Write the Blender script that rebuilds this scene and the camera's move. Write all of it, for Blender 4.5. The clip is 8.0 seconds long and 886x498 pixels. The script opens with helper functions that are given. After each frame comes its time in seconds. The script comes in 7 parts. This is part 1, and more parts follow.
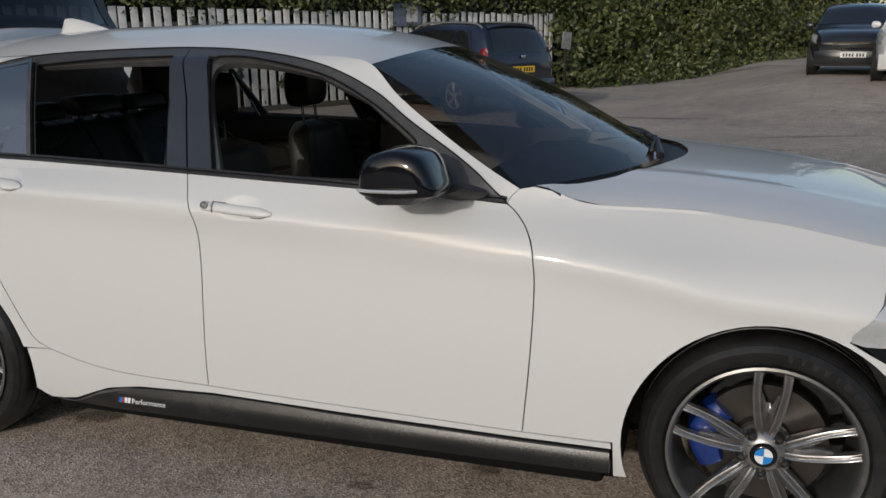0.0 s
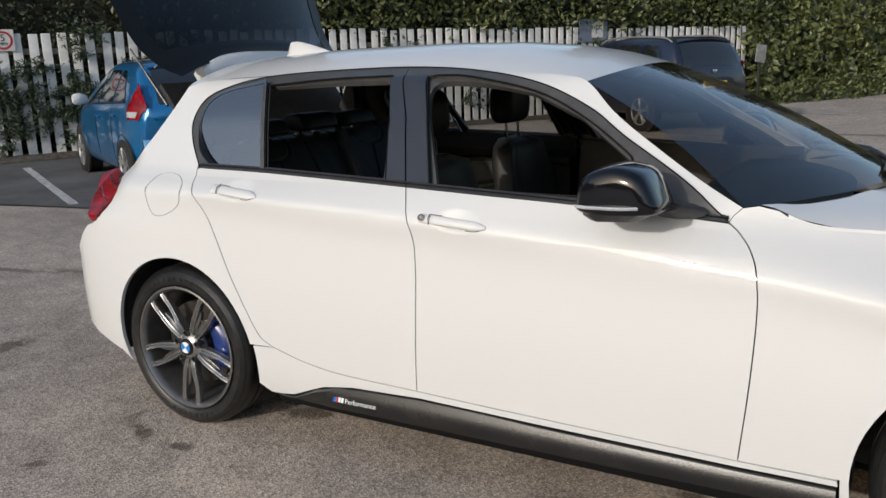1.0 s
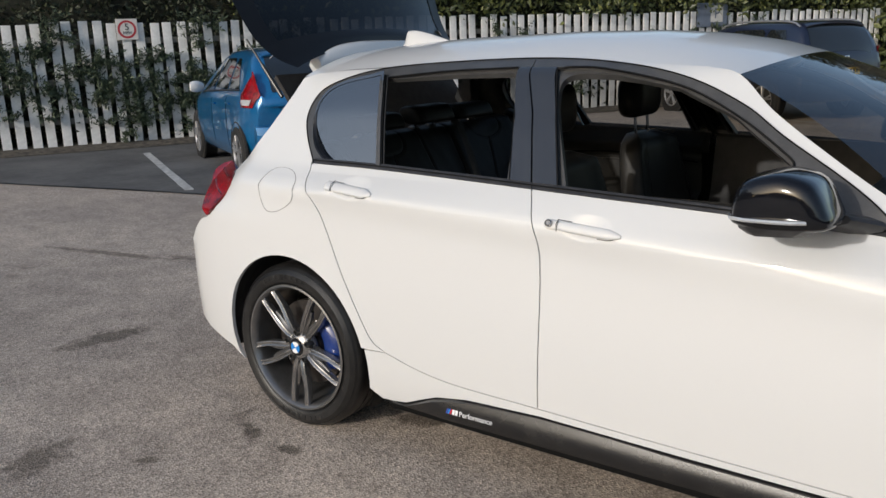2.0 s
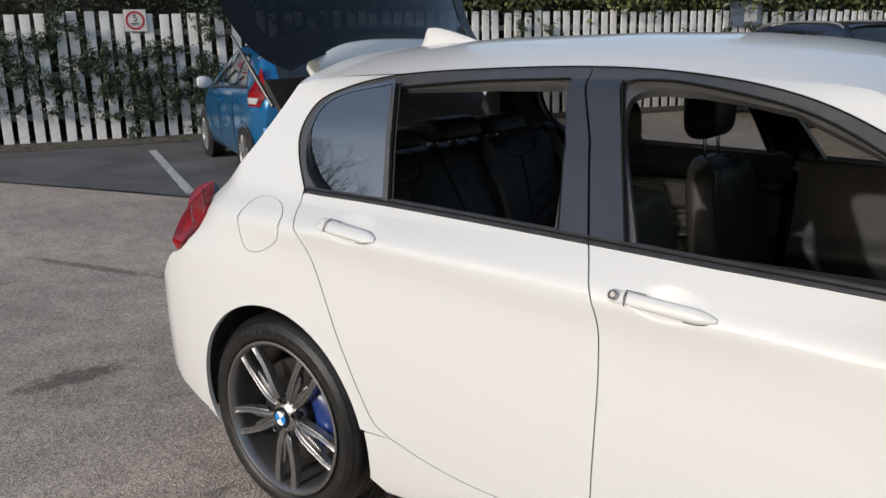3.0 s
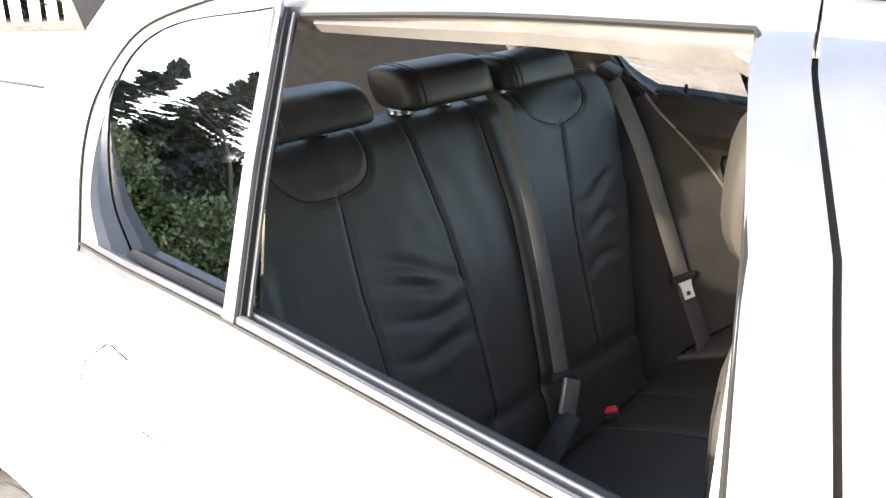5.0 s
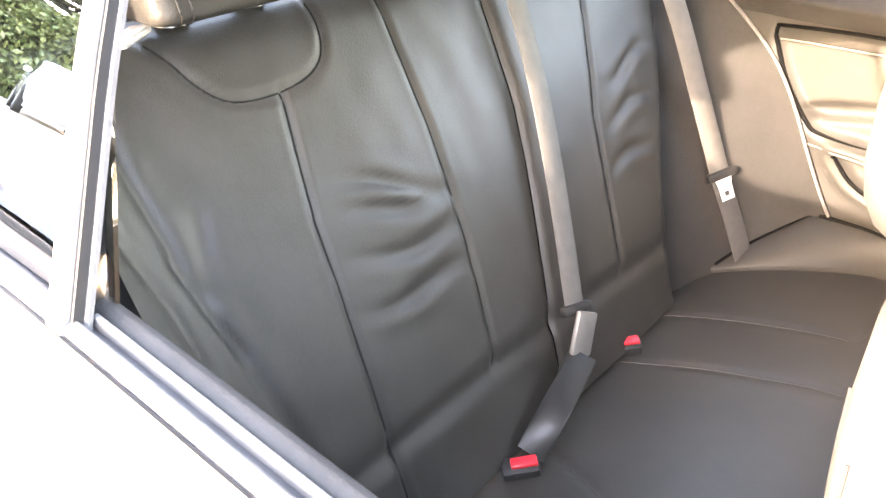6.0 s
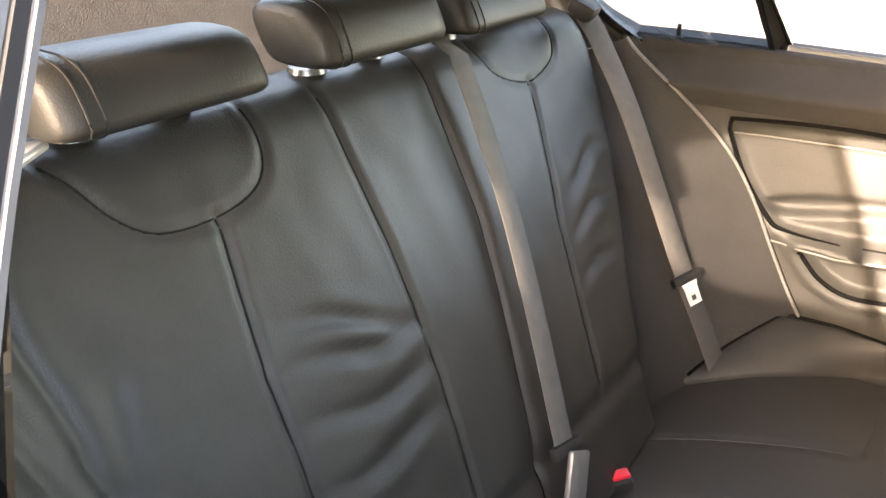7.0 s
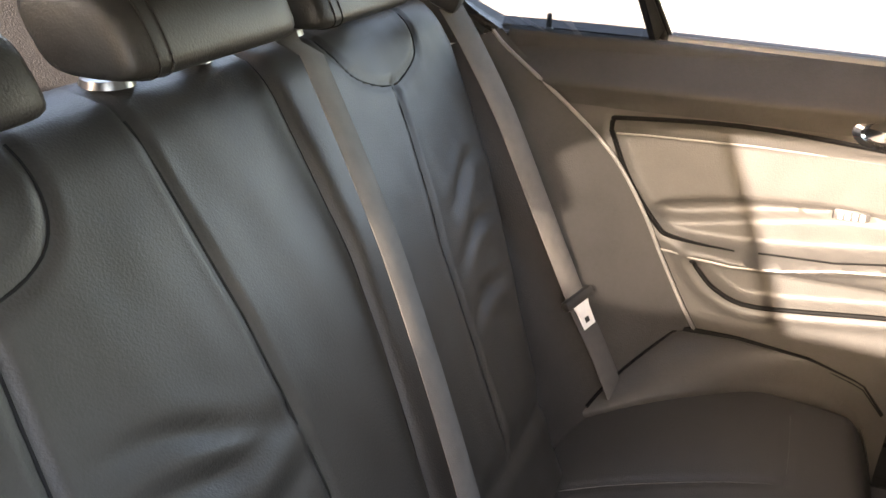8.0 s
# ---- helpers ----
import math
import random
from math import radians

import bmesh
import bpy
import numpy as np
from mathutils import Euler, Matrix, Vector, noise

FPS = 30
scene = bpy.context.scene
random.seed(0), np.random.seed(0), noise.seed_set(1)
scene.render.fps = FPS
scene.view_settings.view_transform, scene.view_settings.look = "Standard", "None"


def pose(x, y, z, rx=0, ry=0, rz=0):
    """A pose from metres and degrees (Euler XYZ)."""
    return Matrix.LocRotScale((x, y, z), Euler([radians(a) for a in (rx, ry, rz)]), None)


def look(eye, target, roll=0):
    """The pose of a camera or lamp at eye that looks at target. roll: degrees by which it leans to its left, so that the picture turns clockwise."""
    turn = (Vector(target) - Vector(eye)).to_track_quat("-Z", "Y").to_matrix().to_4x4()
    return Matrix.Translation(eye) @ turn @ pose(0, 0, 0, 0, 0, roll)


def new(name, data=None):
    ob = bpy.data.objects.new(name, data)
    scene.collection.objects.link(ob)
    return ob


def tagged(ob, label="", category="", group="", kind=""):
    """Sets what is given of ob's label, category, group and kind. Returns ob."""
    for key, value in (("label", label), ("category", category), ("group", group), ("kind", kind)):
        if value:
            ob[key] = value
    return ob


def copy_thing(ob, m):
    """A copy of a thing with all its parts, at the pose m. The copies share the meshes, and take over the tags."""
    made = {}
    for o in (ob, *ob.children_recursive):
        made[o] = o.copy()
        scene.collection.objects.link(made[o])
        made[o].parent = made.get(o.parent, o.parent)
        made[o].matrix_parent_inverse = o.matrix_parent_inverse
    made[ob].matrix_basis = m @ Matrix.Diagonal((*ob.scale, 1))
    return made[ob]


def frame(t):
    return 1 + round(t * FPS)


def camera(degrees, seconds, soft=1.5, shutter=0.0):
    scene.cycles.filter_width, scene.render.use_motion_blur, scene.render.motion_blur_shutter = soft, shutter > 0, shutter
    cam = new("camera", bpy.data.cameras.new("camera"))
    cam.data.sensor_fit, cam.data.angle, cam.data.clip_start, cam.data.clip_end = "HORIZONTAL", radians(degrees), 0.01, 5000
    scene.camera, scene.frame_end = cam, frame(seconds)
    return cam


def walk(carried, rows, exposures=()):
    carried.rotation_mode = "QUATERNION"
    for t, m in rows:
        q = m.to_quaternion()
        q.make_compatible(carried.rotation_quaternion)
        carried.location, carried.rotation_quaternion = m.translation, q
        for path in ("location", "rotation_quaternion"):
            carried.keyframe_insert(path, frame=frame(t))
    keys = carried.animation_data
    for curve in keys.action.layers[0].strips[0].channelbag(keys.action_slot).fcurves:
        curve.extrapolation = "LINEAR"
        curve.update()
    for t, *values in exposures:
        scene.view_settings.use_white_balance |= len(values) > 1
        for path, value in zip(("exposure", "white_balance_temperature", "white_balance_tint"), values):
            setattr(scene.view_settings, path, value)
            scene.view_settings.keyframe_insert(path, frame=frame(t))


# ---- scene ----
# Car frame: x forward from the rear axle, y to the car's left, z up from the tarmac, metres.
cam = camera(56.1, 8.0)
PATH = [
    (0, (2.499, -2.937, 1.378), (1.91, -1.091, 0.883), -0.7),
    (0.5, (2.456, -2.982, 1.38), (1.651, -1.209, 0.922), -1.3),
    (1, (2.404, -3.002, 1.384), (1.434, -1.312, 0.934), -1.7),
    (1.5, (2.35, -3.006, 1.398), (1.259, -1.395, 0.936), -2.2),
    (1.7, (2.316, -2.977, 1.397), (1.187, -1.393, 0.931), -2.2),
    (2.8, (1.942, -2.467, 1.418), (0.73, -0.953, 0.929), -1.3),
    (3, (1.846, -2.373, 1.419), (0.646, -0.847, 0.936), -1.1),
    (3.5, (1.588, -2.065, 1.428), (0.434, -0.505, 0.947), -0.9),
    (4, (1.391, -1.727, 1.429), (0.214, -0.197, 0.906), -1.1),
    (4.2, (1.314, -1.623, 1.414), (0.131, -0.103, 0.875), -0.9),
    (5.3, (0.984, -1.106, 1.395), (-0.176, 0.297, 0.568), 1.3),
    (5.5, (0.944, -1.034, 1.368), (-0.203, 0.342, 0.478), 1.0),
    (6, (0.87, -0.952, 1.343), (-0.22, 0.368, 0.309), 0.6),
    (6.5, (0.797, -0.913, 1.321), (-0.249, 0.483, 0.344), 1.0),
    (7, (0.68, -0.857, 1.289), (-0.274, 0.697, 0.467), 1.1),
    (7.5, (0.595, -0.748, 1.254), (-0.214, 0.899, 0.458), 1.1),
    (8, (0.523, -0.669, 1.243), (-0.069, 1.058, 0.426), 2.1),
]
EXPOSURES = [(0, -0.26, 6600, 10), (0.5, 0.17, 6600, 10), (1.0, 0.28, 6600, 10), (1.7, 0.27, 6600, 10), (2.8, 0.28, 6600, 10), (3.5, .52, 6600, 10), (4.2, 0.98, 6600, 10), (5.3, 5.75, 7900, 15),
             (6.0, 7.12, 8700, 22), (6.5, 7.12, 8900, 23), (7.0, 5.85, 8700, 20), (7.5, 5.27, 8400, 20), (8.0, 5.45, 8250, 20)]
walk(cam, [(t, look(eye, target, roll)) for t, eye, target, roll in PATH], EXPOSURES)

# ---------------------------------------------------------------- light
SUN_DIR = Vector((-0.181, -1.0, 0.0)).normalized()
SUN_ELEV = radians(17.5)
world = bpy.data.worlds.new("sky")
scene.world = world
world.use_nodes = True
wn = world.node_tree.nodes
wl = world.node_tree.links
sky = wn.new("ShaderNodeTexSky")
sky.sky_type = "NISHITA"
sky.sun_disc = False
sky.sun_elevation = SUN_ELEV
sky.sun_rotation = math.atan2(SUN_DIR.x, SUN_DIR.y)
sky.dust_density = 1.6
wn["Background"].inputs["Strength"].default_value = 0.15
wl.new(sky.outputs["Color"], wn["Background"].inputs["Color"])
sun = new("sun", bpy.data.lights.new("sun", "SUN"))
sun.data.energy = 1.75
sun.data.angle = radians(1.0)
sun.data.color = (1.0, 0.97, 0.932)
to_sun = SUN_DIR * math.cos(SUN_ELEV) + Vector((0, 0, math.sin(SUN_ELEV)))
sun.matrix_world = Matrix.Translation((0, -10, 20)) @ to_sun.to_track_quat("Z", "Y").to_matrix().to_4x4()


# ---------------------------------------------------------------- materials
def material(name, base, rough=0.5, metal=0.0, coat=0.0, vary=0.0, scale=20.0, second=None, bump=0.0, bump_scale=200.0,
             spec=0.5, rough_vary=0.0, emission=None):
    """A principled surface with two scales of noise in colour, gloss and relief."""
    m = bpy.data.materials.new(name)
    m.use_nodes = True
    n, l = m.node_tree.nodes, m.node_tree.links
    b = n["Principled BSDF"]
    b.inputs["Base Color"].default_value = (*base, 1)
    b.inputs["Roughness"].default_value = rough
    b.inputs["Metallic"].default_value = metal
    b.inputs["Coat Weight"].default_value = coat
    b.inputs["Coat Roughness"].default_value = 0.03
    b.inputs["Specular IOR Level"].default_value = spec
    if emission:
        b.inputs["Emission Color"].default_value = (*emission[0], 1)
        b.inputs["Emission Strength"].default_value = emission[1]
    co = n.new("ShaderNodeTexCoord")
    if vary or second:
        big, small = n.new("ShaderNodeTexNoise"), n.new("ShaderNodeTexNoise")
        for t, s, d in ((big, scale, 4.0), (small, scale * 9.0, 3.0)):
            t.inputs["Scale"].default_value, t.inputs["Detail"].default_value = s, d
            l.new(co.outputs["Object"], t.inputs["Vector"])
        both = n.new("ShaderNodeMath")
        both.operation = "MULTIPLY_ADD"
        both.inputs[1].default_value = 0.4
        l.new(small.outputs["Fac"], both.inputs[0])
        l.new(big.outputs["Fac"], both.inputs[2])
        ramp = n.new("ShaderNodeValToRGB")
        dark = tuple(c * (1 - vary) for c in base)
        ramp.color_ramp.elements[0].position, ramp.color_ramp.elements[1].position = 0.5, 0.9
        ramp.color_ramp.elements[0].color = (*dark, 1)
        ramp.color_ramp.elements[1].color = (*(second or base), 1)
        l.new(both.outputs[0], ramp.inputs["Fac"])
        l.new(ramp.outputs["Color"], b.inputs["Base Color"])
        if rough_vary:
            rr = n.new("ShaderNodeMapRange")
            rr.inputs["From Min"].default_value, rr.inputs["From Max"].default_value = 0.4, 1.0
            rr.inputs["To Min"].default_value, rr.inputs["To Max"].default_value = max(0.02, rough - rough_vary), rough + rough_vary
            l.new(both.outputs[0], rr.inputs["Value"])
            l.new(rr.outputs["Result"], b.inputs["Roughness"])
    if bump:
        t, bp = n.new("ShaderNodeTexNoise"), n.new("ShaderNodeBump")
        t.inputs["Scale"].default_value, t.inputs["Detail"].default_value = bump_scale, 3.0
        l.new(co.outputs["Object"], t.inputs["Vector"])
        bp.inputs["Strength"].default_value, bp.inputs["Distance"].default_value = bump, 0.002
        l.new(t.outputs["Fac"], bp.inputs["Height"])
        l.new(bp.outputs["Normal"], b.inputs["Normal"])
    return m


def glass_material(name, tint, opacity, rough=0.0, ior=1.6):
    """Thin tinted glazing: clear glass that lets the tinted view through and mirrors at its face."""
    m = bpy.data.materials.new(name)
    m.use_nodes = True
    n, l = m.node_tree.nodes, m.node_tree.links
    n.remove(n["Principled BSDF"])
    tr, gl, mix, lw = (n.new("ShaderNodeBsdfTransparent"), n.new("ShaderNodeBsdfGlossy"), n.new("ShaderNodeMixShader"),
                       n.new("ShaderNodeLayerWeight"))
    tr.inputs["Color"].default_value = (*(c * (1 - opacity) for c in tint), 1)
    gl.inputs["Roughness"].default_value = rough
    lw.inputs["Blend"].default_value = 0.5
    f0 = ((ior - 1) / (ior + 1)) ** 2
    power, share = n.new("ShaderNodeMath"), n.new("ShaderNodeMath")
    power.operation, share.operation = "POWER", "MULTIPLY_ADD"
    power.inputs[1].default_value = 5.0
    share.inputs[1].default_value, share.inputs[2].default_value = 1 - f0, f0
    l.new(lw.outputs["Facing"], power.inputs[0])
    l.new(power.outputs[0], share.inputs[0])
    l.new(share.outputs[0], mix.inputs["Fac"])
    l.new(tr.outputs["BSDF"], mix.inputs[1])
    l.new(gl.outputs["BSDF"], mix.inputs[2])
    l.new(mix.outputs["Shader"], n["Material Output"].inputs["Surface"])
    return m


WHITE = material("white_car_paint", (0.635, 0.637, 0.633), 0.5, coat=0.8, spec=.3)
GLOSS_BLACK = material("gloss_black", (0.006, 0.0064, 0.0085), 0.10, coat=0.2, spec=.4)
SATIN_BLACK = material("satin_black_trim", (0.022, 0.022, 0.024), 0.38, vary=0.3, scale=30, second=(0.03, 0.03, 0.032), bump=0.1, bump_scale=900)
PILLAR_BLACK = material("satin_pillar_foil", (0.026, 0.027, 0.030), 0.16, vary=0.15, scale=12, second=(0.031, 0.032, 0.035), coat=1.0, spec=.6)
FRAME_BLACK = material("satin_window_frame", (0.058, 0.057, 0.056), 0.36, vary=0.2, scale=20, second=(0.068, 0.067, 0.066), spec=.6)
SKIRT_BLACK = material("matt_black_skirt", (0.012, 0.012, 0.013), 0.27, vary=0.3, scale=14, second=(0.018, 0.0175, 0.017), bump=0.15, bump_scale=500)
RUBBER = material("tyre_rubber", (0.009, 0.0088, 0.0086), 0.38, vary=0.3, scale=25, second=(0.017, 0.0163, 0.0155), bump=0.5, bump_scale=300)
ALLOY = material("gunmetal_alloy", (0.34, 0.332, 0.324), 0.27, metal=0.85, vary=0.15, scale=30, second=(0.40, 0.39, 0.38), coat=0.3)
ALLOY_RIM = material("dark_rim_lip", (0.25, 0.245, 0.24), 0.30, metal=0.75, vary=0.2, scale=25)
ALLOY_DARK = material("dark_inner_rim", (0.10, 0.098, 0.095), 0.42, metal=0.8, vary=0.3, scale=20)
STEEL = material("brake_steel", (0.13, 0.122, 0.115), 0.4, metal=0.85, vary=0.4, scale=25, second=(0.10, 0.085, 0.075))
CALIPER_BLUE = material("blue_caliper_enamel", (0.008, 0.035, 0.19), 0.3, coat=0.6, vary=0.3, scale=40)
CHROME = material("chrome", (0.75, 0.75, 0.76), 0.12, metal=1.0, vary=0.05, scale=30)
BADGE_BLUE = material("badge_blue", (0.02, 0.22, 0.62), 0.25, coat=0.5)
BADGE_WHITE = material("badge_white", (0.8, 0.8, 0.8), 0.3)
BADGE_RED = material("badge_red", (0.55, 0.02, 0.03), 0.3)
BADGE_NAVY = material("badge_navy", (0.03, 0.06, 0.3), 0.3)
SEAL_AND_SHADE_BLACK = material("black_seal_and_slot_shade", (0.006, 0.006, 0.006), 0.6, vary=0.2, scale=40, spec=.2)
RAIL_GREY = material("grey_glass_channel", (0.045, 0.045, 0.046), 0.45, vary=0.2, scale=40)
LINER = material("wheel_arch_liner", (0.012, 0.012, 0.012), 0.85, vary=0.4, scale=30, second=(0.03, 0.027, 0.024), bump=0.4, bump_scale=150)
UNDER = material("dark_body_inside", (0.008, 0.008, 0.008), 0.9, spec=.05)
GLASS_TINT = glass_material("privacy_glass", (0.6, 0.6, 0.58), 0.44, ior=3.6)
SCREEN_GLASS = glass_material("windscreen_glass", (0.95, 0.89, 0.78), 0.40, ior=2.35)
GLASS = glass_material("side_glass", (0.95, 0.89, 0.78), 0.50, ior=1.9)
LAMP_RED = material("red_lamp_lens", (0.14, 0.0015, 0.004), 0.25, coat=0.15, vary=0.5, scale=14, second=(0.32, 0.004, 0.010), spec=.3)
LAMP_CLEAR = material("clear_lamp_lens", (0.62, 0.64, 0.66), 0.08, coat=1.0, vary=0.2, scale=20, metal=0.3)


# ---------------------------------------------------------------- mesh helpers
def part(name, bm, mat, parent=None, label="", smooth=True, sharp=40.0):
    """Links a bmesh as one mesh object under a thing or a part."""
    me = bpy.data.meshes.new(name)
    bmesh.ops.recalc_face_normals(bm, faces=bm.faces)
    for f in bm.faces:
        f.smooth = smooth
    if smooth:
        for e in bm.edges:
            if len(e.link_faces) == 2 and e.calc_face_angle(0) > radians(sharp):
                e.smooth = False
    bm.to_mesh(me)
    bm.free()
    me.materials.append(mat)
    ob = new(name, me)
    if parent:
        ob.parent = parent
    if label:
        tagged(ob, label)
    return ob


def thing(name, label, category, at=(0, 0, 0), turn=0.0, group="", kind=""):
    """An empty at the base of a thing, which carries its parts."""
    ob = new(name)
    ob.matrix_basis = pose(*at, 0, 0, turn)
    return tagged(ob, label, category, group, kind)


def curve_points(pts, n=8, closed=False):
    """A smooth line through points (Catmull-Rom)."""
    p = [np.array(q, float) for q in pts]
    out = []
    m = len(p)
    for i in range(m if closed else m - 1):
        if closed:
            a, b, c, d = p[i - 1], p[i], p[(i + 1) % m], p[(i + 2) % m]
        else:
            b, c = p[i], p[i + 1]
            a = p[i - 1] if i else 2 * b - c
            d = p[i + 2] if i + 2 < m else 2 * c - b
        for k in range(n):
            t = k / n
            out.append(tuple(0.5 * (2 * b + (c - a) * t + (2 * a - 5 * b + 4 * c - d) * t * t + (3 * b - a - 3 * c + d) * t ** 3)))
    if not closed:
        out.append(tuple(p[-1]))
    return out


def inset(poly, g):
    """The outline moved inward by g."""
    p = np.array(poly)
    area = 0.5 * np.sum(p[:, 0] * np.roll(p[:, 1], -1) - np.roll(p[:, 0], -1) * p[:, 1])
    s = 1 if area > 0 else -1
    out = []
    for i in range(len(p)):
        a, b, c = p[i - 1], p[i], p[(i + 1) % len(p)]
        u, v = b - a, c - b
        nu = np.array((-u[1], u[0])) / (np.hypot(*u) + 1e-9)
        nv = np.array((-v[1], v[0])) / (np.hypot(*v) + 1e-9)
        w = nu + nv
        w = w / max(0.35, np.dot(w, w)) * 2 if np.dot(w, w) > 1e-6 else nu
        if np.hypot(*w) > 2:
            w = w / np.hypot(*w) * 2
        out.append(tuple(b + s * g * w))
    return out


def clean(poly, eps=0.0015):
    out = []
    for q in poly:
        if not out or math.hypot(q[0] - out[-1][0], q[1] - out[-1][1]) > eps:
            out.append(q)
    if math.hypot(out[0][0] - out[-1][0], out[0][1] - out[-1][1]) <= eps:
        out.pop()
    return out


def box(bm, c, s, rot=None, bevel=0.0, seg=2):
    """A block with rounded edges added to bm."""
    tmp = bmesh.new()
    bmesh.ops.create_cube(tmp, size=1.0)
    bmesh.ops.scale(tmp, vec=s, verts=tmp.verts)
    if bevel:
        bmesh.ops.bevel(tmp, geom=tmp.edges[:], offset=bevel, segments=seg, affect="EDGES", profile=0.5)
    m = Matrix.Translation(c) @ (rot.to_matrix().to_4x4() if isinstance(rot, Euler) else (rot or Matrix()))
    bmesh.ops.transform(tmp, matrix=m, verts=tmp.verts)
    add(bm, tmp)


def add(bm, tmp):
    me = bpy.data.meshes.new("tmp")
    tmp.to_mesh(me)
    tmp.free()
    bm.from_mesh(me)
    bpy.data.meshes.remove(me)


def lathe(bm, profile, seg=48, axis="y", m=None):
    """Turns a profile of (radius, offset along the axis) round that axis."""
    tmp = bmesh.new()
    rings = []
    for r, o in profile:
        ring = []
        for i in range(seg):
            a = 2 * math.pi * i / seg
            u, v = r * math.cos(a), r * math.sin(a)
            ring.append(tmp.verts.new({"y": (u, o, v), "z": (u, v, o), "x": (o, u, v)}[axis]))
        rings.append(ring)
    for a, b in zip(rings, rings[1:]):
        for i in range(seg):
            tmp.faces.new((a[i], a[(i + 1) % seg], b[(i + 1) % seg], b[i]))
    if m is not None:
        bmesh.ops.transform(tmp, matrix=m, verts=tmp.verts)
    add(bm, tmp)


def grid(bm, f, nu, nv, thick=None):
    """A sheet of points f(u, v), u and v from 0 to 1; thick: the offset vector of its other side."""
    vs = [[bm.verts.new(f(i / nu, j / nv)) for j in range(nv + 1)] for i in range(nu + 1)]
    faces = []
    for i in range(nu):
        for j in range(nv):
            faces.append(bm.faces.new((vs[i][j], vs[i + 1][j], vs[i + 1][j + 1], vs[i][j + 1])))
    if thick is not None:
        r = bmesh.ops.extrude_face_region(bm, geom=faces)
        bmesh.ops.translate(bm, vec=thick, verts=[g for g in r["geom"] if isinstance(g, bmesh.types.BMVert)])
        # keep both skins: the first faces become the back
    return vs


def loft(bm, rings, closed=True, caps=True):
    """A skin over rings of points of the same number."""
    vs = [[bm.verts.new(p) for p in r] for r in rings]
    n = len(rings[0])
    for a, b in zip(vs, vs[1:]):
        for i in range(n if closed else n - 1):
            bm.faces.new((a[i], a[(i + 1) % n], b[(i + 1) % n], b[i]))
    if caps and closed:
        bm.faces.new(vs[0])
        bm.faces.new(vs[-1])
    return vs


def tube(bm, pts, radius, seg=8, flat=1.0, caps=True):
    """A round or flattened bar along points."""
    pts = [Vector(p) for p in pts]
    rings = []
    up = Vector((0, 0, 1))
    for i, p in enumerate(pts):
        d = (pts[min(i + 1, len(pts) - 1)] - pts[max(i - 1, 0)]).normalized()
        s = d.cross(up)
        s = s.normalized() if s.length > 1e-4 else Vector((1, 0, 0))
        w = s.cross(d).normalized()
        r = radius[i] if isinstance(radius, (list, tuple)) else radius
        rings.append([p + s * (math.cos(2 * math.pi * k / seg) * r) + w * (math.sin(2 * math.pi * k / seg) * r * flat) for k in range(seg)])
    loft(bm, rings, True, caps)


# ---------------------------------------------------------------- the white hatchback: its skin
SKIN_Z = [0, .15, .22, .30, .40, .50, .60, .70, .80, .85, .875, .90, .94, 1.0, 1.15, 1.31, 1.35, 1.42]
SKIN_Y = [.77, .81, .842, .857, .866, .871, .870, .864, .860, .868, .875, .866, .836, .785, .682, .56, .47, .28]
FINE_Z = np.linspace(0, 1.45, 581)
FINE_Y = np.convolve(np.pad(np.interp(FINE_Z, SKIN_Z, SKIN_Y), 10, mode="edge"), np.hanning(21) / np.hanning(21).sum(), "valid")


def crease(x):
    return np.interp(x, [-0.6, .33, 1.05, 1.61, 2.09, 2.32, 2.56, 2.9, 3.4], [.93, .922, .885, .858, .836, .786, .728, .70, .66])


def half_width(x, z):
    """Half the body's width at x and height z."""
    shift = (0.875 - crease(x)) * np.interp(z, [.45, .72, .92, .985], [0, 1, 1, 0])
    y = np.interp(z + shift, FINE_Z, FINE_Y)
    low = np.interp(x, [-.84, -.835, -.81, -.76, -.68, -.58, -.45, -.3, -.1, 2.5, 2.9, 3.15, 3.3, 3.4, 3.45], [0, .34, .62, .78, .87, .92, .96, .985, 1, 1, .985, .93, .85, .72, .5])
    high = np.interp(x, [-.6, -.3, 0, .2, 1.3, 1.7, 2.1, 2.5], [.66, .915, .985, 1, 1, .97, .92, .90])
    w = np.interp(z, [.80, .95], [0, 1])
    return float(y * (low * (1 - w) + min(low, high) * w))


def skin_point(x, z, side=-1, off=0.0):
    y = half_width(x, z)
    e = 0.004
    n = Vector((-(half_width(x + e, z) - half_width(x - e, z)) / (2 * e), 1, -(half_width(x, z + e) - half_width(x, z - e)) / (2 * e))).normalized()
    return Vector((x + n.x * off, side * (y + n.y * off), z + n.z * off))


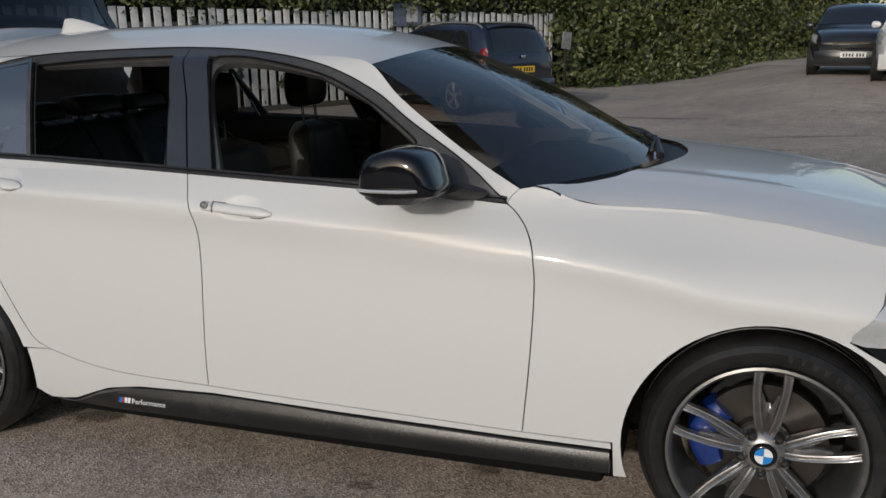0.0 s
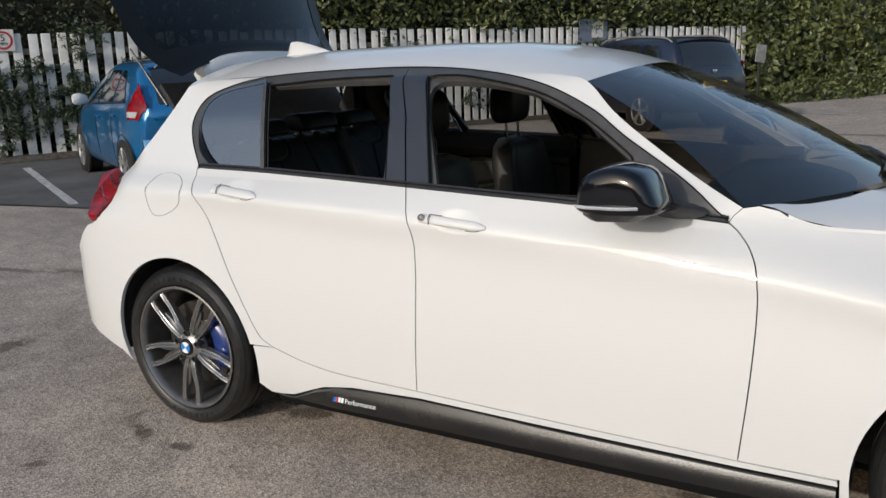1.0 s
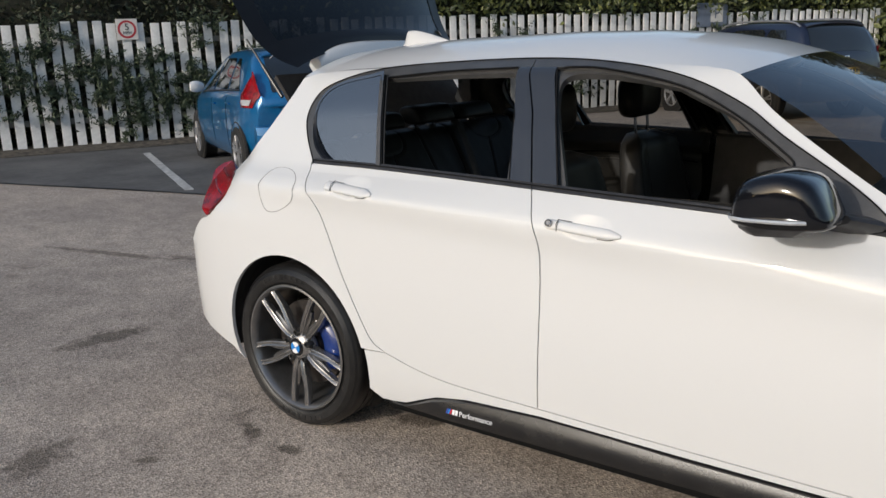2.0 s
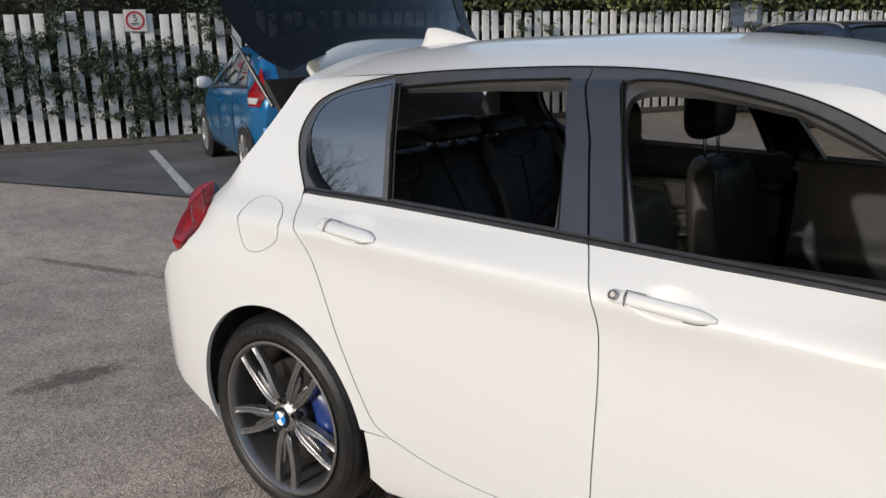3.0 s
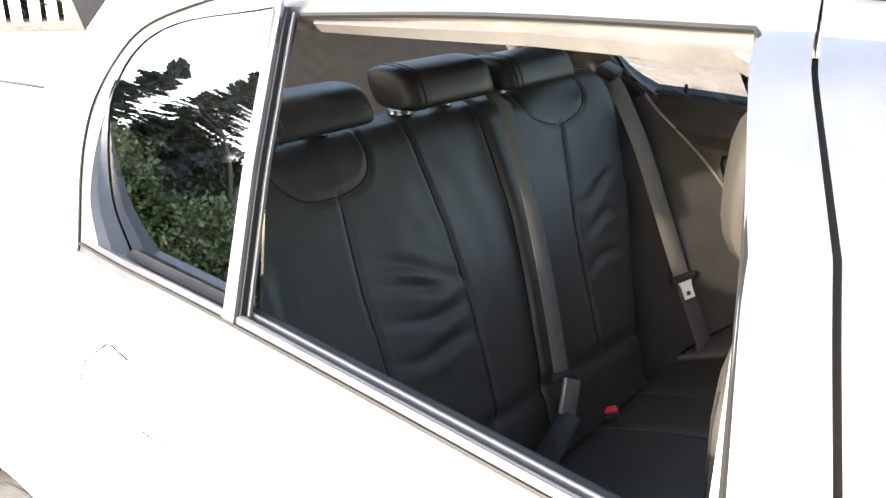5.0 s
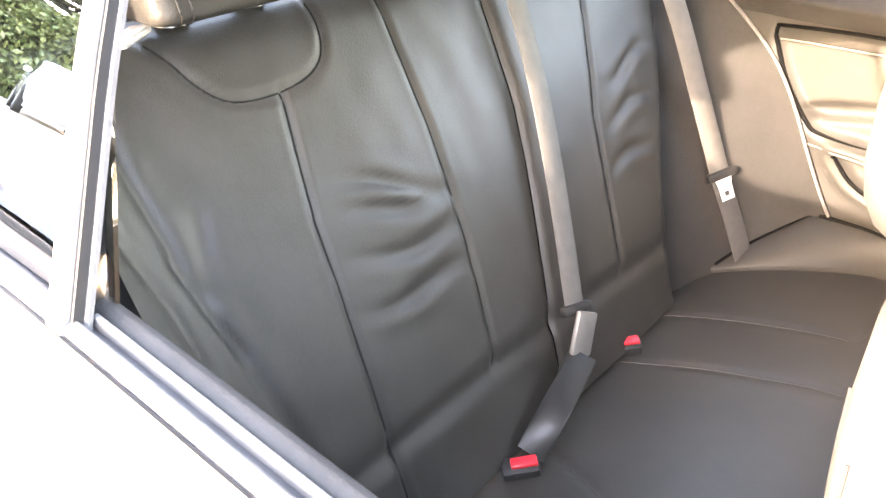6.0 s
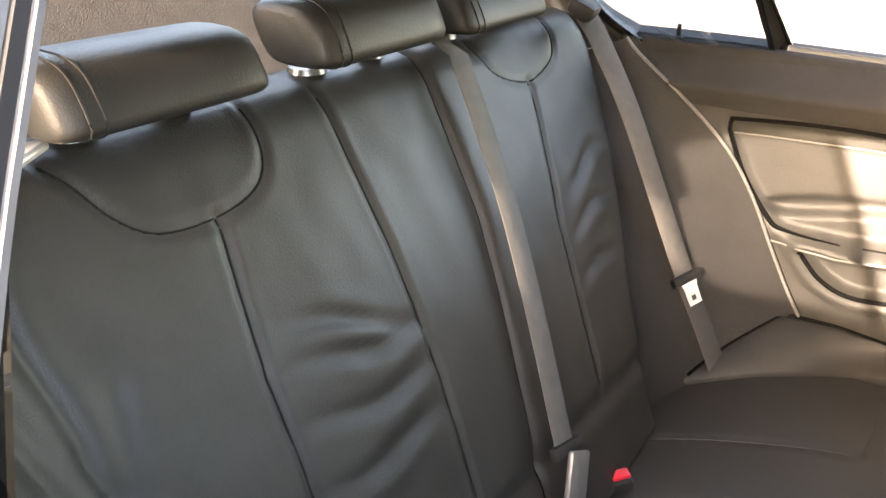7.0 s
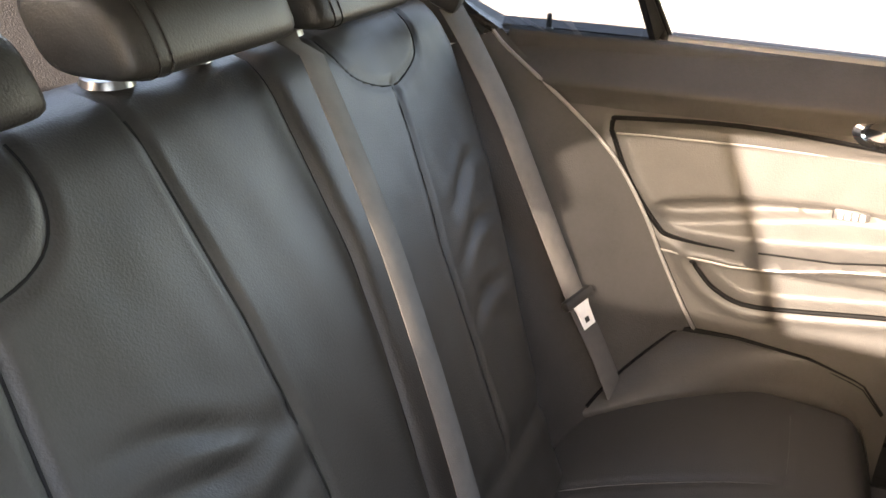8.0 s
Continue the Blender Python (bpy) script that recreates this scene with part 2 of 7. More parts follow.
def skin_panel(name, outline, mat, parent, side=-1, gap=0.0018, off=0.0, thick=0.014, cell=0.05, label="", shape=None, fine=()):
    """A panel of the body side: an outline in (x, z), cut into small cells, laid on the skin, with its edge folded in."""
    poly = clean(inset(outline, gap) if gap else outline)
    bm = bmesh.new()
    bm.faces.new([bm.verts.new((x, 0, z)) for x, z in poly])
    xs, zs = [q[0] for q in poly], [q[1] for q in poly]
    for lo, hi, no, k in ((min(xs), max(xs), (1, 0, 0), 0), (min(zs), max(zs), (0, 0, 1), 2)):
        step = cell if k == 0 else cell * 0.5
        v = lo + step
        while v < hi - 0.2 * step:
            co = [0, 0, 0]
            co[k] = v
            bmesh.ops.bisect_plane(bm, geom=bm.verts[:] + bm.edges[:] + bm.faces[:], dist=1e-5, plane_co=co, plane_no=no)
            v += step
    for x0, x1, z0, z1 in fine:
        for lo, hi, no, k, step in ((x0, x1, (1, 0, 0), 0, .007), (z0, z1, (0, 0, 1), 2, .005)):
            for v in np.arange(lo, hi, step):
                co = [0, 0, 0]
                co[k] = v + .0003
                bmesh.ops.bisect_plane(bm, geom=bm.verts[:] + bm.edges[:] + bm.faces[:], dist=1e-5, plane_co=co, plane_no=no)
    edge = [e for e in bm.edges if len(e.link_faces) == 1]
    r = bmesh.ops.extrude_edge_only(bm, edges=edge)
    inner = {v for v in r["geom"] if isinstance(v, bmesh.types.BMVert)}
    for v in bm.verts:
        x, z = v.co.x, v.co.z
        d = off + (shape(x, z) if shape else 0.0)
        v.co = skin_point(x, z, side, d - (thick if v in inner else 0.0))
    return part(name, bm, mat, parent, label, sharp=50)


def arc(cx, cz, r, a0, a1, n=24, squash=1.0):
    return [(cx + r * math.cos(radians(a0 + (a1 - a0) * i / n)), cz + r * squash * math.sin(radians(a0 + (a1 - a0) * i / n))) for i in range(n + 1)]


# lines shared by neighbouring panels, as (x, z)
BELT = curve_points([(.095, 1.010), (.42, 1.006), (1.009, .987), (1.5, .968), (1.99, .938)], 6)
B_GAP = curve_points([(1.009, .987), (1.035, .94), (1.063, .87), (1.073, .79), (1.074, .617), (1.061, .329)], 6)
DOOR_FOOT = curve_points([(.468, .392), (.60, .357), (.76, .336), (1.061, .329), (1.393, .321), (2.06, .310)], 6)
FRONT_GAP = curve_points([(1.99, .938), (2.025, .912), (2.06, .875), (2.081, .826), (2.088, .72), (2.08, .526), (2.06, .310)], 6)
REAR_GAP = curve_points([(.082, 1.006), (.105, .965), (.151, .915), (.205, .83), (.285, .655), (.36, .51), (.41, .425), (.468, .392)], 6)
TRIM_TOP = curve_points([(.095, 1.010), (.012, 1.093), (-.036, 1.168), (-.022, 1.24), (.06, 1.285), (.24, 1.325), (.50, 1.342), (.84, 1.349),
                         (1.12, 1.335), (1.365, 1.297), (1.549, 1.225), (1.671, 1.149), (1.863, 1.035), (1.99, .938)], 6)
BONNET_GAP = curve_points([(2.109, .972), (2.161, .946), (2.25, .930), (2.445, .922), (2.706, .896), (2.95, .855)], 6)
SCREEN_EDGE = curve_points([(2.02, .975), (1.9, 1.04), (1.768, 1.121), (1.627, 1.213), (1.521, 1.300), (1.42, 1.322)], 5)


def near(line, p):
    return min(range(len(line)), key=lambda i: (line[i][0] - p[0]) ** 2 + (line[i][1] - p[1]) ** 2)


def span(line, p, q):
    i, j = near(line, p), near(line, q)
    return line[i:j + 1] if i <= j else line[j:i + 1][::-1]


car = thing("hatchback_car", "white five-door hatchback parked on tarmac with raised tailgate and open windows", "car")


def handle_bowl(cx, cz):
    """The shallow dish pressed into a door behind its handle, and the part of the skin to cut finely for it."""
    def dip(x, z):
        r = ((x - cx) / .078) ** 2 + ((z - cz) / .036) ** 2
        return -.013 * (1 - r) ** 1.3 if r < 1 else 0.0
    return dict(shape=dip, fine=[(cx - .085, cx + .085, cz - .042, cz + .042)])


def skirt_bulge(x, z):
    """The rounded swell of the side skirt below the sill."""
    return .026 * math.sin(math.pi * .72 * max(0, min(1, (.30 - z) / .085))) * max(0, min(1, (x - .45) / .25))


def body_side(side):
    """The painted panels and window surround of one flank."""
    parts = {}
    front = span(BELT, (1.009, .987), (1.99, .938))[::-1] + B_GAP[1:] + span(DOOR_FOOT, (1.061, .329), (2.06, .310))[1:] + FRONT_GAP[::-1][1:]
    parts["front_door"] = skin_panel("front_door", front, WHITE, car, side, **handle_bowl(1.222, .902))
    rear = span(BELT, (.095, 1.01), (1.009, .987)) + B_GAP[1:] + span(DOOR_FOOT, (.468, .392), (1.061, .329))[::-1][1:] + REAR_GAP[::-1][1:]
    parts["rear_door"] = skin_panel("rear_door", rear, WHITE, car, side, **handle_bowl(.345, .946))
    rocker = (DOOR_FOOT + [(2.303, .31), (2.306, .291), (2.056, .290), (1.5, .295), (1.07, .303), (.797, .291), (.672, .270), (.602, .243), (.528, .212),
                           (.47, .203), (.417, .2)] + arc(0, .313, .376, -17, 11, 6)[1:])
    skin_panel("rocker_panel", rocker, WHITE, car, side)
    fender = (FRONT_GAP + [(2.306, .312), (2.31, .2)] + arc(2.69, .318, .360, 199, 20, 30) + [(3.04, .55), (2.86, .652), (2.925, .745)]
              + BONNET_GAP[::-1] + [(2.06, .982), (2.02, .975), (2.0, .955)])
    skin_panel("front_fender", fender, WHITE, car, side)
    trim_rear = span(TRIM_TOP, (.095, 1.01), (.24, 1.325))
    skin_panel("bonnet_shut", [(x, z + .006) for x, z in BONNET_GAP[3:]] + [(x, z - .006) for x, z in BONNET_GAP[3:]][::-1], WHITE, car, side, gap=0, off=-.0022, thick=.01)
    quarter = (REAR_GAP + arc(0, .313, .415, 11, 19, 3)[0:0] + [(.42, .389)] + arc(0, .310, .364, 12, 200, 32) + [(-.40, .235), (-.6, .28), (-.75, .33), (-.77, .46), (-.72, .60),
               (-.62, .70), (-.545, .752), (-.48, .772), (-.415, .84), (-.40, .90), (-.43, .948), (-.405, .98), (-.35, 1.02), (-.30, 1.06), (-.255, 1.12), (-.22, 1.18), (-.19, 1.24), (-.165, 1.30), (-.1, 1.315), (.05, 1.326), (.24, 1.332)] + trim_rear[::-1][0:-1])
    skin_panel("rear_quarter_panel", quarter, WHITE, car, side)
    pillar = span(TRIM_TOP, (1.12, 1.335), (1.99, .938)) + [(2.0, .955), (2.02, .975)] + SCREEN_EDGE[1:] + [(1.30, 1.328), (1.20, 1.333)]
    skin_panel("windscreen_pillar", pillar, WHITE, car, side, gap=0.0)
    skirt = curve_points([(.46, .203), (.528, .211), (.602, .242), (.672, .269), (.797, .290), (1.07, .302)], 5) + [(1.3, .299), (1.5, .294), (2.056, .289), (2.303, .290), (2.306, .234), (1.9, .227), (1.167, .220), (.85, .217), (.66, .214)]
    sk = skin_panel("side_skirt", skirt, SKIRT_BLACK, car, side, off=0.006, thick=0.06, cell=0.03,
                    shape=skirt_bulge)
    parts["side_skirt"] = sk
    return parts


RIGHT = body_side(-1)
LEFT = body_side(1)


# ---------------------------------------------------------------- window surrounds and glass
def strip(line, width_in):
    """A band along a line, on its lower side."""
    return line + [(x, z - width_in) for x, z in line][::-1]


Q_GLASS = curve_points([(.135, 1.022), (.06, 1.07), (.012, 1.15), (.02, 1.222), (.10, 1.268), (.283, 1.298)], 5) + [(.395, 1.018)]
R_TOP = [(.30, 1.297), (.55, 1.314), (.81, 1.322)]
F_TOP = [(.955, 1.322), (1.12, 1.316), (1.365, 1.272), (1.545, 1.195), (1.69, 1.105), (1.715, 1.075)]


def pane_set(x, z):
    """How far the flat quarter pane stands off the curved body side."""
    d = 1.132 + .02 * x - .40 * z - half_width(x, z)
    return min(d, .008 + .55 * (d - .008))


def window_surround(side):
    rear, front = (RIGHT if side < 0 else LEFT)["rear_door"], (RIGHT if side < 0 else LEFT)["front_door"]
    belt_r = span(BELT, (.095, 1.01), (1.009, .987))
    belt_f = span(BELT, (1.009, .987), (1.99, .938))
    for line, door in ((belt_r, rear), (belt_f, front)):
        skin_panel("belt_trim", [(x, z + .016) for x, z in line] + [(x, z - .002) for x, z in line][::-1], SATIN_BLACK, door, side, gap=.001, off=.004, thick=.02)
    # upper band over both windows, cut at the middle pillar
    top_r = span(TRIM_TOP, (.095, 1.01), (.84, 1.349))
    inner_r = curve_points([(.135, 1.022), (.06, 1.07), (.012, 1.15), (.02, 1.222), (.10, 1.268), (.283, 1.298), (.55, 1.315), (.80, 1.322)], 5)
    skin_panel("window_frame", top_r + [(.858, 1.322)] + inner_r[::-1], FRAME_BLACK, rear, side, gap=.0008, off=.003, thick=.03)
    top_f = span(TRIM_TOP, (.84, 1.349), (1.99, .938))
    inner_f = curve_points(F_TOP, 5) + [(1.83, .985), (1.90, .955)]
    skin_panel("window_frame", top_f + inner_f[::-1] + [(.86, 1.322)], FRAME_BLACK, front, side, gap=.0008, off=.003, thick=.03)
    # quarter window divider and middle pillar covers
    lean = lambda x, z: .020 * (z - 1.0) / .3
    skin_panel("window_divider", [(.272, 1.295), (.286, 1.297), (.412, 1.015), (.394, 1.015)], FRAME_BLACK, rear, side, gap=.0, off=.006, thick=.008, shape=lean)
    # Black here stands for the shade inside the recessed glass slot.
    skin_panel("glass_channel", [(.2865, 1.296), (.291, 1.296), (.417, 1.012), (.4125, 1.012)], SEAL_AND_SHADE_BLACK, rear, side, gap=.0, off=.0, thick=.010, shape=lean)
    skin_panel("channel_lip", [(.290, 1.296), (.2955, 1.296), (.4215, 1.012), (.416, 1.012)], RAIL_GREY, rear, side, gap=.0, off=-.008, thick=.004, shape=lean)
    skin_panel("pillar_cover", [(.812, 1.322), (.857, 1.324), (.93, 1.19), (1.003, 1.0), (.925, 1.003), (.87, 1.18)], PILLAR_BLACK, rear, side, gap=.001, off=.006, thick=.03, cell=.03)
    skin_panel("pillar_cover", [(.8605, 1.322), (.952, 1.322), (1.02, 1.17), (1.092, .998), (1.0072, 1.0), (.934, 1.19)], PILLAR_BLACK, front, side, gap=.001, off=.006, thick=.03, cell=.03)
    # Dark strip added behind the cover gap, so it shows shade instead of daylight.
    skin_panel("pillar_gap_shade", [(.842, 1.322), (.875, 1.322), (.95, 1.19), (1.022, 1.0), (.988, 1.0), (.914, 1.19)], SEAL_AND_SHADE_BLACK, rear, side, gap=.0, off=-.016, thick=.006, cell=.03)
    skin_panel("mirror_triangle", [(1.715, 1.075), (1.83, .985), (1.905, .952), (1.73, .962)], GLOSS_BLACK, front, side, gap=.001, off=.003, thick=.03)
    for line, door in ((curve_points(R_TOP, 5) + [(.816, 1.318), (.872, 1.18), (.927, 1.004)], rear), ([(1.091, 1.0), (1.02, 1.17), (.957, 1.315)] + curve_points(F_TOP, 5)[1:], front),
                       (top_r, rear), (top_f, front)):
        bm = bmesh.new()
        tube(bm, [skin_point(x, z, side, .0045) for x, z in line], .0034 if line is not top_r and line is not top_f else .0022, 5)
        part("rubber_seal", bm, SEAL_AND_SHADE_BLACK, door, "thin black rubber seal")
    for line, door in ((belt_r, rear), (belt_f, front)):
        bm = bmesh.new()
        tube(bm, [skin_point(x, z + .0075, side, .0068) for x, z in line], .0022, 5)
        part("rubber_seal", bm, SEAL_AND_SHADE_BLACK, door, "thin black rubber seal")
    q = skin_panel("quarter_glass", Q_GLASS, GLASS_TINT, rear, side, gap=-.004, off=-.002, thick=.004, cell=.04, label="dark privacy glass", shape=pane_set)
    # rubber seal that carries the pane
    bm = bmesh.new()
    wide, slim = inset(clean(Q_GLASS), -.007), inset(clean(Q_GLASS), .006)
    rings = [[skin_point(a[0], a[1], side, .003) for a in wide], [skin_point(b[0], b[1], side, pane_set(*b)) for b in slim]]
    loft(bm, [list(r) + [r[0]] for r in rings], False, False)
    part("glass_seal", bm, SATIN_BLACK, q)


window_surround(-1)
window_surround(1)


# ---------------------------------------------------------------- roof, bonnet, screen
def cant(x):
    return float(np.interp(x, [-.18, .05, .24, .5, .84, 1.12, 1.30, 1.42, 1.521, 1.60], [1.300, 1.326, 1.333, 1.342, 1.349, 1.335, 1.325, 1.322, 1.300, 1.27]))


def ridge(x):
    return float(np.interp(x, [-.2, 0, .3, .8, 1.1, 1.3, 1.45, 1.60], [1.396, 1.411, 1.429, 1.436, 1.429, 1.412, 1.386, 1.342]))


def roof_point(u, v, drop=0.0):
    f = v * 2 - 1
    x0, x1 = -.195 + .03 * f * f, 1.595 - .075 * f * f
    x = x0 + (x1 - x0) * u
    zc, zr = cant(x), ridge(x)
    return Vector((x, f * half_width(x, zc), zc + (zr - zc) * (1 - abs(f) ** 2.1) - drop))


bm = bmesh.new()
grid(bm, roof_point, 40, 28)
part("roof", bm, WHITE, car)
bm = bmesh.new()
grid(bm, lambda u, v: roof_point(.01 + u * .97, .03 + v * .94, .03), 16, 12)
part("headlining", bm, material("dark_grey_headlining", (0.07, 0.067, 0.064), 0.9, vary=.1, scale=30, bump=.3, bump_scale=500), car, "dark grey woven headlining")


def screen_point(u, v):
    f = v * 2 - 1
    top = roof_point(1.0, v)
    foot = Vector((2.02 + .34 * (1 - f * f), f * .728, .972 + .012 * (1 - f * f)))
    p = foot.lerp(top, u)
    bow = math.sin(math.pi * u) * .022
    return p + Vector((bow * .5, 0, bow))


bm = bmesh.new()
grid(bm, screen_point, 16, 24)
part("windscreen", bm, SCREEN_GLASS, car, "clear curved windscreen")
bm = bmesh.new()


def cowl_point(u, v):
    f = v * 2 - 1
    a = screen_point(0, v)
    b = Vector((2.075 + .372 * (1 - f * f), f * .735, .972 + .02 * (1 - f * f)))
    return a.lerp(b, u) + Vector((0, 0, -.012 - .03 * max(0, (abs(f) - .82) / .18) ** 1.5))


grid(bm, cowl_point, 4, 24)
part("scuttle_panel", bm, SATIN_BLACK, car, "black plastic scuttle under the windscreen")


def bonnet_point(u, v):
    f = v * 2 - 1
    x0 = 2.062 + .378 * (1 - f * f)
    x1 = 2.95 + .38 * (1 - f * f) ** .6
    x = x0 + (x1 - x0) * u
    ze = float(np.interp(x, [2.06, 2.1, 2.16, 2.25, 2.445, 2.706, 2.95, 3.2, 3.4], [.984, .976, .950, .932, .924, .898, .857, .79, .70]))
    zc = float(np.interp(x, [2.1, 2.4, 2.7, 3.0, 3.2, 3.35], [1.01, .995, .965, .915, .86, .79]))
    ye = half_width(x, ze)
    rib = .006 * math.exp(-((abs(f) - .62) / .05) ** 2)
    return Vector((x, f * ye, ze + (zc - ze) * max(0, 1 - abs(f) ** 2.4) ** .72 + rib))


bm = bmesh.new()
grid(bm, lambda u, v: bonnet_point(u, .002 + v * .996), 28, 40)
part("bonnet", bm, WHITE, car)


# ---------------------------------------------------------------- wheels
def bar(bm, pts, widths, heights):
    """A rounded bar of changing width along points on the wheel face; width across, height along y."""
    rings = []
    for i, p in enumerate(pts):
        p = Vector(p)
        d = (Vector(pts[min(i + 1, len(pts) - 1)]) - Vector(pts[max(i - 1, 0)])).normalized()
        s = Vector((0, 1, 0)).cross(d).normalized()
        w, h = widths[i], heights[i]
        sec = [(-.5, .9), (-.5, .22), (-.43, .04), (-.33, .0), (-.22, .05), (0, .30), (.22, .05), (.33, .0), (.43, .04), (.5, .22), (.5, .9)]
        rings.append([p + s * (a * w) + Vector((0, b * h, 0)) for a, b in sec])
    loft(bm, rings, True, True)


def build_wheel():
    """A wheel whose outer face looks along -y, hub at the origin."""
    w = new("wheel")
    R, r = .322, .242
    bm = bmesh.new()
    prof = [(r - .004, .02), (r + .004, .006), (r + .020, -.004), (r + .045, -.006), (R - .022, .004), (R - .008, .016), (R - .001, .034)]
    for k in range(4):
        y = .045 + k * .042
        prof += [(R, y), (R, y + .030), (R - .007, y + .032), (R - .007, y + .040)]
    prof += [(R - .001, .214), (R - .01, .232), (R - .04, .245), (r - .004, .23)]
    lathe(bm, prof, 72)
    tyre = part("tyre", bm, RUBBER, w, "worn black road tyre")
    for start, count, step in ((40, 8, 6.2), (215, 8, 6.2)):
        for i in range(count):
            a = radians(start + i * step)
            bm = bmesh.new()
            q = r + .036
            m = Matrix.Translation((q * math.cos(a), -.0055, q * math.sin(a))) @ Matrix.Rotation(-a, 4, "Y")
            box(bm, (0, 0, 0), (.018, .003, .011 + .004 * (i % 3)), m, .001, 1)
            part("raised_mark", bm, RUBBER, tyre)
    for q, h in ((r + .012, .0012), (r + .062, .0012)):
        bm = bmesh.new()
        y = float(np.interp(q, [r + .004, r + .020, r + .045, R - .022], [.006, -.004, -.006, .004]))
        lathe(bm, [(q - .002, y + .001), (q, y - h), (q + .002, y + .001)], 72)
        part("sidewall_ring", bm, RUBBER, tyre)
    bm = bmesh.new()
    lathe(bm, [(r + .003, .006), (r + .004, -.002), (r - .003, -.004), (r - .011, .004), (r - .016, .03), (r - .02, .10), (r - .028, .16), (r - .01, .225), (r, .23)], 64)
    part("rim", bm, ALLOY_RIM, w, "dark gunmetal alloy rim")
    bm = bmesh.new()
    for k in range(5):
        a = radians(90 + 72 * k)
        rad, tan = Vector((math.cos(a), 0, math.sin(a))), Vector((-math.sin(a), 0, math.cos(a)))
        for s in (-1, 1):
            # outer blade: leaves the hub close to its twin, swells and meets the rim
            pts = [rad * q + tan * (s * o) + Vector((0, y, 0)) for q, o, y in
                   ((.044, .013, .022), (.066, .017, .014), (.095, .0235, .010), (.130, .030, .009), (.165, .0345, .008), (.195, .036, .005), (.218, .036, .003), (.239, .035, .005))]
            bar(bm, pts, [.021, .022, .023, .023, .022, .022, .024, .028], [.036, .036, .034, .031, .028, .025, .022, .020])
            # inner leaf of the pair, set deeper
            pts = [rad * q + tan * (s * o) + Vector((0, y, 0)) for q, o, y in ((.052, .004, .026), (.08, .0055, .019), (.11, .008, .018), (.14, .014, .020), (.165, .022, .022))]
            bar(bm, pts, [.010, .011, .012, .011, .006], [.024, .024, .022, .020, .016])
        pts = [rad * q + Vector((0, y, 0)) for q, y in ((.05, .036), (.085, .036), (.115, .042), (.13, .05))]
        bar(bm, pts, [.026, .024, .018, .010], [.012, .01, .008, .006])
    part("spokes", bm, ALLOY, w, "five twin spokes in gunmetal grey")
    bm = bmesh.new()
    lathe(bm, [(.0, .010), (.034, .010), (.040, .013), (.052, .020), (.066, .034), (.070, .055), (.06, .07)], 40)
    part("hub", bm, ALLOY, w)
    bm = bmesh.new()
    lathe(bm, [(0.0005, .0035), (.024, .0035), (.0265, .005), (.031, .004), (.034, .008), (.034, .014)], 32)
    cap = part("centre_cap", bm, GLOSS_BLACK, w, "black centre cap with blue and white quarters")
    for k in range(4):
        bm = bmesh.new()
        vs = [bm.verts.new((.0225 * q * math.cos(radians(90 * k + b)), 0.0018, .0225 * q * math.sin(radians(90 * k + b)))) for q, b in [(0.02, 45)] + [(1, i * 15) for i in range(7)]]
        f = bm.faces.new(vs)
        bmesh.ops.translate(bm, vec=(0, .0025, 0), verts=[v for v in bmesh.ops.extrude_face_region(bm, geom=[f])["geom"] if isinstance(v, bmesh.types.BMVert)])
        part("cap_quarter", bm, BADGE_BLUE if k % 2 else BADGE_WHITE, cap, "", smooth=False)
    for k in range(5):
        a = radians(54 + 72 * k)
        bm = bmesh.new()
        m = Matrix.Translation((.056 * math.cos(a), .008, .056 * math.sin(a)))
        lathe(bm, [(.0005, .010), (.007, .010), (.008, .0), (.0105, -.002), (.0135, .004), (.0135, .03)], 12, m=m)
        part("wheel_bolt", bm, ALLOY_DARK, w)
    bm = bmesh.new()
    lathe(bm, [(.0, .062), (.075, .062), (.08, .085), (.165, .085), (.166, .107), (.07, .107)], 48)
    part("brake_disc", bm, STEEL, w, "worn steel brake disc")
    return w


def caliper(parent, cx, angle, face):
    bm = bmesh.new()
    rings = []
    for a in np.linspace(angle - 34, angle + 34, 13):
        ra = radians(a)
        e = 1 - .12 * abs(a - angle) / 34
        ring = [(r_ * math.cos(ra), y, r_ * math.sin(ra)) for r_, y in ((.105, .060), (.112, .046), (.135 * e + .012, .040), (.175 * e, .042), (.192 * e, .056), (.194 * e, .12), (.105, .12))]
        rings.append(ring)
    loft(bm, rings, True, True)
    ob = part("brake_caliper", bm, CALIPER_BLUE, parent, "blue painted brake caliper")
    return ob


wheel = build_wheel()
wheel.parent = car
places = [(0.0, -.848, .313, 0, -36), (2.69, -.838, .318, 0, 2), (0.0, .848, .313, 180, 40), (2.69, .838, .318, 180, 15)]
wheels = [wheel] + [copy_thing(wheel, Matrix()) for _ in places[1:]]
for w, (x, y, z, turn, spin) in zip(wheels, places):
    w.matrix_basis = pose(x, y, z, 0, 0, turn) @ pose(0, 0, 0, 0, spin, 0)
    ahead = (x < 1) == (turn == 0)
    cal = caliper(w, x, 8 if ahead else 172, y)
    cal.matrix_basis = pose(0, 0, 0, 0, -spin, 0)


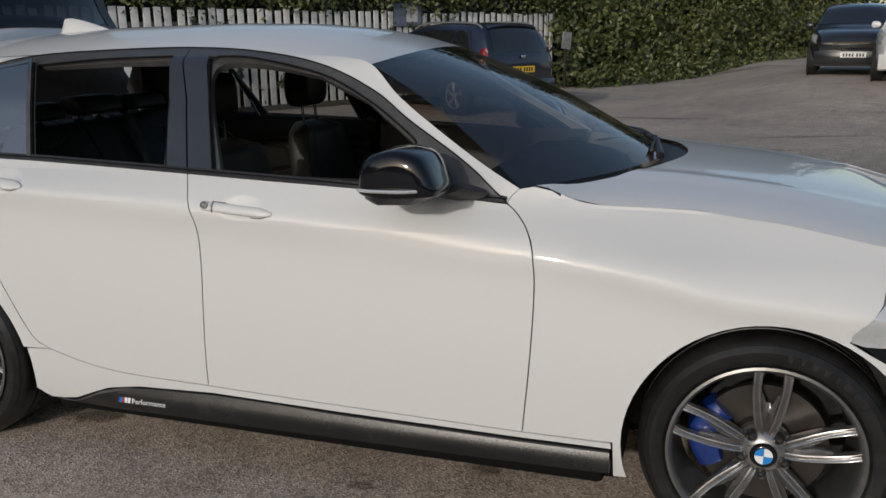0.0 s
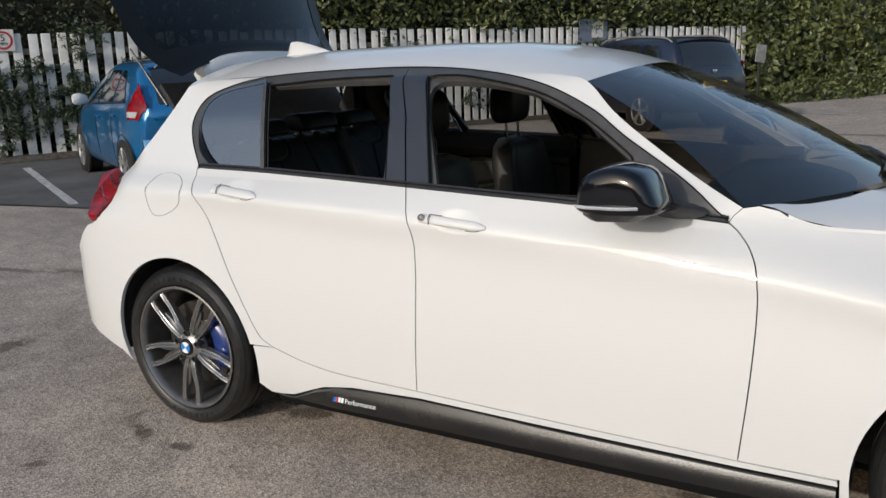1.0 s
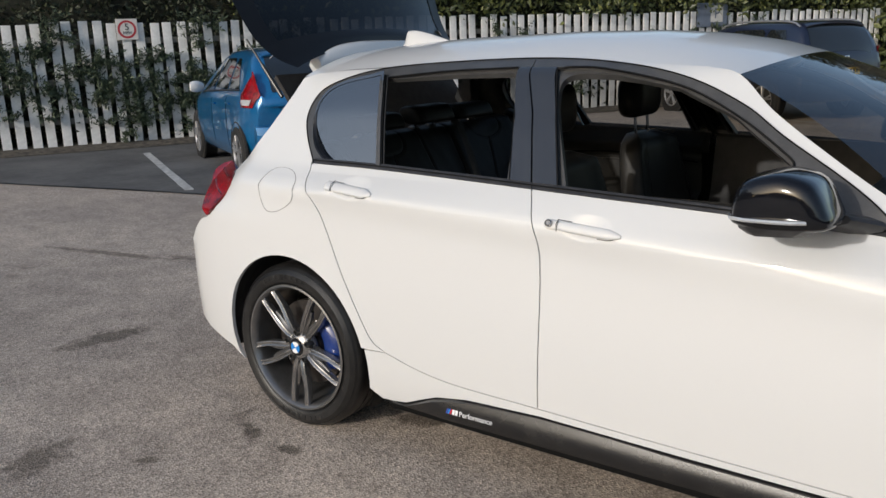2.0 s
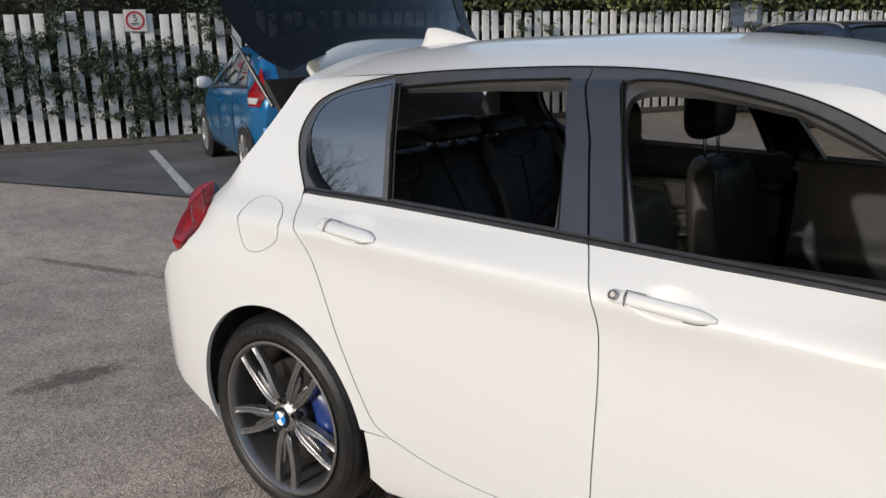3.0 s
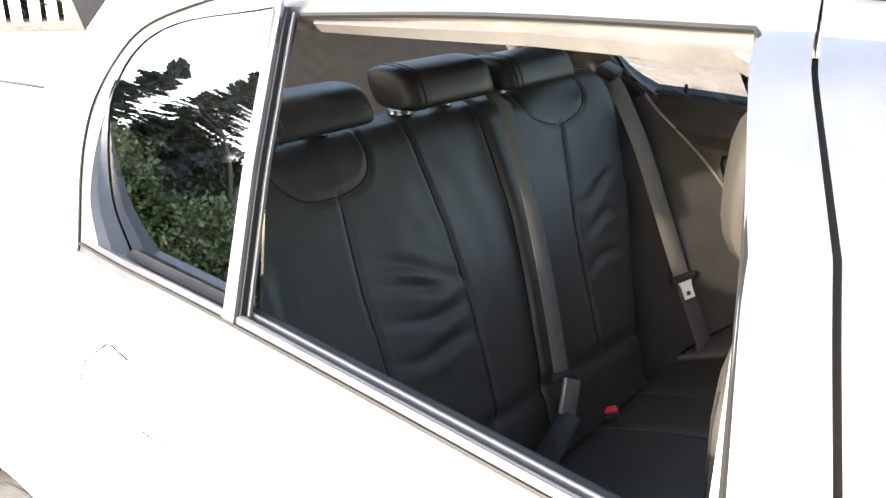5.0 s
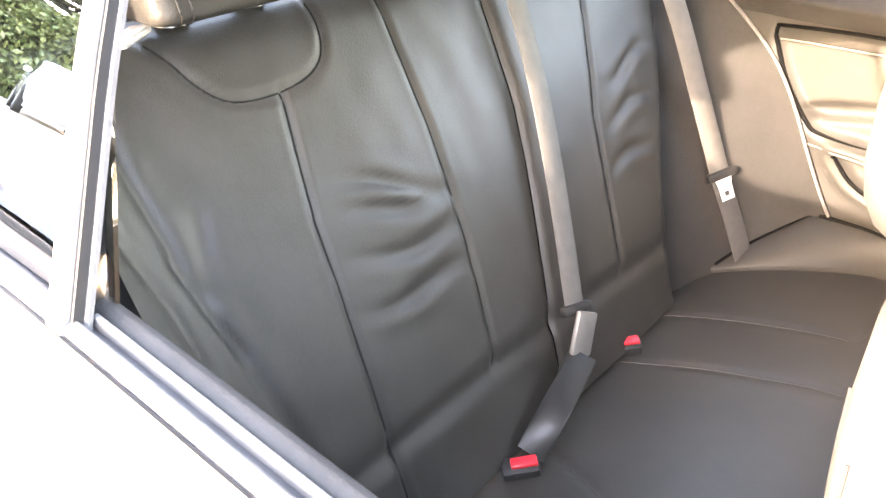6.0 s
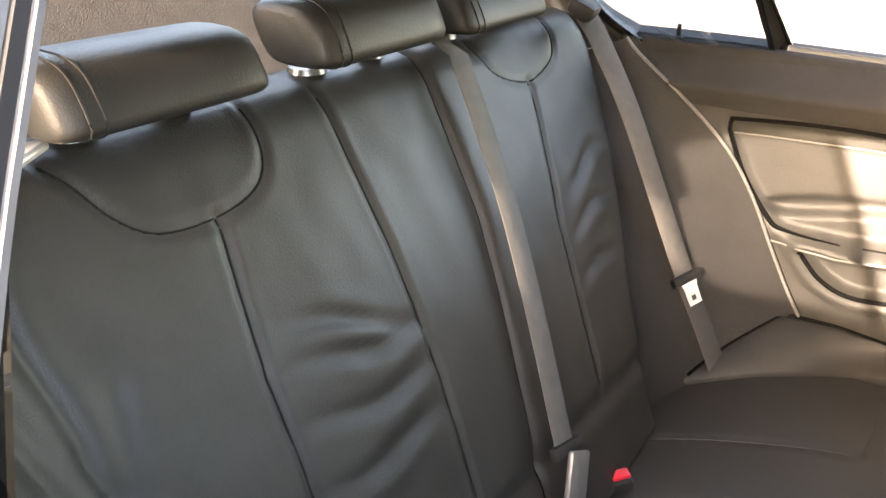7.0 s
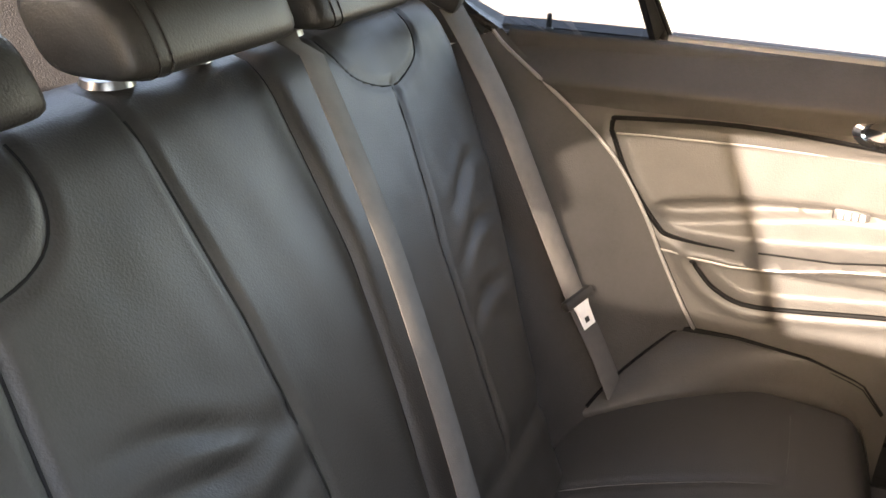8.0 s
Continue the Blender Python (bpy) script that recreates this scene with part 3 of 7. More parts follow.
def arch_liner(cx, cz, side, r, end):
    """The dark inside of a wheel arch, from 28 degrees under the axle ahead to `end` behind."""
    turn = [radians(-28 + (end + 28) * i / 24) for i in range(25)]
    bm = bmesh.new()
    rows = []
    for a in turn:
        x, z = cx + r * math.cos(a), cz + r * math.sin(a)
        ring = []
        for k in range(2):
            y = (half_width(x, max(.2, z)) - .012) if k == 0 else .50
            ring.append((x, side * y, z))
        rows.append(ring)
    loft(bm, rows, False, False)
    vs = [bm.verts.new((cx + r * math.cos(a), side * .505, cz + r * math.sin(a))) for a in turn]
    bm.faces.new(vs)
    part("wheel_arch", bm, LINER, car)


for side in (-1, 1):
    arch_liner(0, .310, side, .378, 190)
    arch_liner(2.69, .318, side, .378, 197)


# inner shell that closes the gaps and the floor
def inner_shell(side):
    bm = bmesh.new()
    grid(bm, lambda u, v: skin_point(.43 + u * 1.88, .16 + v * (.80 if u < .78 else .62), side, -.03), 30, 14)
    part("inner_shell", bm, UNDER, car)


inner_shell(-1)
inner_shell(1)
bm = bmesh.new()
box(bm, (1.35, 0, .20), (4.0, 1.0, .05), bevel=.02)
box(bm, (1.36, 0, .19), (1.85, 1.66, .05), bevel=.02)
part("floor_pan", bm, UNDER, car)

# ---------------------------------------------------------------- ground
ASPHALT = material("asphalt_rough", (0.105, 0.098, 0.088), 0.9)


def asphalt_nodes(m):
    n, l = m.node_tree.nodes, m.node_tree.links
    b = n["Principled BSDF"]
    co = n.new("ShaderNodeTexCoord")

    def noise_at(scale, detail=4.0, rough=.6):
        t = n.new("ShaderNodeTexNoise")
        t.inputs["Scale"].default_value, t.inputs["Detail"].default_value, t.inputs["Roughness"].default_value = scale, detail, rough
        l.new(co.outputs["Object"], t.inputs["Vector"])
        return t

    def ramp(src, p0, c0, p1, c1):
        r = n.new("ShaderNodeValToRGB")
        r.color_ramp.elements[0].position, r.color_ramp.elements[1].position = p0, p1
        r.color_ramp.elements[0].color, r.color_ramp.elements[1].color = (*c0, 1), (*c1, 1)
        l.new(src, r.inputs["Fac"])
        return r

    def mix(kind, fac, a, bb):
        x = n.new("ShaderNodeMix")
        x.data_type, x.blend_type = "RGBA", kind
        x.inputs["Factor"].default_value = fac
        l.new(a, x.inputs[6])
        l.new(bb, x.inputs[7])
        return x.outputs[2]

    stones = n.new("ShaderNodeTexVoronoi")
    stones.inputs["Scale"].default_value = 125
    l.new(co.outputs["Object"], stones.inputs["Vector"])
    base = ramp(stones.outputs["Color"], .15, (.315, .281, .252), .95, (.85, .77, .70)).outputs[0]
    grit = ramp(noise_at(320, 2).outputs["Fac"], .35, (.55, .55, .55), .7, (1.25, 1.22, 1.18)).outputs[0]
    col = mix("MULTIPLY", 1.0, base, grit)
    big = ramp(noise_at(.55, 5).outputs["Fac"], .35, (.74, .71, .685), .65, (1.02, .98, .93)).outputs[0]
    col = mix("MULTIPLY", 1.0, col, big)
    mid = ramp(noise_at(4.5, 6, .65).outputs["Fac"], .36, (.82, .80, .78), .6, (1.02, 1.0, .98)).outputs[0]
    col = mix("MULTIPLY", 1.0, col, mid)
    stain = ramp(noise_at(2.3, 3, .5).outputs["Fac"], .27, (.35, .33, .31), .345, (1, 1, 1)).outputs[0]
    col = mix("MULTIPLY", .6, col, stain)
    # oil spots and damp patches with ragged edges
    rag = noise_at(13, 6, .72)
    for sx, sy, rx, ry, turn, deep in ((-1.6, -.68, .11, .26, -12, .40), (-3.3, .41, .80, .055, 11, .50), (-2.6, .62, .30, .05, 8, .55), (.36, -.57, .13, .07, 20, .34), (-.11, -1.0, .10, .035, -30, .38), (.12, -1.02, .08, .03, 10, .36),
                                       (-.6, -1.58, .10, .16, 20, .45), (1.88, -.55, .07, .04, 0, .40), (1.52, -.76, .05, .03, 0, .45), (-.25, -1.35, .05, .03, 40, .5), (.62, -1.25, .06, .03, 0, .5), (-2.2, -1.9, .25, .12, 15, .6),
                                       (-4.6, -.6, .5, .10, 14, .6), (2.83, 7.8, .9, .10, 8, .5), (1.6, 11.6, .9, .16, -6, .5), (3.9, 9.4, .8, .12, 20, .55), (3.0, 24.8, 1.8, .9, 0, .5), (6.0, 12.5, 1.2, .25, 15, .6)):
        shift = n.new("ShaderNodeMapping")
        shift.vector_type = "TEXTURE"
        shift.inputs["Location"].default_value = (sx, sy, 0)
        shift.inputs["Rotation"].default_value = (0, 0, radians(turn))
        shift.inputs["Scale"].default_value = (rx, ry, 1)
        l.new(co.outputs["Object"], shift.inputs["Vector"])
        gap = n.new("ShaderNodeVectorMath")
        gap.operation = "LENGTH"
        l.new(shift.outputs["Vector"], gap.inputs[0])
        far = n.new("ShaderNodeMath")
        far.operation = "MULTIPLY_ADD"
        far.inputs[1].default_value = .38
        l.new(gap.outputs["Value"], far.inputs[0])
        l.new(rag.outputs["Fac"], far.inputs[2])
        col = mix("MULTIPLY", 1.0, col, ramp(far.outputs[0], .70, (deep, deep * .97, deep * .93), .90, (1, 1, 1)).outputs[0])
    l.new(col, b.inputs["Base Color"])
    bp = n.new("ShaderNodeBump")
    bp.inputs["Strength"].default_value, bp.inputs["Distance"].default_value = .6, .004
    l.new(stones.outputs["Distance"], bp.inputs["Height"])
    l.new(bp.outputs["Normal"], b.inputs["Normal"])


asphalt_nodes(ASPHALT)


def smooth_step(t):
    t = max(0.0, min(1.0, t))
    return t * t * (3 - 2 * t)


def ground_z(x, y):
    """Level tarmac that rises gently towards the far corner and the far row."""
    return .42 * smooth_step((y - 10.0) / 7.5) * smooth_step((x - 1.5) / 3.0) + .50 * smooth_step((-x - 10.0) / 5.0) * smooth_step((-y - 3.0) / 5.0)


xs = [-1500, -400, -100, -40, -20] + [i * 1.0 for i in range(-14, 31)] + [45, 100, 400, 1500]
ys = [-1500, -400, -100, -40] + [i * 1.0 for i in range(-26, 41)] + [60, 100, 400, 1500]
bm = bmesh.new()
vs = [[bm.verts.new((x, y, ground_z(x, y))) for y in ys] for x in xs]
for i in range(len(xs) - 1):
    for j in range(len(ys) - 1):
        bm.faces.new((vs[i][j], vs[i + 1][j], vs[i + 1][j + 1], vs[i][j + 1]))
tagged(part("ground", bm, ASPHALT), "worn grey-brown tarmac of the car park", "ground", kind="structure")

# the row of bays along the fence: along = parallel to the fence, out = away from it
FENCE_A = Vector((-10.4, 3.9, 0))
ALONG = Vector((.47, .883, 0)).normalized()
OUT = Vector((.883, -.47, 0)).normalized()


def lot(a, o, z=0.0):
    return FENCE_A + ALONG * a + OUT * o + Vector((0, 0, z))


SLAT = material("weathered_white_slat", (0.74, 0.73, 0.71), 0.75, vary=.2, scale=4, second=(0.84, 0.83, 0.81), bump=.3, bump_scale=60)
RAIL = material("grey_fence_rail", (0.16, 0.15, 0.13), 0.85, vary=.3, scale=5)
fence = thing("picket_fence", "tall weathered white timber slat fence overgrown with ivy", "fence", tuple(lot(0, 0)), math.degrees(math.atan2(ALONG.y, ALONG.x)))
bm = bmesh.new()
box(bm, (0, 0, .975), (.135, .022, 1.91), bevel=.004, seg=1)
slat_mesh = part("slat", bm, SLAT, fence, smooth=False)
rng = random.Random(4)
first_slat = slat_mesh
k = 0
for i in range(-24, 88):
    if k == 0:
        ob = first_slat
    else:
        ob = new("slat", first_slat.data)
        ob.parent = fence
    k += 1
    ob.matrix_basis = pose(i * .212 + rng.uniform(-.008, .008), 0, rng.uniform(-.03, .03), 0, rng.uniform(-.8, .8), 0)
for z in (.45, 1.05, 1.65):
    bm = bmesh.new()
    box(bm, (6.75, .045, z), (23.8, .05, .09), bevel=.006, seg=1)
    part("rail", bm, RAIL, fence, smooth=False)


# ---------------------------------------------------------------- exterior details of the hatchback
def door_handle(side, x0, z0, x1, z1, door, lock):
    """A pull grip over a shallow bowl, with a fixed end piece ahead of it."""
    line = lambda t: (x0 + (x1 - x0) * t, z0 + (z1 - z0) * t)

    def bar_piece(t0, t1, nose, tail):
        bm = bmesh.new()
        rings = []
        n = 16
        for i in range(n + 1):
            f = i / n
            t = t0 + (t1 - t0) * f
            x, z = line(t)
            e = min(1.0, (f + .02) / nose) ** .5 * min(1.0, (1.02 - f) / tail) ** .55
            h, d = .0128 * (.06 + .94 * e), .0125 * (.06 + .94 * e) * (1 - .2 * t)
            ring = []
            for k in range(14):
                a = 2 * math.pi * k / 14
                ring.append(skin_point(x, z + math.copysign(abs(math.sin(a)) ** .8, math.sin(a)) * h, side, .001 + max(-.15, math.copysign(abs(math.cos(a)) ** .6, math.cos(a))) * d))
            rings.append(ring)
        loft(bm, rings)
        return bm

    ob = part("door_handle", bar_piece(.20, 1.0, .03, .20), WHITE, door, "body-coloured pull handle")
    part("handle_end", bar_piece(0.0, .188, .35, .03), WHITE, ob)
    # joints: under the grip's tip, over the grip's start, between the two pieces
    for t0, t1, dz in ((.72, 1.0, -.0150), (.17, .36, .0150)):
        bm = bmesh.new()
        pts = [skin_point(line(t)[0], line(t)[1] + dz * (1 if t < .8 else max(.1, 1 - ((t - .8) / .2) ** 2)), side, .003) for t in np.linspace(t0, t1, 10)]
        tube(bm, pts, .0010, 5)
        part("handle_joint", bm, UNDER, ob)
    bm = bmesh.new()
    x, z = line(.194)
    tube(bm, [skin_point(x, z - .014, side, .010), skin_point(x, z, side, .019), skin_point(x, z + .014, side, .010)], .0010, 5)
    part("handle_joint", bm, UNDER, ob)
    if lock:
        bm = bmesh.new()
        p = skin_point(*line(.09), side, .018)
        n_ = (skin_point(*line(.09), side, .02) - skin_point(*line(.09), side, 0)).normalized()
        m = Matrix.Translation(p) @ n_.to_track_quat("Z", "Y").to_matrix().to_4x4()
        lathe(bm, [(.0004, .003), (.006, .003), (.008, .001), (.0085, .004), (.0105, .003), (.011, -.006)], 18, "z", m)
        part("lock_barrel", bm, ALLOY, ob, "silver key lock")


for side, doors in ((-1, RIGHT), (1, LEFT)):
    door_handle(side, 1.092, .905, 1.325, .890, doors["front_door"], side < 0)
    door_handle(side, .222, .948, .440, .933, doors["rear_door"], False)

FLAP = curve_points([(-.07, .984), (.01, .978), (.066, .945), (.058, .886), (-.02, .840), (-.085, .834), (-.122, .87), (-.138, .93), (-.122, .97)], 5, True)


def fuel_flap():
    bm = bmesh.new()
    pts = [skin_point(x, z, -1, .0004) for x, z in FLAP]
    tube(bm, pts + [pts[0]], .0012, 5, caps=False)
    part("fuel_flap_joint", bm, material("joint_grey", (.22, .22, .215), .8, vary=.2, scale=20), car, "thin joint round the fuel flap")


fuel_flap()


def door_mirror(side):
    m = new("wing_mirror")
    m.parent = car
    bm = bmesh.new()
    # shell: rounded housing, stations along y outward
    rings = []
    prof = curve_points([(1.646, .985), (1.644, 1.008), (1.649, 1.048), (1.668, 1.081), (1.705, 1.098), (1.748, 1.106), (1.79, 1.100), (1.822, 1.086), (1.843, 1.058), (1.858, 1.028), (1.868, 1.002), (1.858, .984), (1.79, .974), (1.70, .972)], 3, True)
    for yy, k in ((.80, .50), (.82, .80), (.85, .96), (.90, 1.0), (.962, .985), (.988, .95), (1.004, .88), (1.013, .74), (1.017, .45)):
        rings.append([(1.775 + (x - 1.775) * k, side * yy, 1.03 + (z - 1.03) * k) for x, z in prof])
    loft(bm, rings)
    part("shell", bm, GLOSS_BLACK, m, "gloss black mirror cap")
    bm = bmesh.new()
    rings = []
    for yy, sx in ((.815, .72), (.87, .97), (.95, .96), (.99, .82), (1.008, .55)):
        rings.append([(1.756 + .108 * sx * x, side * yy, z) for x, z in ((-1, .988), (-.98, .976), (-.75, .964), (.55, .968), (.93, .984), (.93, .990), (-.9, .992))])
    loft(bm, rings)
    part("lower_shell", bm, SATIN_BLACK, m)
    bm = bmesh.new()
    pts = [(1.636, .93), (1.638, .972), (1.652, 1.000), (1.69, 1.018), (1.75, 1.025), (1.79, 1.023), (1.82, 1.012)]
    rings = [[(x, side * y, 1.000 + z + (x - 1.65) * .03) for x, y, z in ((p[0], p[1] + o, dz) for o, dz in ((.003, -.0042), (.006, 0), (.003, .0042), (-.01, .004), (-.01, -.004)))] for p in pts]
    loft(bm, rings)
    part("indicator_strip", bm, LAMP_CLEAR, m, "clear indicator strip with chrome look")
    bm = bmesh.new()
    rings = []
    for t in np.linspace(0, 1, 6):
        c = Vector((1.82 + .04 * t, side * (.84 - .055 * t), .985 - .02 * t))
        rings.append([c + Vector((.055 * (1 + .5 * t) * math.cos(a), 0, (.018 + .006 * t) * math.sin(a))) for a in np.linspace(0, 2 * math.pi, 13)[:-1]])
    loft(bm, rings)
    part("mirror_foot", bm, SATIN_BLACK, m)
    bm = bmesh.new()
    loft(bm, [[(1.648, side * (.91 + .052 * math.cos(a)), 1.025 + .030 * math.sin(a)) for a in np.linspace(.01, 2 * math.pi + .01, 25)[:-1]],
              [(1.652, side * (.91 + .055 * math.cos(a)), 1.025 + .033 * math.sin(a)) for a in np.linspace(.01, 2 * math.pi + .01, 25)[:-1]]])
    part("mirror_glass", bm, CHROME, m, "silvered mirror glass")


door_mirror(-1)
door_mirror(1)


LAMP_DARK = material("lamp_dark_bar", (.07, .003, .006), .2, coat=.6, vary=.1, scale=30)


def tail_lamp(side):
    out = curve_points([(-.655, .92), (-.62, .946), (-.50, .947), (-.41, .941), (-.375, .918), (-.384, .88), (-.405, .84), (-.44, .797), (-.472, .776), (-.512, .80), (-.60, .868), (-.65, .90)], 4, True)
    ob = skin_panel("tail_lamp", out, LAMP_RED, car, side, gap=.0, off=.006, thick=.03, cell=.02, label="red tail lamp lens",
                    shape=lambda x, z: .006 * max(0, 1 - ((x + .50) / .16) ** 2) * max(0, 1 - ((z - .87) / .10) ** 2))
    for x0, z0, x1, z1 in ((-.60, .925, -.40, .918), (-.575, .885, -.415, .855)):
        bm = bmesh.new()
        tube(bm, [skin_point(x0 + (x1 - x0) * t, z0 + (z1 - z0) * t, side, .010) for t in np.linspace(0, 1, 9)], .004, 6)
        part("lamp_bar", bm, LAMP_DARK, ob, "darker light bar behind the lens")


tail_lamp(-1)
tail_lamp(1)

# rear bumper middle, boot tub and sill
bm = bmesh.new()


def bumper_point(u, v):
    f = v * 2 - 1
    z = .33 + u * .28
    x = -.838 + .012 * f * f + .05 * max(0, (u - .82) / .18) ** 2 + .03 * max(0, (.2 - u) / .2)
    return (x, f * .34, z)


grid(bm, bumper_point, 16, 20)
part("rear_bumper", bm, WHITE, car)
BOOT = material("boot_carpet", (.03, .03, .03), .95, vary=.3, scale=60, bump=.4, bump_scale=400)
bm = bmesh.new()
for side in (-1, 1):
    grid(bm, lambda u, v: (-.70 + u * .60, side * (.50 + .10 * math.sin(math.pi * min(1, u * 1.1)) * (1 - .6 * v)), .60 + v * (float(np.interp(-.70 + u * .60, [-.7, -.35, -.27, -.14, .06], [.86, .93, 1.03, 1.27, 1.3])) - .60)), 14, 8)
grid(bm, lambda u, v: (-.80 + u * .88, -.62 + v * 1.24, .60), 4, 4)
part("boot_lining", bm, BOOT, car, "black carpeted boot lining")
SHELF = material("parcel_shelf_felt", (.034, .031, .030), .95, vary=.2, scale=40, second=(.039, .036, .034), bump=.4, bump_scale=500)
bm = bmesh.new()
grid(bm, lambda u, v: Vector((-.045 - .29 * u, -.56 + 1.12 * v + .03 * u * (1 - 2 * v) + .075 * u * max(0, 2 * v - 1), .985 + .325 * u)) + Vector((-.02, 0, -.03)) * math.sin(math.pi * u) ** 2 * .2, 10, 16, thick=Vector((-.012, 0, -.014)))
part("parcel_shelf", bm, SHELF, car, "grey felt parcel shelf tilted up by the raised tailgate")


def opening_frame(side):
    """The dark return of the body round the boot opening."""
    line = [(-.29, 1.05), (-.255, 1.12), (-.22, 1.18), (-.19, 1.24), (-.165, 1.30)]
    bm = bmesh.new()
    rings = [[skin_point(x + .004, z, side, -.012), skin_point(x + .02, z, side, -.05), skin_point(x + .10, z, side, -.06)] for x, z in line]
    loft(bm, rings, False, False)
    part("boot_opening_trim", bm, SATIN_BLACK, car)


def pillar_trim(side):
    """The moulded lining inside the rear pillar, from the quarter window to the boot opening."""
    bm = bmesh.new()

    def f(u, v):
        z = 1.0 + .305 * v
        a = float(np.interp(z, [1.0, 1.05, 1.12, 1.18, 1.24, 1.30], [-.34, -.295, -.25, -.215, -.185, -.16])) + .012
        b = float(np.interp(z, [1.0, 1.07, 1.15, 1.222, 1.268, 1.30], [.10, .045, -.002, .004, .08, .20]))
        return skin_point(a + (b - a) * u, z, side, -.022 - .03 * math.sin(math.pi * u) ** .5)

    grid(bm, f, 12, 12)
    part("pillar_trim", bm, BOOT, car, "dark lining inside the rear pillar")


pillar_trim(-1)
pillar_trim(1)
opening_frame(-1)
opening_frame(1)

# raised tailgate: rear window, spoiler and lower panel turned up about the roof hinge
tailgate = new("tailgate")
tailgate.parent = car


GATE_EDGE = curve_points([(-.19, 1.335, .545), (-.245, 1.372, .60), (-.32, 1.44, .63), (-.38, 1.53, .645), (-.43, 1.65, .665), (-.47, 1.80, .675), (-.49, 1.95, .66)], 8)


def gate_point(u, v, lift=0.0):
    """u from the hinge outward, v across."""
    f = v * 2 - 1
    i = max(0.0, min(1.0, u)) * (len(GATE_EDGE) - 1)
    k = min(int(i), len(GATE_EDGE) - 2)
    x, z, w = (GATE_EDGE[k][j] + (GATE_EDGE[k + 1][j] - GATE_EDGE[k][j]) * (i - k) for j in (0, 1, 2))
    t = min(1.0, max(0.0, u) * 2.2)
    n = Vector((-.35 + 1.25 * t, 0, .94 - .55 * t)).normalized()
    return Vector((x, f * w, z)) + n * ((.088 - .02 * t) * (1 - abs(f) ** 2.3) + lift)


GATE_GLASS = glass_material("rear_window_glass", (.50, .53, .57), .93)
bm = bmesh.new()
grid(bm, lambda u, v: gate_point(.28 + .66 * u, .06 + .88 * v), 18, 24)
part("rear_window", bm, GATE_GLASS, tailgate, "dark tinted rear window")
bm = bmesh.new()
grid(bm, lambda u, v: gate_point(.30 * u, v, .003), 10, 24)
for a, b in ((0.0, .065), (.935, 1.0)):
    grid(bm, lambda u, v: gate_point(.28 + .72 * u, a + (b - a) * v, .003), 12, 3)
grid(bm, lambda u, v: gate_point(.90 + .10 * u, v, .003), 3, 24)
part("window_surround", bm, material("black_window_border", (.008, .008, .009), .3, vary=.2, scale=15, spec=.3), tailgate, "black border round the rear window")
bm = bmesh.new()
grid(bm, lambda u, v: gate_point(1.0, v) + Vector((-.05 * u, 0, .40 * u)), 8, 20, thick=Vector((.05, 0, .01)))
part("lower_panel", bm, WHITE, tailgate)
bm = bmesh.new()
rings = []
for i in range(33):
    f = -1 + 2 * i / 32
    y = f * .405
    zr = ridge(-.19) - .05 * abs(f) ** 3 - .012
    e = 1 - max(0, (abs(f) - .94) / .06) ** 3 * .35
    x0 = -.185 - .015 * f * f
    h = .050 * e
    rings.append([(x0 + .004, y, zr - .02), (x0 - .004, y, zr + h * .55), (x0 - .016, y, zr + h * .9), (x0 - .034, y, zr + h), (x0 - .06, y, zr + h * .85), (x0 - .07, y, zr + h * .2), (x0 - .05, y, zr - .02)])
loft(bm, rings)
part("roof_spoiler", bm, WHITE, tailgate, "white roof spoiler tipped up")
for side in (-1, 1):
    bm = bmesh.new()
    a, b = Vector((-.34, side * .50, 1.22)), Vector((-.53, side * .50, 1.455))
    tube(bm, [a, a.lerp(b, .55)], .008, 10)
    tube(bm, [a.lerp(b, .55), b], .0045, 10)
    part("gas_strut", bm, SATIN_BLACK if side > 0 else material("strut_grey", (.10, .10, .10), .3, metal=.6, vary=.1, scale=30), tailgate, "gas strut holding the tailgate")
    bm = bmesh.new()
    tube(bm, [(-.395, side * .50, 1.375), (-.30, side * .49, 1.435)], .004, 8)
    part("strut_cable", bm, CHROME, tailgate)

# aerial fin
bm = bmesh.new()
rings = []
for i in range(15):
    t = i / 14
    x = -.085 + .235 * t
    zb = roof_point((x + .195) / 1.565, .5).z - .006
    h = (.062 * min(1, (t / .06)) * (1 - max(0, (t - .18) / .82) ** 1.25)) + .004
    w = .022 + .012 * math.sin(math.pi * min(1, t + .15))
    w *= 1 if t < .7 else max(.25, 1 - (t - .7) * 2.4)
    rings.append([(x, -w, zb), (x, -w * .72, zb + h * .35), (x, -w * .34, zb + h * .85), (x, 0, zb + h), (x, w * .34, zb + h * .85), (x, w * .72, zb + h * .35), (x, w, zb)])
loft(bm, rings)
part("aerial_fin", bm, WHITE, car, "white shark-fin aerial")


def headlamp(side):
    out = [(2.86, .652), (3.05, .645), (3.2, .66), (3.28, .70), (3.25, .745), (3.05, .80), (2.95, .80), (2.925, .745)]
    skin_panel("headlamp", curve_points(out, 4, True), LAMP_CLEAR, car, side, gap=.001, off=.002, thick=.03, cell=.03, label="clear headlamp lens")


headlamp(-1)
headlamp(1)
bm = bmesh.new()


def nose_point(u, v):
    f = v * 2 - 1
    z = .20 + u * .56
    x0 = 3.46 - .10 * f * f - .35 * max(0, abs(f) - .7) - .05 * max(0, (u - .7) / .3) ** 2
    return (x0, f * .80, z)


grid(bm, nose_point, 14, 24)
for side in (-1, 1):
    grid(bm, lambda u, v: skin_point(3.04 + .30 * u, .24 + .40 * v, side, .0), 10, 8)
part("front_bumper", bm, WHITE, car)
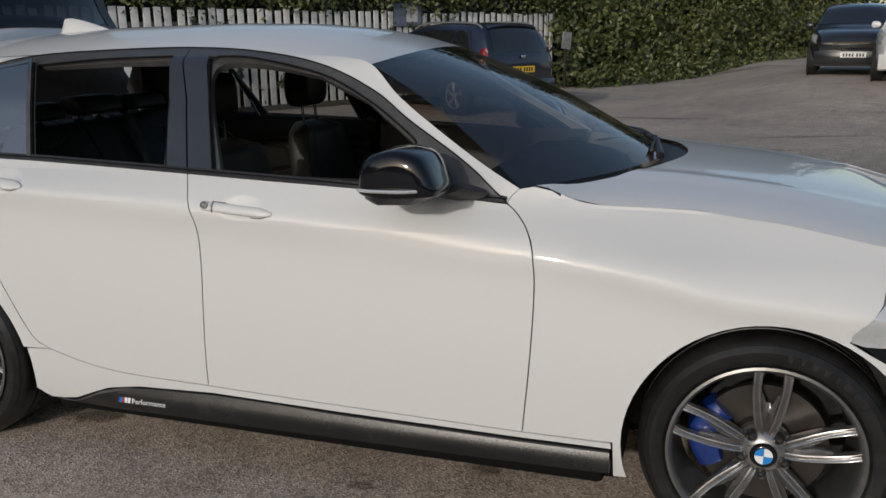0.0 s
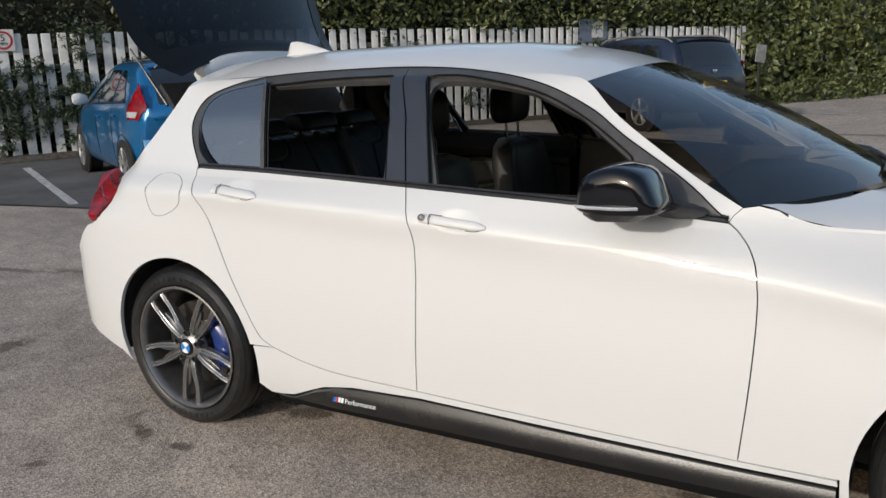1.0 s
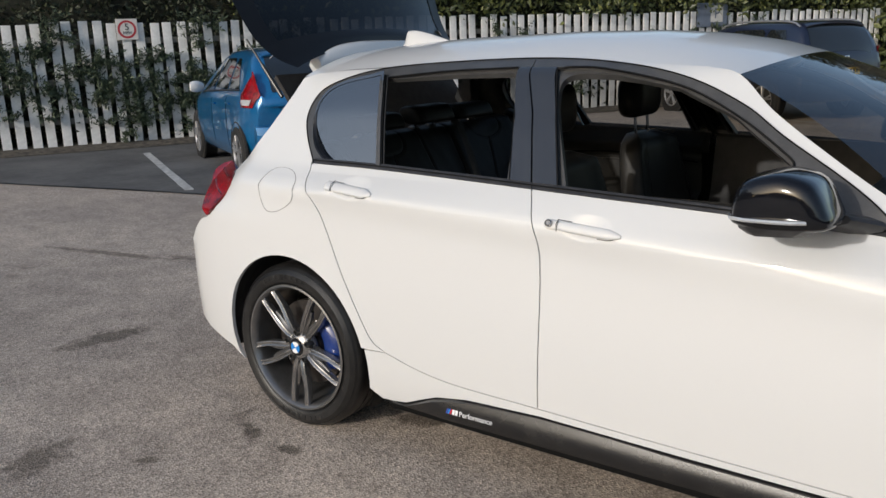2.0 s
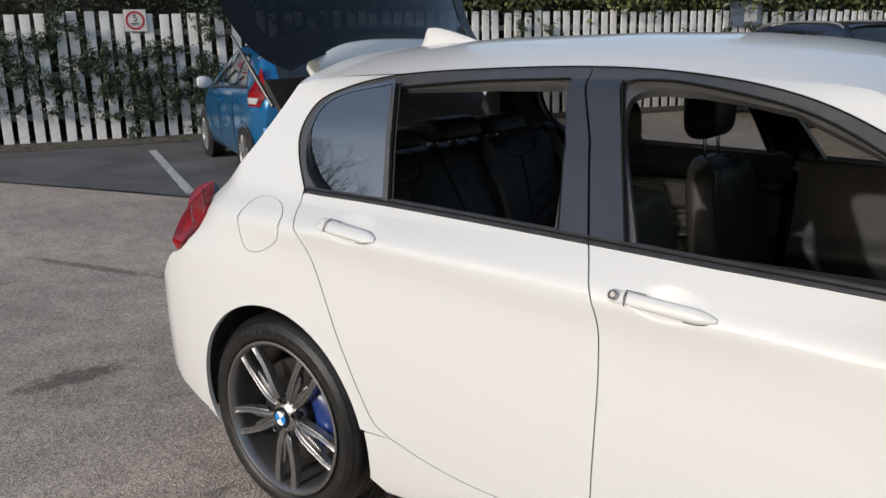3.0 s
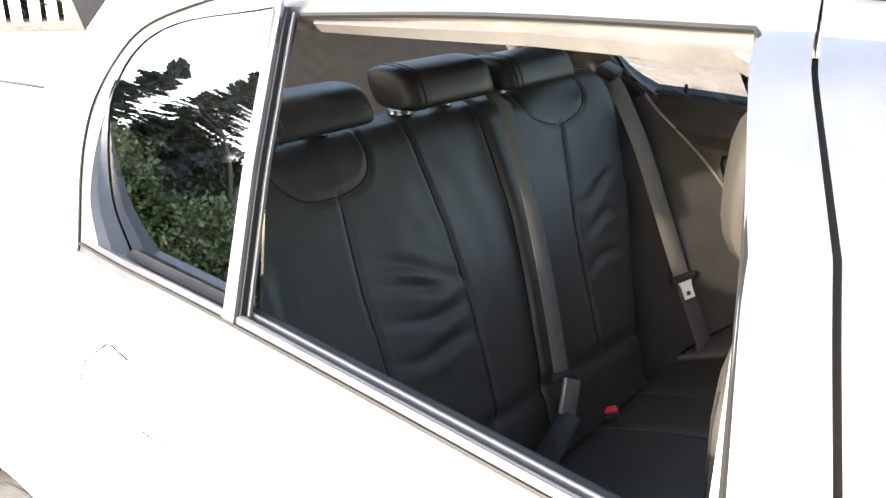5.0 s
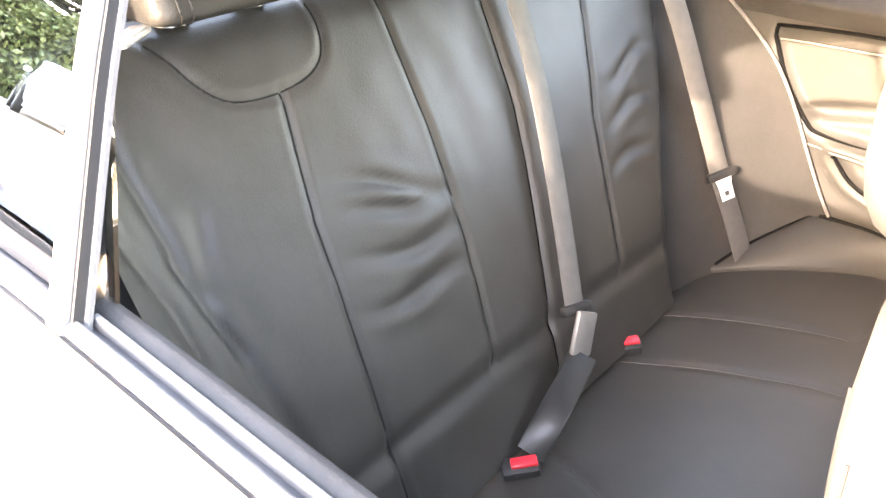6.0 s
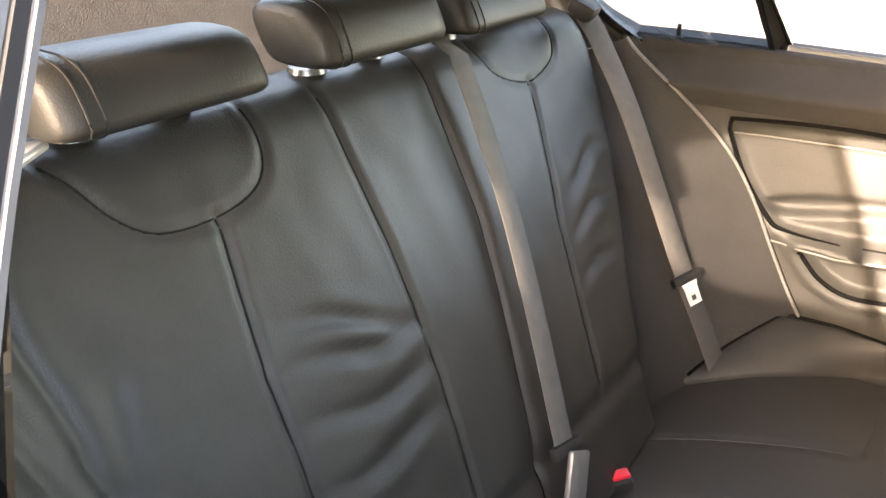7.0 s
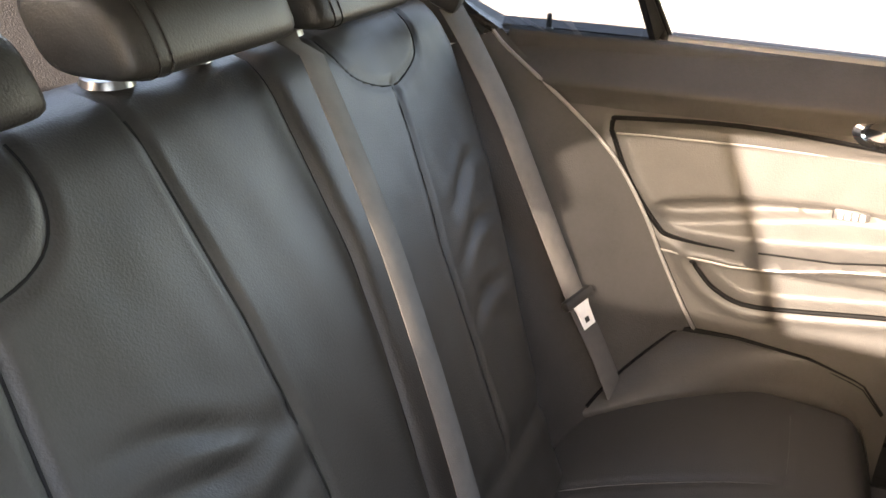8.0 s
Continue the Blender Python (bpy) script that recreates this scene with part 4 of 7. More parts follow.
for side in (-1, 1):
    bm = bmesh.new()
    for i in range(9):
        z = .62 + i * .018
        box(bm, (3.455 - .003 * i, side * .15, z), (.02, .22, .004))
    part("kidney_grille", bm, GLOSS_BLACK, car)

# wiper arms folded on the scuttle
for y0, y1 in ((-.16, .26), (.34, .68)):
    bm = bmesh.new()
    P = lambda u, y, h: screen_point(u, y / 1.456 + .5) + Vector((h * .4, 0, h))
    tube(bm, [P(-.01, y0, .016), P(.02, y0 + .06, .026), P(.045, y1 - .12, .022)], [.014, .010, .006], 8)
    tube(bm, [P(.035, y0 + .02, .012), P(.05, (y0 + y1) / 2, .018), P(.05, y1, .012)], .006, 6)
    part("wiper", bm, SATIN_BLACK, car, "black wiper arm and blade")

# small plain badge on the skirt: three slanted colour bars and a row of white blocks
sk = RIGHT["side_skirt"]
SK = lambda x, z: .0075 + skirt_bulge(x, z)
x = .728
for wdt, mat_ in ((.006, BADGE_NAVY), (.006, BADGE_BLUE), (.006, BADGE_RED)):
    bm = bmesh.new()
    grid(bm, lambda u, v: skin_point(x + wdt * u + .007 * v, .247 + .017 * v, -1, SK(x, .247 + .017 * v)), 1, 3)
    part("badge_stripe", bm, mat_, sk, smooth=False)
    x += wdt + .0015
bm = bmesh.new()
x += .0025
for k in range(2):
    grid(bm, lambda u, v: skin_point(x + .012 * k + .010 * u + .003 * v, .2475 + .017 * v, -1, SK(x, .2475 + .017 * v)), 1, 3)
part("badge_block", bm, BADGE_WHITE, sk, smooth=False)
x += .030


def text_part(body, size, mat, parent, m, extrude=.002, align="CENTER"):
    cu = bpy.data.curves.new("lettering", "FONT")
    cu.body, cu.size, cu.extrude, cu.align_x, cu.align_y = body, size, extrude, align, "CENTER"
    tmp = new("lettering", cu)
    bpy.context.view_layer.update()
    me = bpy.data.meshes.new_from_object(tmp.evaluated_get(bpy.context.evaluated_depsgraph_get()))
    bpy.data.objects.remove(tmp)
    me.materials.clear()
    me.materials.append(mat)
    ob = new("lettering", me)
    ob.parent = parent
    ob.matrix_basis = m
    return ob


along = (skin_point(x + .12, .257, -1, SK(x, .257)) - skin_point(x, .255, -1, SK(x, .255))).normalized()
upward = (skin_point(x + .06, .266, -1, SK(x, .266)) - skin_point(x + .06, .248, -1, SK(x, .248))).normalized()
face = along.cross(upward).normalized()
at = skin_point(x, .2555, -1, SK(x, .2555)) + face * .0015
text_part("Performance", .0245, BADGE_WHITE, sk, Matrix.Translation(at) @ Matrix((along, face.cross(along), face)).transposed().to_4x4(), .0006, "LEFT")


# ---------------------------------------------------------------- interior
LEATHER = material("black_seat_leather", (.0196, .0183, .0163), .47, spec=.25, vary=.12, scale=18, second=(.0228, .0213, .0191), bump=.22, bump_scale=420, rough_vary=.05)
LEATHER_SIDE = material("black_trim_vinyl", (.0205, .0195, .0187), .7, spec=.12, vary=.15, scale=14, second=(.0226, .0215, .0206), bump=.25, bump_scale=380)
WEBBING = material("seat_belt_webbing", (.058, .0535, .049), .8, vary=.12, scale=50, second=(.066, .061, .055), bump=.3, bump_scale=900)
PLASTIC = material("dark_cabin_plastic", (.016, .0155, .015), .5, spec=.25, vary=.2, scale=25, second=(.02, .0195, .019), bump=.25, bump_scale=600)
TRIM_LIGHT = material("satin_trim_and_fold_line", (.12, .113, .104), .38, metal=.4, vary=.08, scale=40)
SEAL_HIGHLIGHT = material("rubber_edging_highlight", (.10, .096, .09), .4, vary=.15, scale=40)
SLIDER = material("worn_steel_slider", (.20, .19, .18), .38, metal=.5, vary=.15, scale=60)
INSERT = material("stitched_door_vinyl", (.028, .0267, .0246), .5, spec=.2, vary=.12, scale=22, second=(.030, .0286, .0264), bump=.25, bump_scale=420)
PIPING_AND_SHADE = material("dark_piping_and_shade", (.0025, .0025, .0025), .7, spec=.05, vary=.2, scale=50)
BUCKLE_RED = material("red_release_button", (.55, .02, .03), .35)
CARPET = material("black_cabin_carpet", (.02, .02, .02), .95, vary=.3, scale=80)


def line_distance(y, z, line):
    """The distance from (y, z) to a broken line."""
    best = 9.0
    for (ay, az), (by, bz) in zip(line, line[1:]):
        dy, dz = by - ay, bz - az
        t = max(0.0, min(1.0, ((y - ay) * dy + (z - az) * dz) / (dy * dy + dz * dz + 1e-12)))
        best = min(best, math.hypot(y - ay - t * dy, z - az - t * dz))
    return best


def groove(d, depth, width):
    return -depth * math.exp(-(d / width) ** 2)


BACK_N = Vector((.879, 0, .476))
SEAM_A = [(-.331, .976), (-.350, .90), (-.366, .836), (-.378, .701), (-.385, .592), (-.390, .47)]
SEAM_B = [(-.110, 1.10), (-.116, 1.037), (-.124, .88), (-.138, .733), (-.159, .579), (-.165, .56)]
PAD_R = curve_points([(-.478, 1.075), (-.457, 1.044), (-.436, 1.008), (-.40, .982), (-.342, .976), (-.285, .982), (-.250, 1.0), (-.234, 1.035), (-.230, 1.09)], 4)
PAD_L = curve_points([(.242, 1.09), (.248, 1.052), (.267, 1.013), (.312, .991), (.36, .983), (.40, .987), (.45, .998), (.482, 1.014), (.504, 1.048), (.508, 1.09)], 4)
SEAM_2 = [(.357, .982), (.30, .87), (.26, .79), (.226, .68), (.206, .58), (.204, .56)]
EDGE_R = [(-.555, 1.09), (-.560, 1.00), (-.563, .942), (-.550, .843), (-.526, .741), (-.500, .62), (-.480, .47)]
EDGE_L = [(.655, 1.09), (.645, .999), (.53, .807), (.43, .644), (.371, .485), (.36, .44)]
EDGE_CREASE = [(-.562, .86), (-.545, .796), (-.527, .747)]
OUTER_CREASE = [(-.622, .93), (-.609, .882), (-.590, .817), (-.583, .757)]
SHORT_CREASE = [(-.508, .885), (-.518, .858), (-.530, .825)]
FOOT_FOLD = [(-.64, .562), (-.17, .562), (.0, .558), (.14, .552), (.40, .535)]
FOLDS_R = [(-.338, .866, -.150, .812), (-.350, .824, -.145, .800), (-.358, .776, -.150, .752), (-.366, .722, -.170, .700)]
FOLDS_L = [(.31, .83, .50, .855), (.275, .77, .46, .785), (.245, .70, .42, .715)]


def back_relief(y, z):
    d = 0.020 * math.sin(math.pi * max(0, min(1, (z - .47) / .60))) ** 1.2
    for line, depth, width in ((SEAM_A, .0055, .006), (SEAM_B, .0055, .006), (PAD_R, .0045, .006), (PAD_L, .0045, .006), (SEAM_2, .0055, .006),
                               (EDGE_R, .008, .010), (EDGE_CREASE, .006, .007), (OUTER_CREASE, .007, .008), (SHORT_CREASE, .004, .012), (FOOT_FOLD, .007, .014)):
        r = line_distance(y, z, line)
        if r < .05:
            d += groove(r, depth * .8, width) + .0006 * math.exp(-((r - width * 2) / width) ** 2)
    for i, (y0, z0, y1, z1) in enumerate(FOLDS_R + FOLDS_L):
        t = (y - y0) / (y1 - y0)
        if -.15 < t < 1.15:
            zc = z0 + (z1 - z0) * t + .008 * math.sin(t * 5 + i)
            e = math.exp(-((t - .55) / .38) ** 2)
            r = z - zc
            d += e * (-.0062 * math.exp(-(r / .009) ** 2) + .0042 * math.exp(-((r + .018) / .012) ** 2) + .002 * math.exp(-((r - .018) / .012) ** 2))
    d += .004 * noise.noise(Vector((y * 6, z * 5, 3.1))) + .0015 * noise.noise(Vector((y * 22, z * 18, 1.7)))
    k = max(0.0, (-y - .50) / .13)  # the outer bolster curls forward
    d += .05 * k * k * (1 if z < .95 else max(0, 1 - (z - .95) / .1))
    if y > .2:
        r = float(np.interp(z, [q[1] for q in EDGE_L[::-1]], [q[0] for q in EDGE_L[::-1]])) - y
        d -= .03 * math.exp(-max(0, r) / .012)
    return d


def back_point(y, s):
    """s from 0 at the cushion to 1 at the top edge, then over it to 1.25."""
    if s <= 1:
        z = .44 + .625 * s
        p = Vector((.366 - (z - .47) * .5417, y, z))
        top = max(0, (s - .93) / .07)
        return p + BACK_N * (back_relief(y, z) - .012 * top * top)
    t = (s - 1) / .25
    z = 1.065 - .02 * t * t
    p = Vector((.366 - (1.065 - .47) * .5417, y, z)) + BACK_N * (back_relief(y, 1.065) - .012)
    return p + Vector((-.11 * t, 0, .012 * math.sin(math.pi * t)))


bench = new("rear_bench")
bench.parent = car
bench.location = (0, 0, 0)
tagged(bench, "black leather rear bench with piped backrests")


def split_at(z):
    """Where the wide and the narrow backrest meet, under the centre belt."""
    return float(np.interp(z, [.44, .55, .72, .85, 1.03, 1.07], [-.03, -.012, .038, .074, .104, .112]))


for wide, ny in ((True, 150), (False, 100)):
    bm = bmesh.new()

    def sheet(u, v):
        z = .44 + .625 * min(1, 1.25 * v)
        if wide:
            a, b = -.635, split_at(z) - .002
        else:
            a, b = split_at(z) + .003, float(np.interp(z, [q[1] for q in EDGE_L[::-1]], [q[0] for q in EDGE_L[::-1]]))
        p = back_point(a + (b - a) * u, 1.25 * v)
        return p - BACK_N * (.012 * math.exp(-((1 - u) if wide else u) * (b - a) / .008))

    grid(bm, sheet, ny, 120)
    part("backrest", bm, LEATHER, bench, "black leather backrest with creased panels", sharp=75)

bm = bmesh.new()
box(bm, (.050, -.492, 1.074), (.030, .050, .010), Euler((radians(8), radians(-12), radians(20))), .004)
part("release_lever", bm, material("bright_release_lever", (.55, .54, .52), .3, metal=.6, vary=.1, scale=60), bench, "bright backrest release lever")
# Added sheet that stops light leaking through the split between the backrests.
bm = bmesh.new()
grid(bm, lambda u, v: (.36 - .34 * v - .075, -.62 + 1.24 * u, .46 + .59 * v), 4, 4)
part("light_block_sheet", bm, UNDER, bench, "dark sheet added behind the backrests to block light")
for line in (SEAM_A, SEAM_B, PAD_R, PAD_L, SEAM_2):
    bm = bmesh.new()
    dense = []
    for (ya, za), (yb, zb) in zip(line, line[1:]):
        for t in np.linspace(0, 1, 6)[:-1]:
            dense.append((ya + (yb - ya) * t, za + (zb - za) * t))
    tube(bm, [back_point(y, (z - .44) / .625) + BACK_N * .0004 for y, z in dense if .445 < z < 1.062], .0014, 6)
    part("seam", bm, UNDER, bench, "dark sewn seam")

CUSH_HALF = [[(.35, .298), (.40, .318), (.53, .362), (.69, .418)], [(.36, .12), (.42, .142), (.59, .207), (.75, .270)], [(.69, .418), (.698, .51), (.702, .61)]]
CUSH_SEAMS = [([(x, s * y) for x, y in line], .006) for line in CUSH_HALF for s in (1, -1)]
FOLD_LINE = curve_points([(.335, .475), (.395, .515), (.453, .548), (.551, .602), (.648, .655), (.748, .682), (.87, .687)], 5)


def cushion_point(u, v):
    y = -.655 + 1.31 * v
    x = .29 + .58 * u
    z = .395 + .045 * math.sin(math.pi * min(1, u * 1.05)) ** .7 + .03 * u
    if u > .86:
        z -= .16 * ((u - .86) / .14) ** 2
    for line, depth in CUSH_SEAMS:
        r = line_distance(x, y, line)
        if depth and r < .04:
            z += groove(r, depth * .6, .006)
    z += .004 * noise.noise(Vector((x * 7, y * 7, 8.2)))
    return Vector((x, y, z))


bm = bmesh.new()
grid(bm, cushion_point, 70, 140)
part("cushion", bm, LEATHER, bench, "black leather seat cushion with sewn panels", sharp=75)
for line, _ in CUSH_SEAMS:
    bm = bmesh.new()
    dense = curve_points([(x, y, 0) for x, y in line], 6)
    tube(bm, [cushion_point((x - .29) / .58, (y + .655) / 1.31) + Vector((0, 0, .0008)) for x, y, _ in dense], .0010, 5)
    part("seam", bm, LEATHER, bench, "raised sewn seam")

SHOULDER_TOP = ([.335, .37, .50, .60, .72, .81, .87], [.470, .478, .535, .535, .52, .49, .42])


def shoulder_z(x, y, fy, zc, zd):
    t = max(0.0, min(1.0, (y - fy - .002) / (.684 - fy)))
    return zc + .012 + (zd - zc - .012) * t ** .8 + .008 * math.sin(math.pi * t) - .010 * max(0.0, (t - .86) / .14) ** 2


for side in (-1, 1):
    bm = bmesh.new()

    def shoulder(u, v):
        """The padded outer edge of the cushion, which folds down onto the seat."""
        x = .335 + .53 * u
        fy = float(np.interp(x, [p[0] for p in FOLD_LINE], [p[1] for p in FOLD_LINE]))
        zc = cushion_point((x - .29) / .58, (fy + .655) / 1.31).z
        zd = float(np.interp(x, SHOULDER_TOP[0], SHOULDER_TOP[1]))
        rows = [(0, zc - .012), (-.002, zc + .006), (.002, zc + .012)]
        k = v * 16
        if k <= 2.001:
            o, z = rows[int(round(k))]
            return Vector((x, side * (fy + o), z))
        t = (k - 2) / 14
        y = fy + .002 + (.684 - fy) * t
        if k > 15.001:
            return Vector((x, side * .686, zd - .06))
        return Vector((x, side * y, shoulder_z(x, y, fy, zc, zd)))

    grid(bm, shoulder, 50, 16)
    part("cushion_shoulder", bm, LEATHER, bench, "padded shoulder folded along the outer edge of the cushion", sharp=60)
    # Black tube that paints the shade of the gap between cushion and door.
    bm = bmesh.new()
    tube(bm, [(x, side * .691, float(np.interp(x, SHOULDER_TOP[0], SHOULDER_TOP[1])) - .007) for x in np.linspace(.42, .85, 24)], .0055, 6)
    part("gap_shade", bm, PIPING_AND_SHADE, bench, "black line for the shade in the gap beside the door")


COLLAR = material("grey_guide_collar", (.16, .16, .16), .3, metal=.8, vary=.1, scale=60)


def headrest(y0, y1, z0, z1, xb, depth, name_label):
    bm = bmesh.new()
    rings = []
    steps = [0, .008, .025, .055, .10, .16, .25, .38, .5, .62, .75, .84, .90, .945, .975, .992, 1]
    for t in steps:
        y = y0 + (y1 - y0) * t
        e = (1 - abs(2 * t - 1) ** 9) ** .30
        zc, zh = (z0 + z1) / 2 - .004 * (1 - e), (z1 - z0) / 2 * (.66 + .34 * e)
        xh = depth / 2 * (.62 + .38 * e)
        ring = []
        for k in range(28):
            a = 2 * math.pi * k / 28
            c, s_ = math.cos(a), math.sin(a)
            px = math.copysign(abs(c) ** .55, c)
            pz = math.copysign(abs(s_) ** .55, s_)
            ring.append(Vector((xb - .010 * (1 - e) + xh * px - .015 * pz, y, zc + zh * pz + .004 * (1 - px * px) * (pz > 0))))
        rings.append(ring)
    loft(bm, rings)
    hr = part("headrest", bm, LEATHER, bench, name_label, sharp=80)
    for i in (4, 5):
        centre = Vector((xb, rings[i][0].y, (z0 + z1) / 2))
        bm = bmesh.new()
        tube(bm, [p + (p - centre).normalized() * .0004 for p in rings[i] + rings[i][:1]], .0011, 5, caps=False)
        part("seam", bm, LEATHER, hr, "sewn seam round the headrest's end")
    for f in (.27, .73):
        y = y0 + (y1 - y0) * f
        bm = bmesh.new()
        tube(bm, [(xb - .012, y, z0 + .02), (xb - .040, y, 1.05)], .006, 8)
        part("post", bm, SATIN_BLACK, hr)
        bm = bmesh.new()
        m = Matrix.Translation((xb - .036, y, 1.074))
        lathe(bm, [(.009, -.004), (.010, -.001), (.017, .0005), (.0225, -.001), (.0245, -.008)], 28, "z", m)
        part("guide_collar", bm, COLLAR, hr, "bright headrest guide collar")
    return hr


headrest(-.480, -.238, 1.084, 1.146, .045, .100, "black leather outer headrest")
headrest(-.152, .106, 1.086, 1.158, .040, .102, "black leather centre headrest")
headrest(.146, .405, 1.084, 1.146, .045, .100, "black leather outer headrest")


def ribbon(pts, width, normal_of, thick=.0022):
    """A flat strap along points; normal_of gives the side it faces."""
    bm = bmesh.new()
    pts = [Vector(p) for p in pts]
    rings = []
    for i, p in enumerate(pts):
        d = (pts[min(i + 1, len(pts) - 1)] - pts[max(i - 1, 0)]).normalized()
        nn = Vector(normal_of(i / (len(pts) - 1)))
        s = d.cross(nn).normalized()
        up = s.cross(d).normalized() * thick
        rings.append([p + s * (width / 2) + up * .3, p + s * (width / 2) * .9 + up, p - s * (width / 2) * .9 + up, p - s * (width / 2) + up * .3, p - s * (width / 2), p + s * (width / 2)])
    loft(bm, rings)
    return bm


# centre belt
belt = new("centre_seat_belt")
belt.parent = car
tagged(belt, "grey webbing centre seat belt with its buckle")
pts = []
for t in np.linspace(0, 1, 26):
    z = 1.085 - .515 * t
    y = float(np.interp(z, [.55, .60, .72, .85, .95, 1.03, 1.09], [.008, .022, .058, .096, .118, .134, .146]))
    pts.append(Vector((.366 - (z - .47) * .5417, y, z)) + BACK_N * (.036 + .010 * math.sin(math.pi * t) + (.0 if t > .06 else -.02)))
part("webbing", ribbon(pts, .047, lambda t: BACK_N), WEBBING, belt)
end = pts[-1]
run = (pts[-1] - pts[-4]).normalized()
across = run.cross(BACK_N).normalized()
set_square = Matrix((across, run, BACK_N)).transposed().to_4x4()
bm = bmesh.new()
box(bm, end + run * .004 + BACK_N * .003, (.070, .018, .016), set_square, .005)
part("tongue", bm, PLASTIC, belt, "black belt tongue with metal blade")
tilt = set_square @ Matrix.Rotation(radians(-12), 4, "X") @ Matrix.Rotation(radians(-15), 4, "Z")
bm = bmesh.new()
box(bm, end + run * .044 + BACK_N * .010, (.050, .070, .010), tilt, .004)
part("webbing_slider", bm, SLIDER, belt, "grey metal slider")
top, foot = end + run * .072 + BACK_N * .012 + Vector((0, -.012, 0)), Vector((.405, -.182, .455))
low = [Vector(p) for p in curve_points([top, top.lerp(foot, .3) + Vector((.004, 0, .006)), top.lerp(foot, .65) + Vector((.004, 0, .010)), foot], 6)]
part("lower_webbing", ribbon(low, .046, lambda t: (.42 + .22 * math.sin(t * 7), -.55, .68 + .2 * math.sin(t * 11))), material("black_belt_strap", (.012, .0118, .0115), .35, vary=.2, scale=60), belt, "twisted black strap")
for bx, by, bz, rz in ((.402, -.200, .452, -45), (.374, .158, .450, -45)):
    bm = bmesh.new()
    box(bm, (bx, by, bz - .018), (.036, .058, .036), Euler((radians(10), radians(8), radians(rz))), .008)
    bk = part("buckle", bm, PLASTIC, belt, "black belt buckle")
    bm = bmesh.new()
    box(bm, (bx + .004, by, bz + .001), (.018, .040, .010), Euler((radians(10), radians(8), radians(rz))), .003)
    part("release_button", bm, BUCKLE_RED, bk, "red release button")


def side_belt(side):
    b = new("outer_seat_belt")
    b.parent = car
    tagged(b, "grey webbing outer seat belt hanging from its guide")
    line = curve_points([(.095, side * .560, 1.070), (.128, side * .572, 1.015), (.19, side * .578, .905), (.262, side * .578, .755), (.335, side * .570, .610)], 5)
    nn = Vector((.80, -side * .42, .42)).normalized()
    part("webbing", ribbon(line, .047, lambda t: nn), WEBBING, b)
    low = curve_points([(.338, side * .566, .605), (.382, side * .560, .53), (.420, side * .556, .455), (.435, side * .556, .42)], 4)
    part("lower_webbing", ribbon(low, .045, lambda t: nn), material("dark_belt_webbing", (.03, .029, .028), .85, vary=.2, scale=60), b)
    rot = nn.to_track_quat("Z", "X").to_matrix().to_4x4()
    d = (Vector(line[-1]) - Vector(line[-6])).normalized()
    s = d.cross(nn).normalized()
    m = Matrix((s, d, nn)).transposed().to_4x4()
    bm = bmesh.new()
    box(bm, Vector(line[-1]) + nn * .004, (.074, .018, .016), m, .005)
    part("tongue", bm, PLASTIC, b, "black plastic tongue")
    bm = bmesh.new()
    c = Vector(line[-1]) + nn * .005
    outer = [(-.020, .006), (.020, .006), (.016, .020), (.0155, .052), (-.0155, .052), (-.016, .020)]
    hole = [(-.006, .034), (.006, .034), (.006, .036), (.006, .044), (-.006, .044), (-.006, .036)]
    vo = [bm.verts.new(c + s * a + d * e) for a, e in outer]
    vh = [bm.verts.new(c + s * a + d * e) for a, e in hole]
    fs = [bm.faces.new((vo[i], vo[(i + 1) % 6], vh[(i + 1) % 6], vh[i])) for i in range(6)]
    r = bmesh.ops.extrude_face_region(bm, geom=fs)
    bmesh.ops.translate(bm, vec=nn * .003, verts=[v for v in r["geom"] if isinstance(v, bmesh.types.BMVert)])
    part("blade", bm, material("nickel_blade", (.72, .71, .69), .42, metal=.35, vary=.06, scale=60), b, "bright steel tongue blade", smooth=False)
    bm = bmesh.new()
    box(bm, (.092, side * .562, 1.078), (.05, .075, .03), Euler((0, radians(25), radians(side * 12))), .01)
    part("belt_guide", bm, PLASTIC, b, "black belt guide")


side_belt(1)

# fixed side bolsters between backrest and door
DOOR_EDGE = [(.13, 1.015), (.16, .985), (.255, .91), (.345, .83), (.405, .745), (.45, .66), (.50, .57), (.55, .49), (.59, .41)]


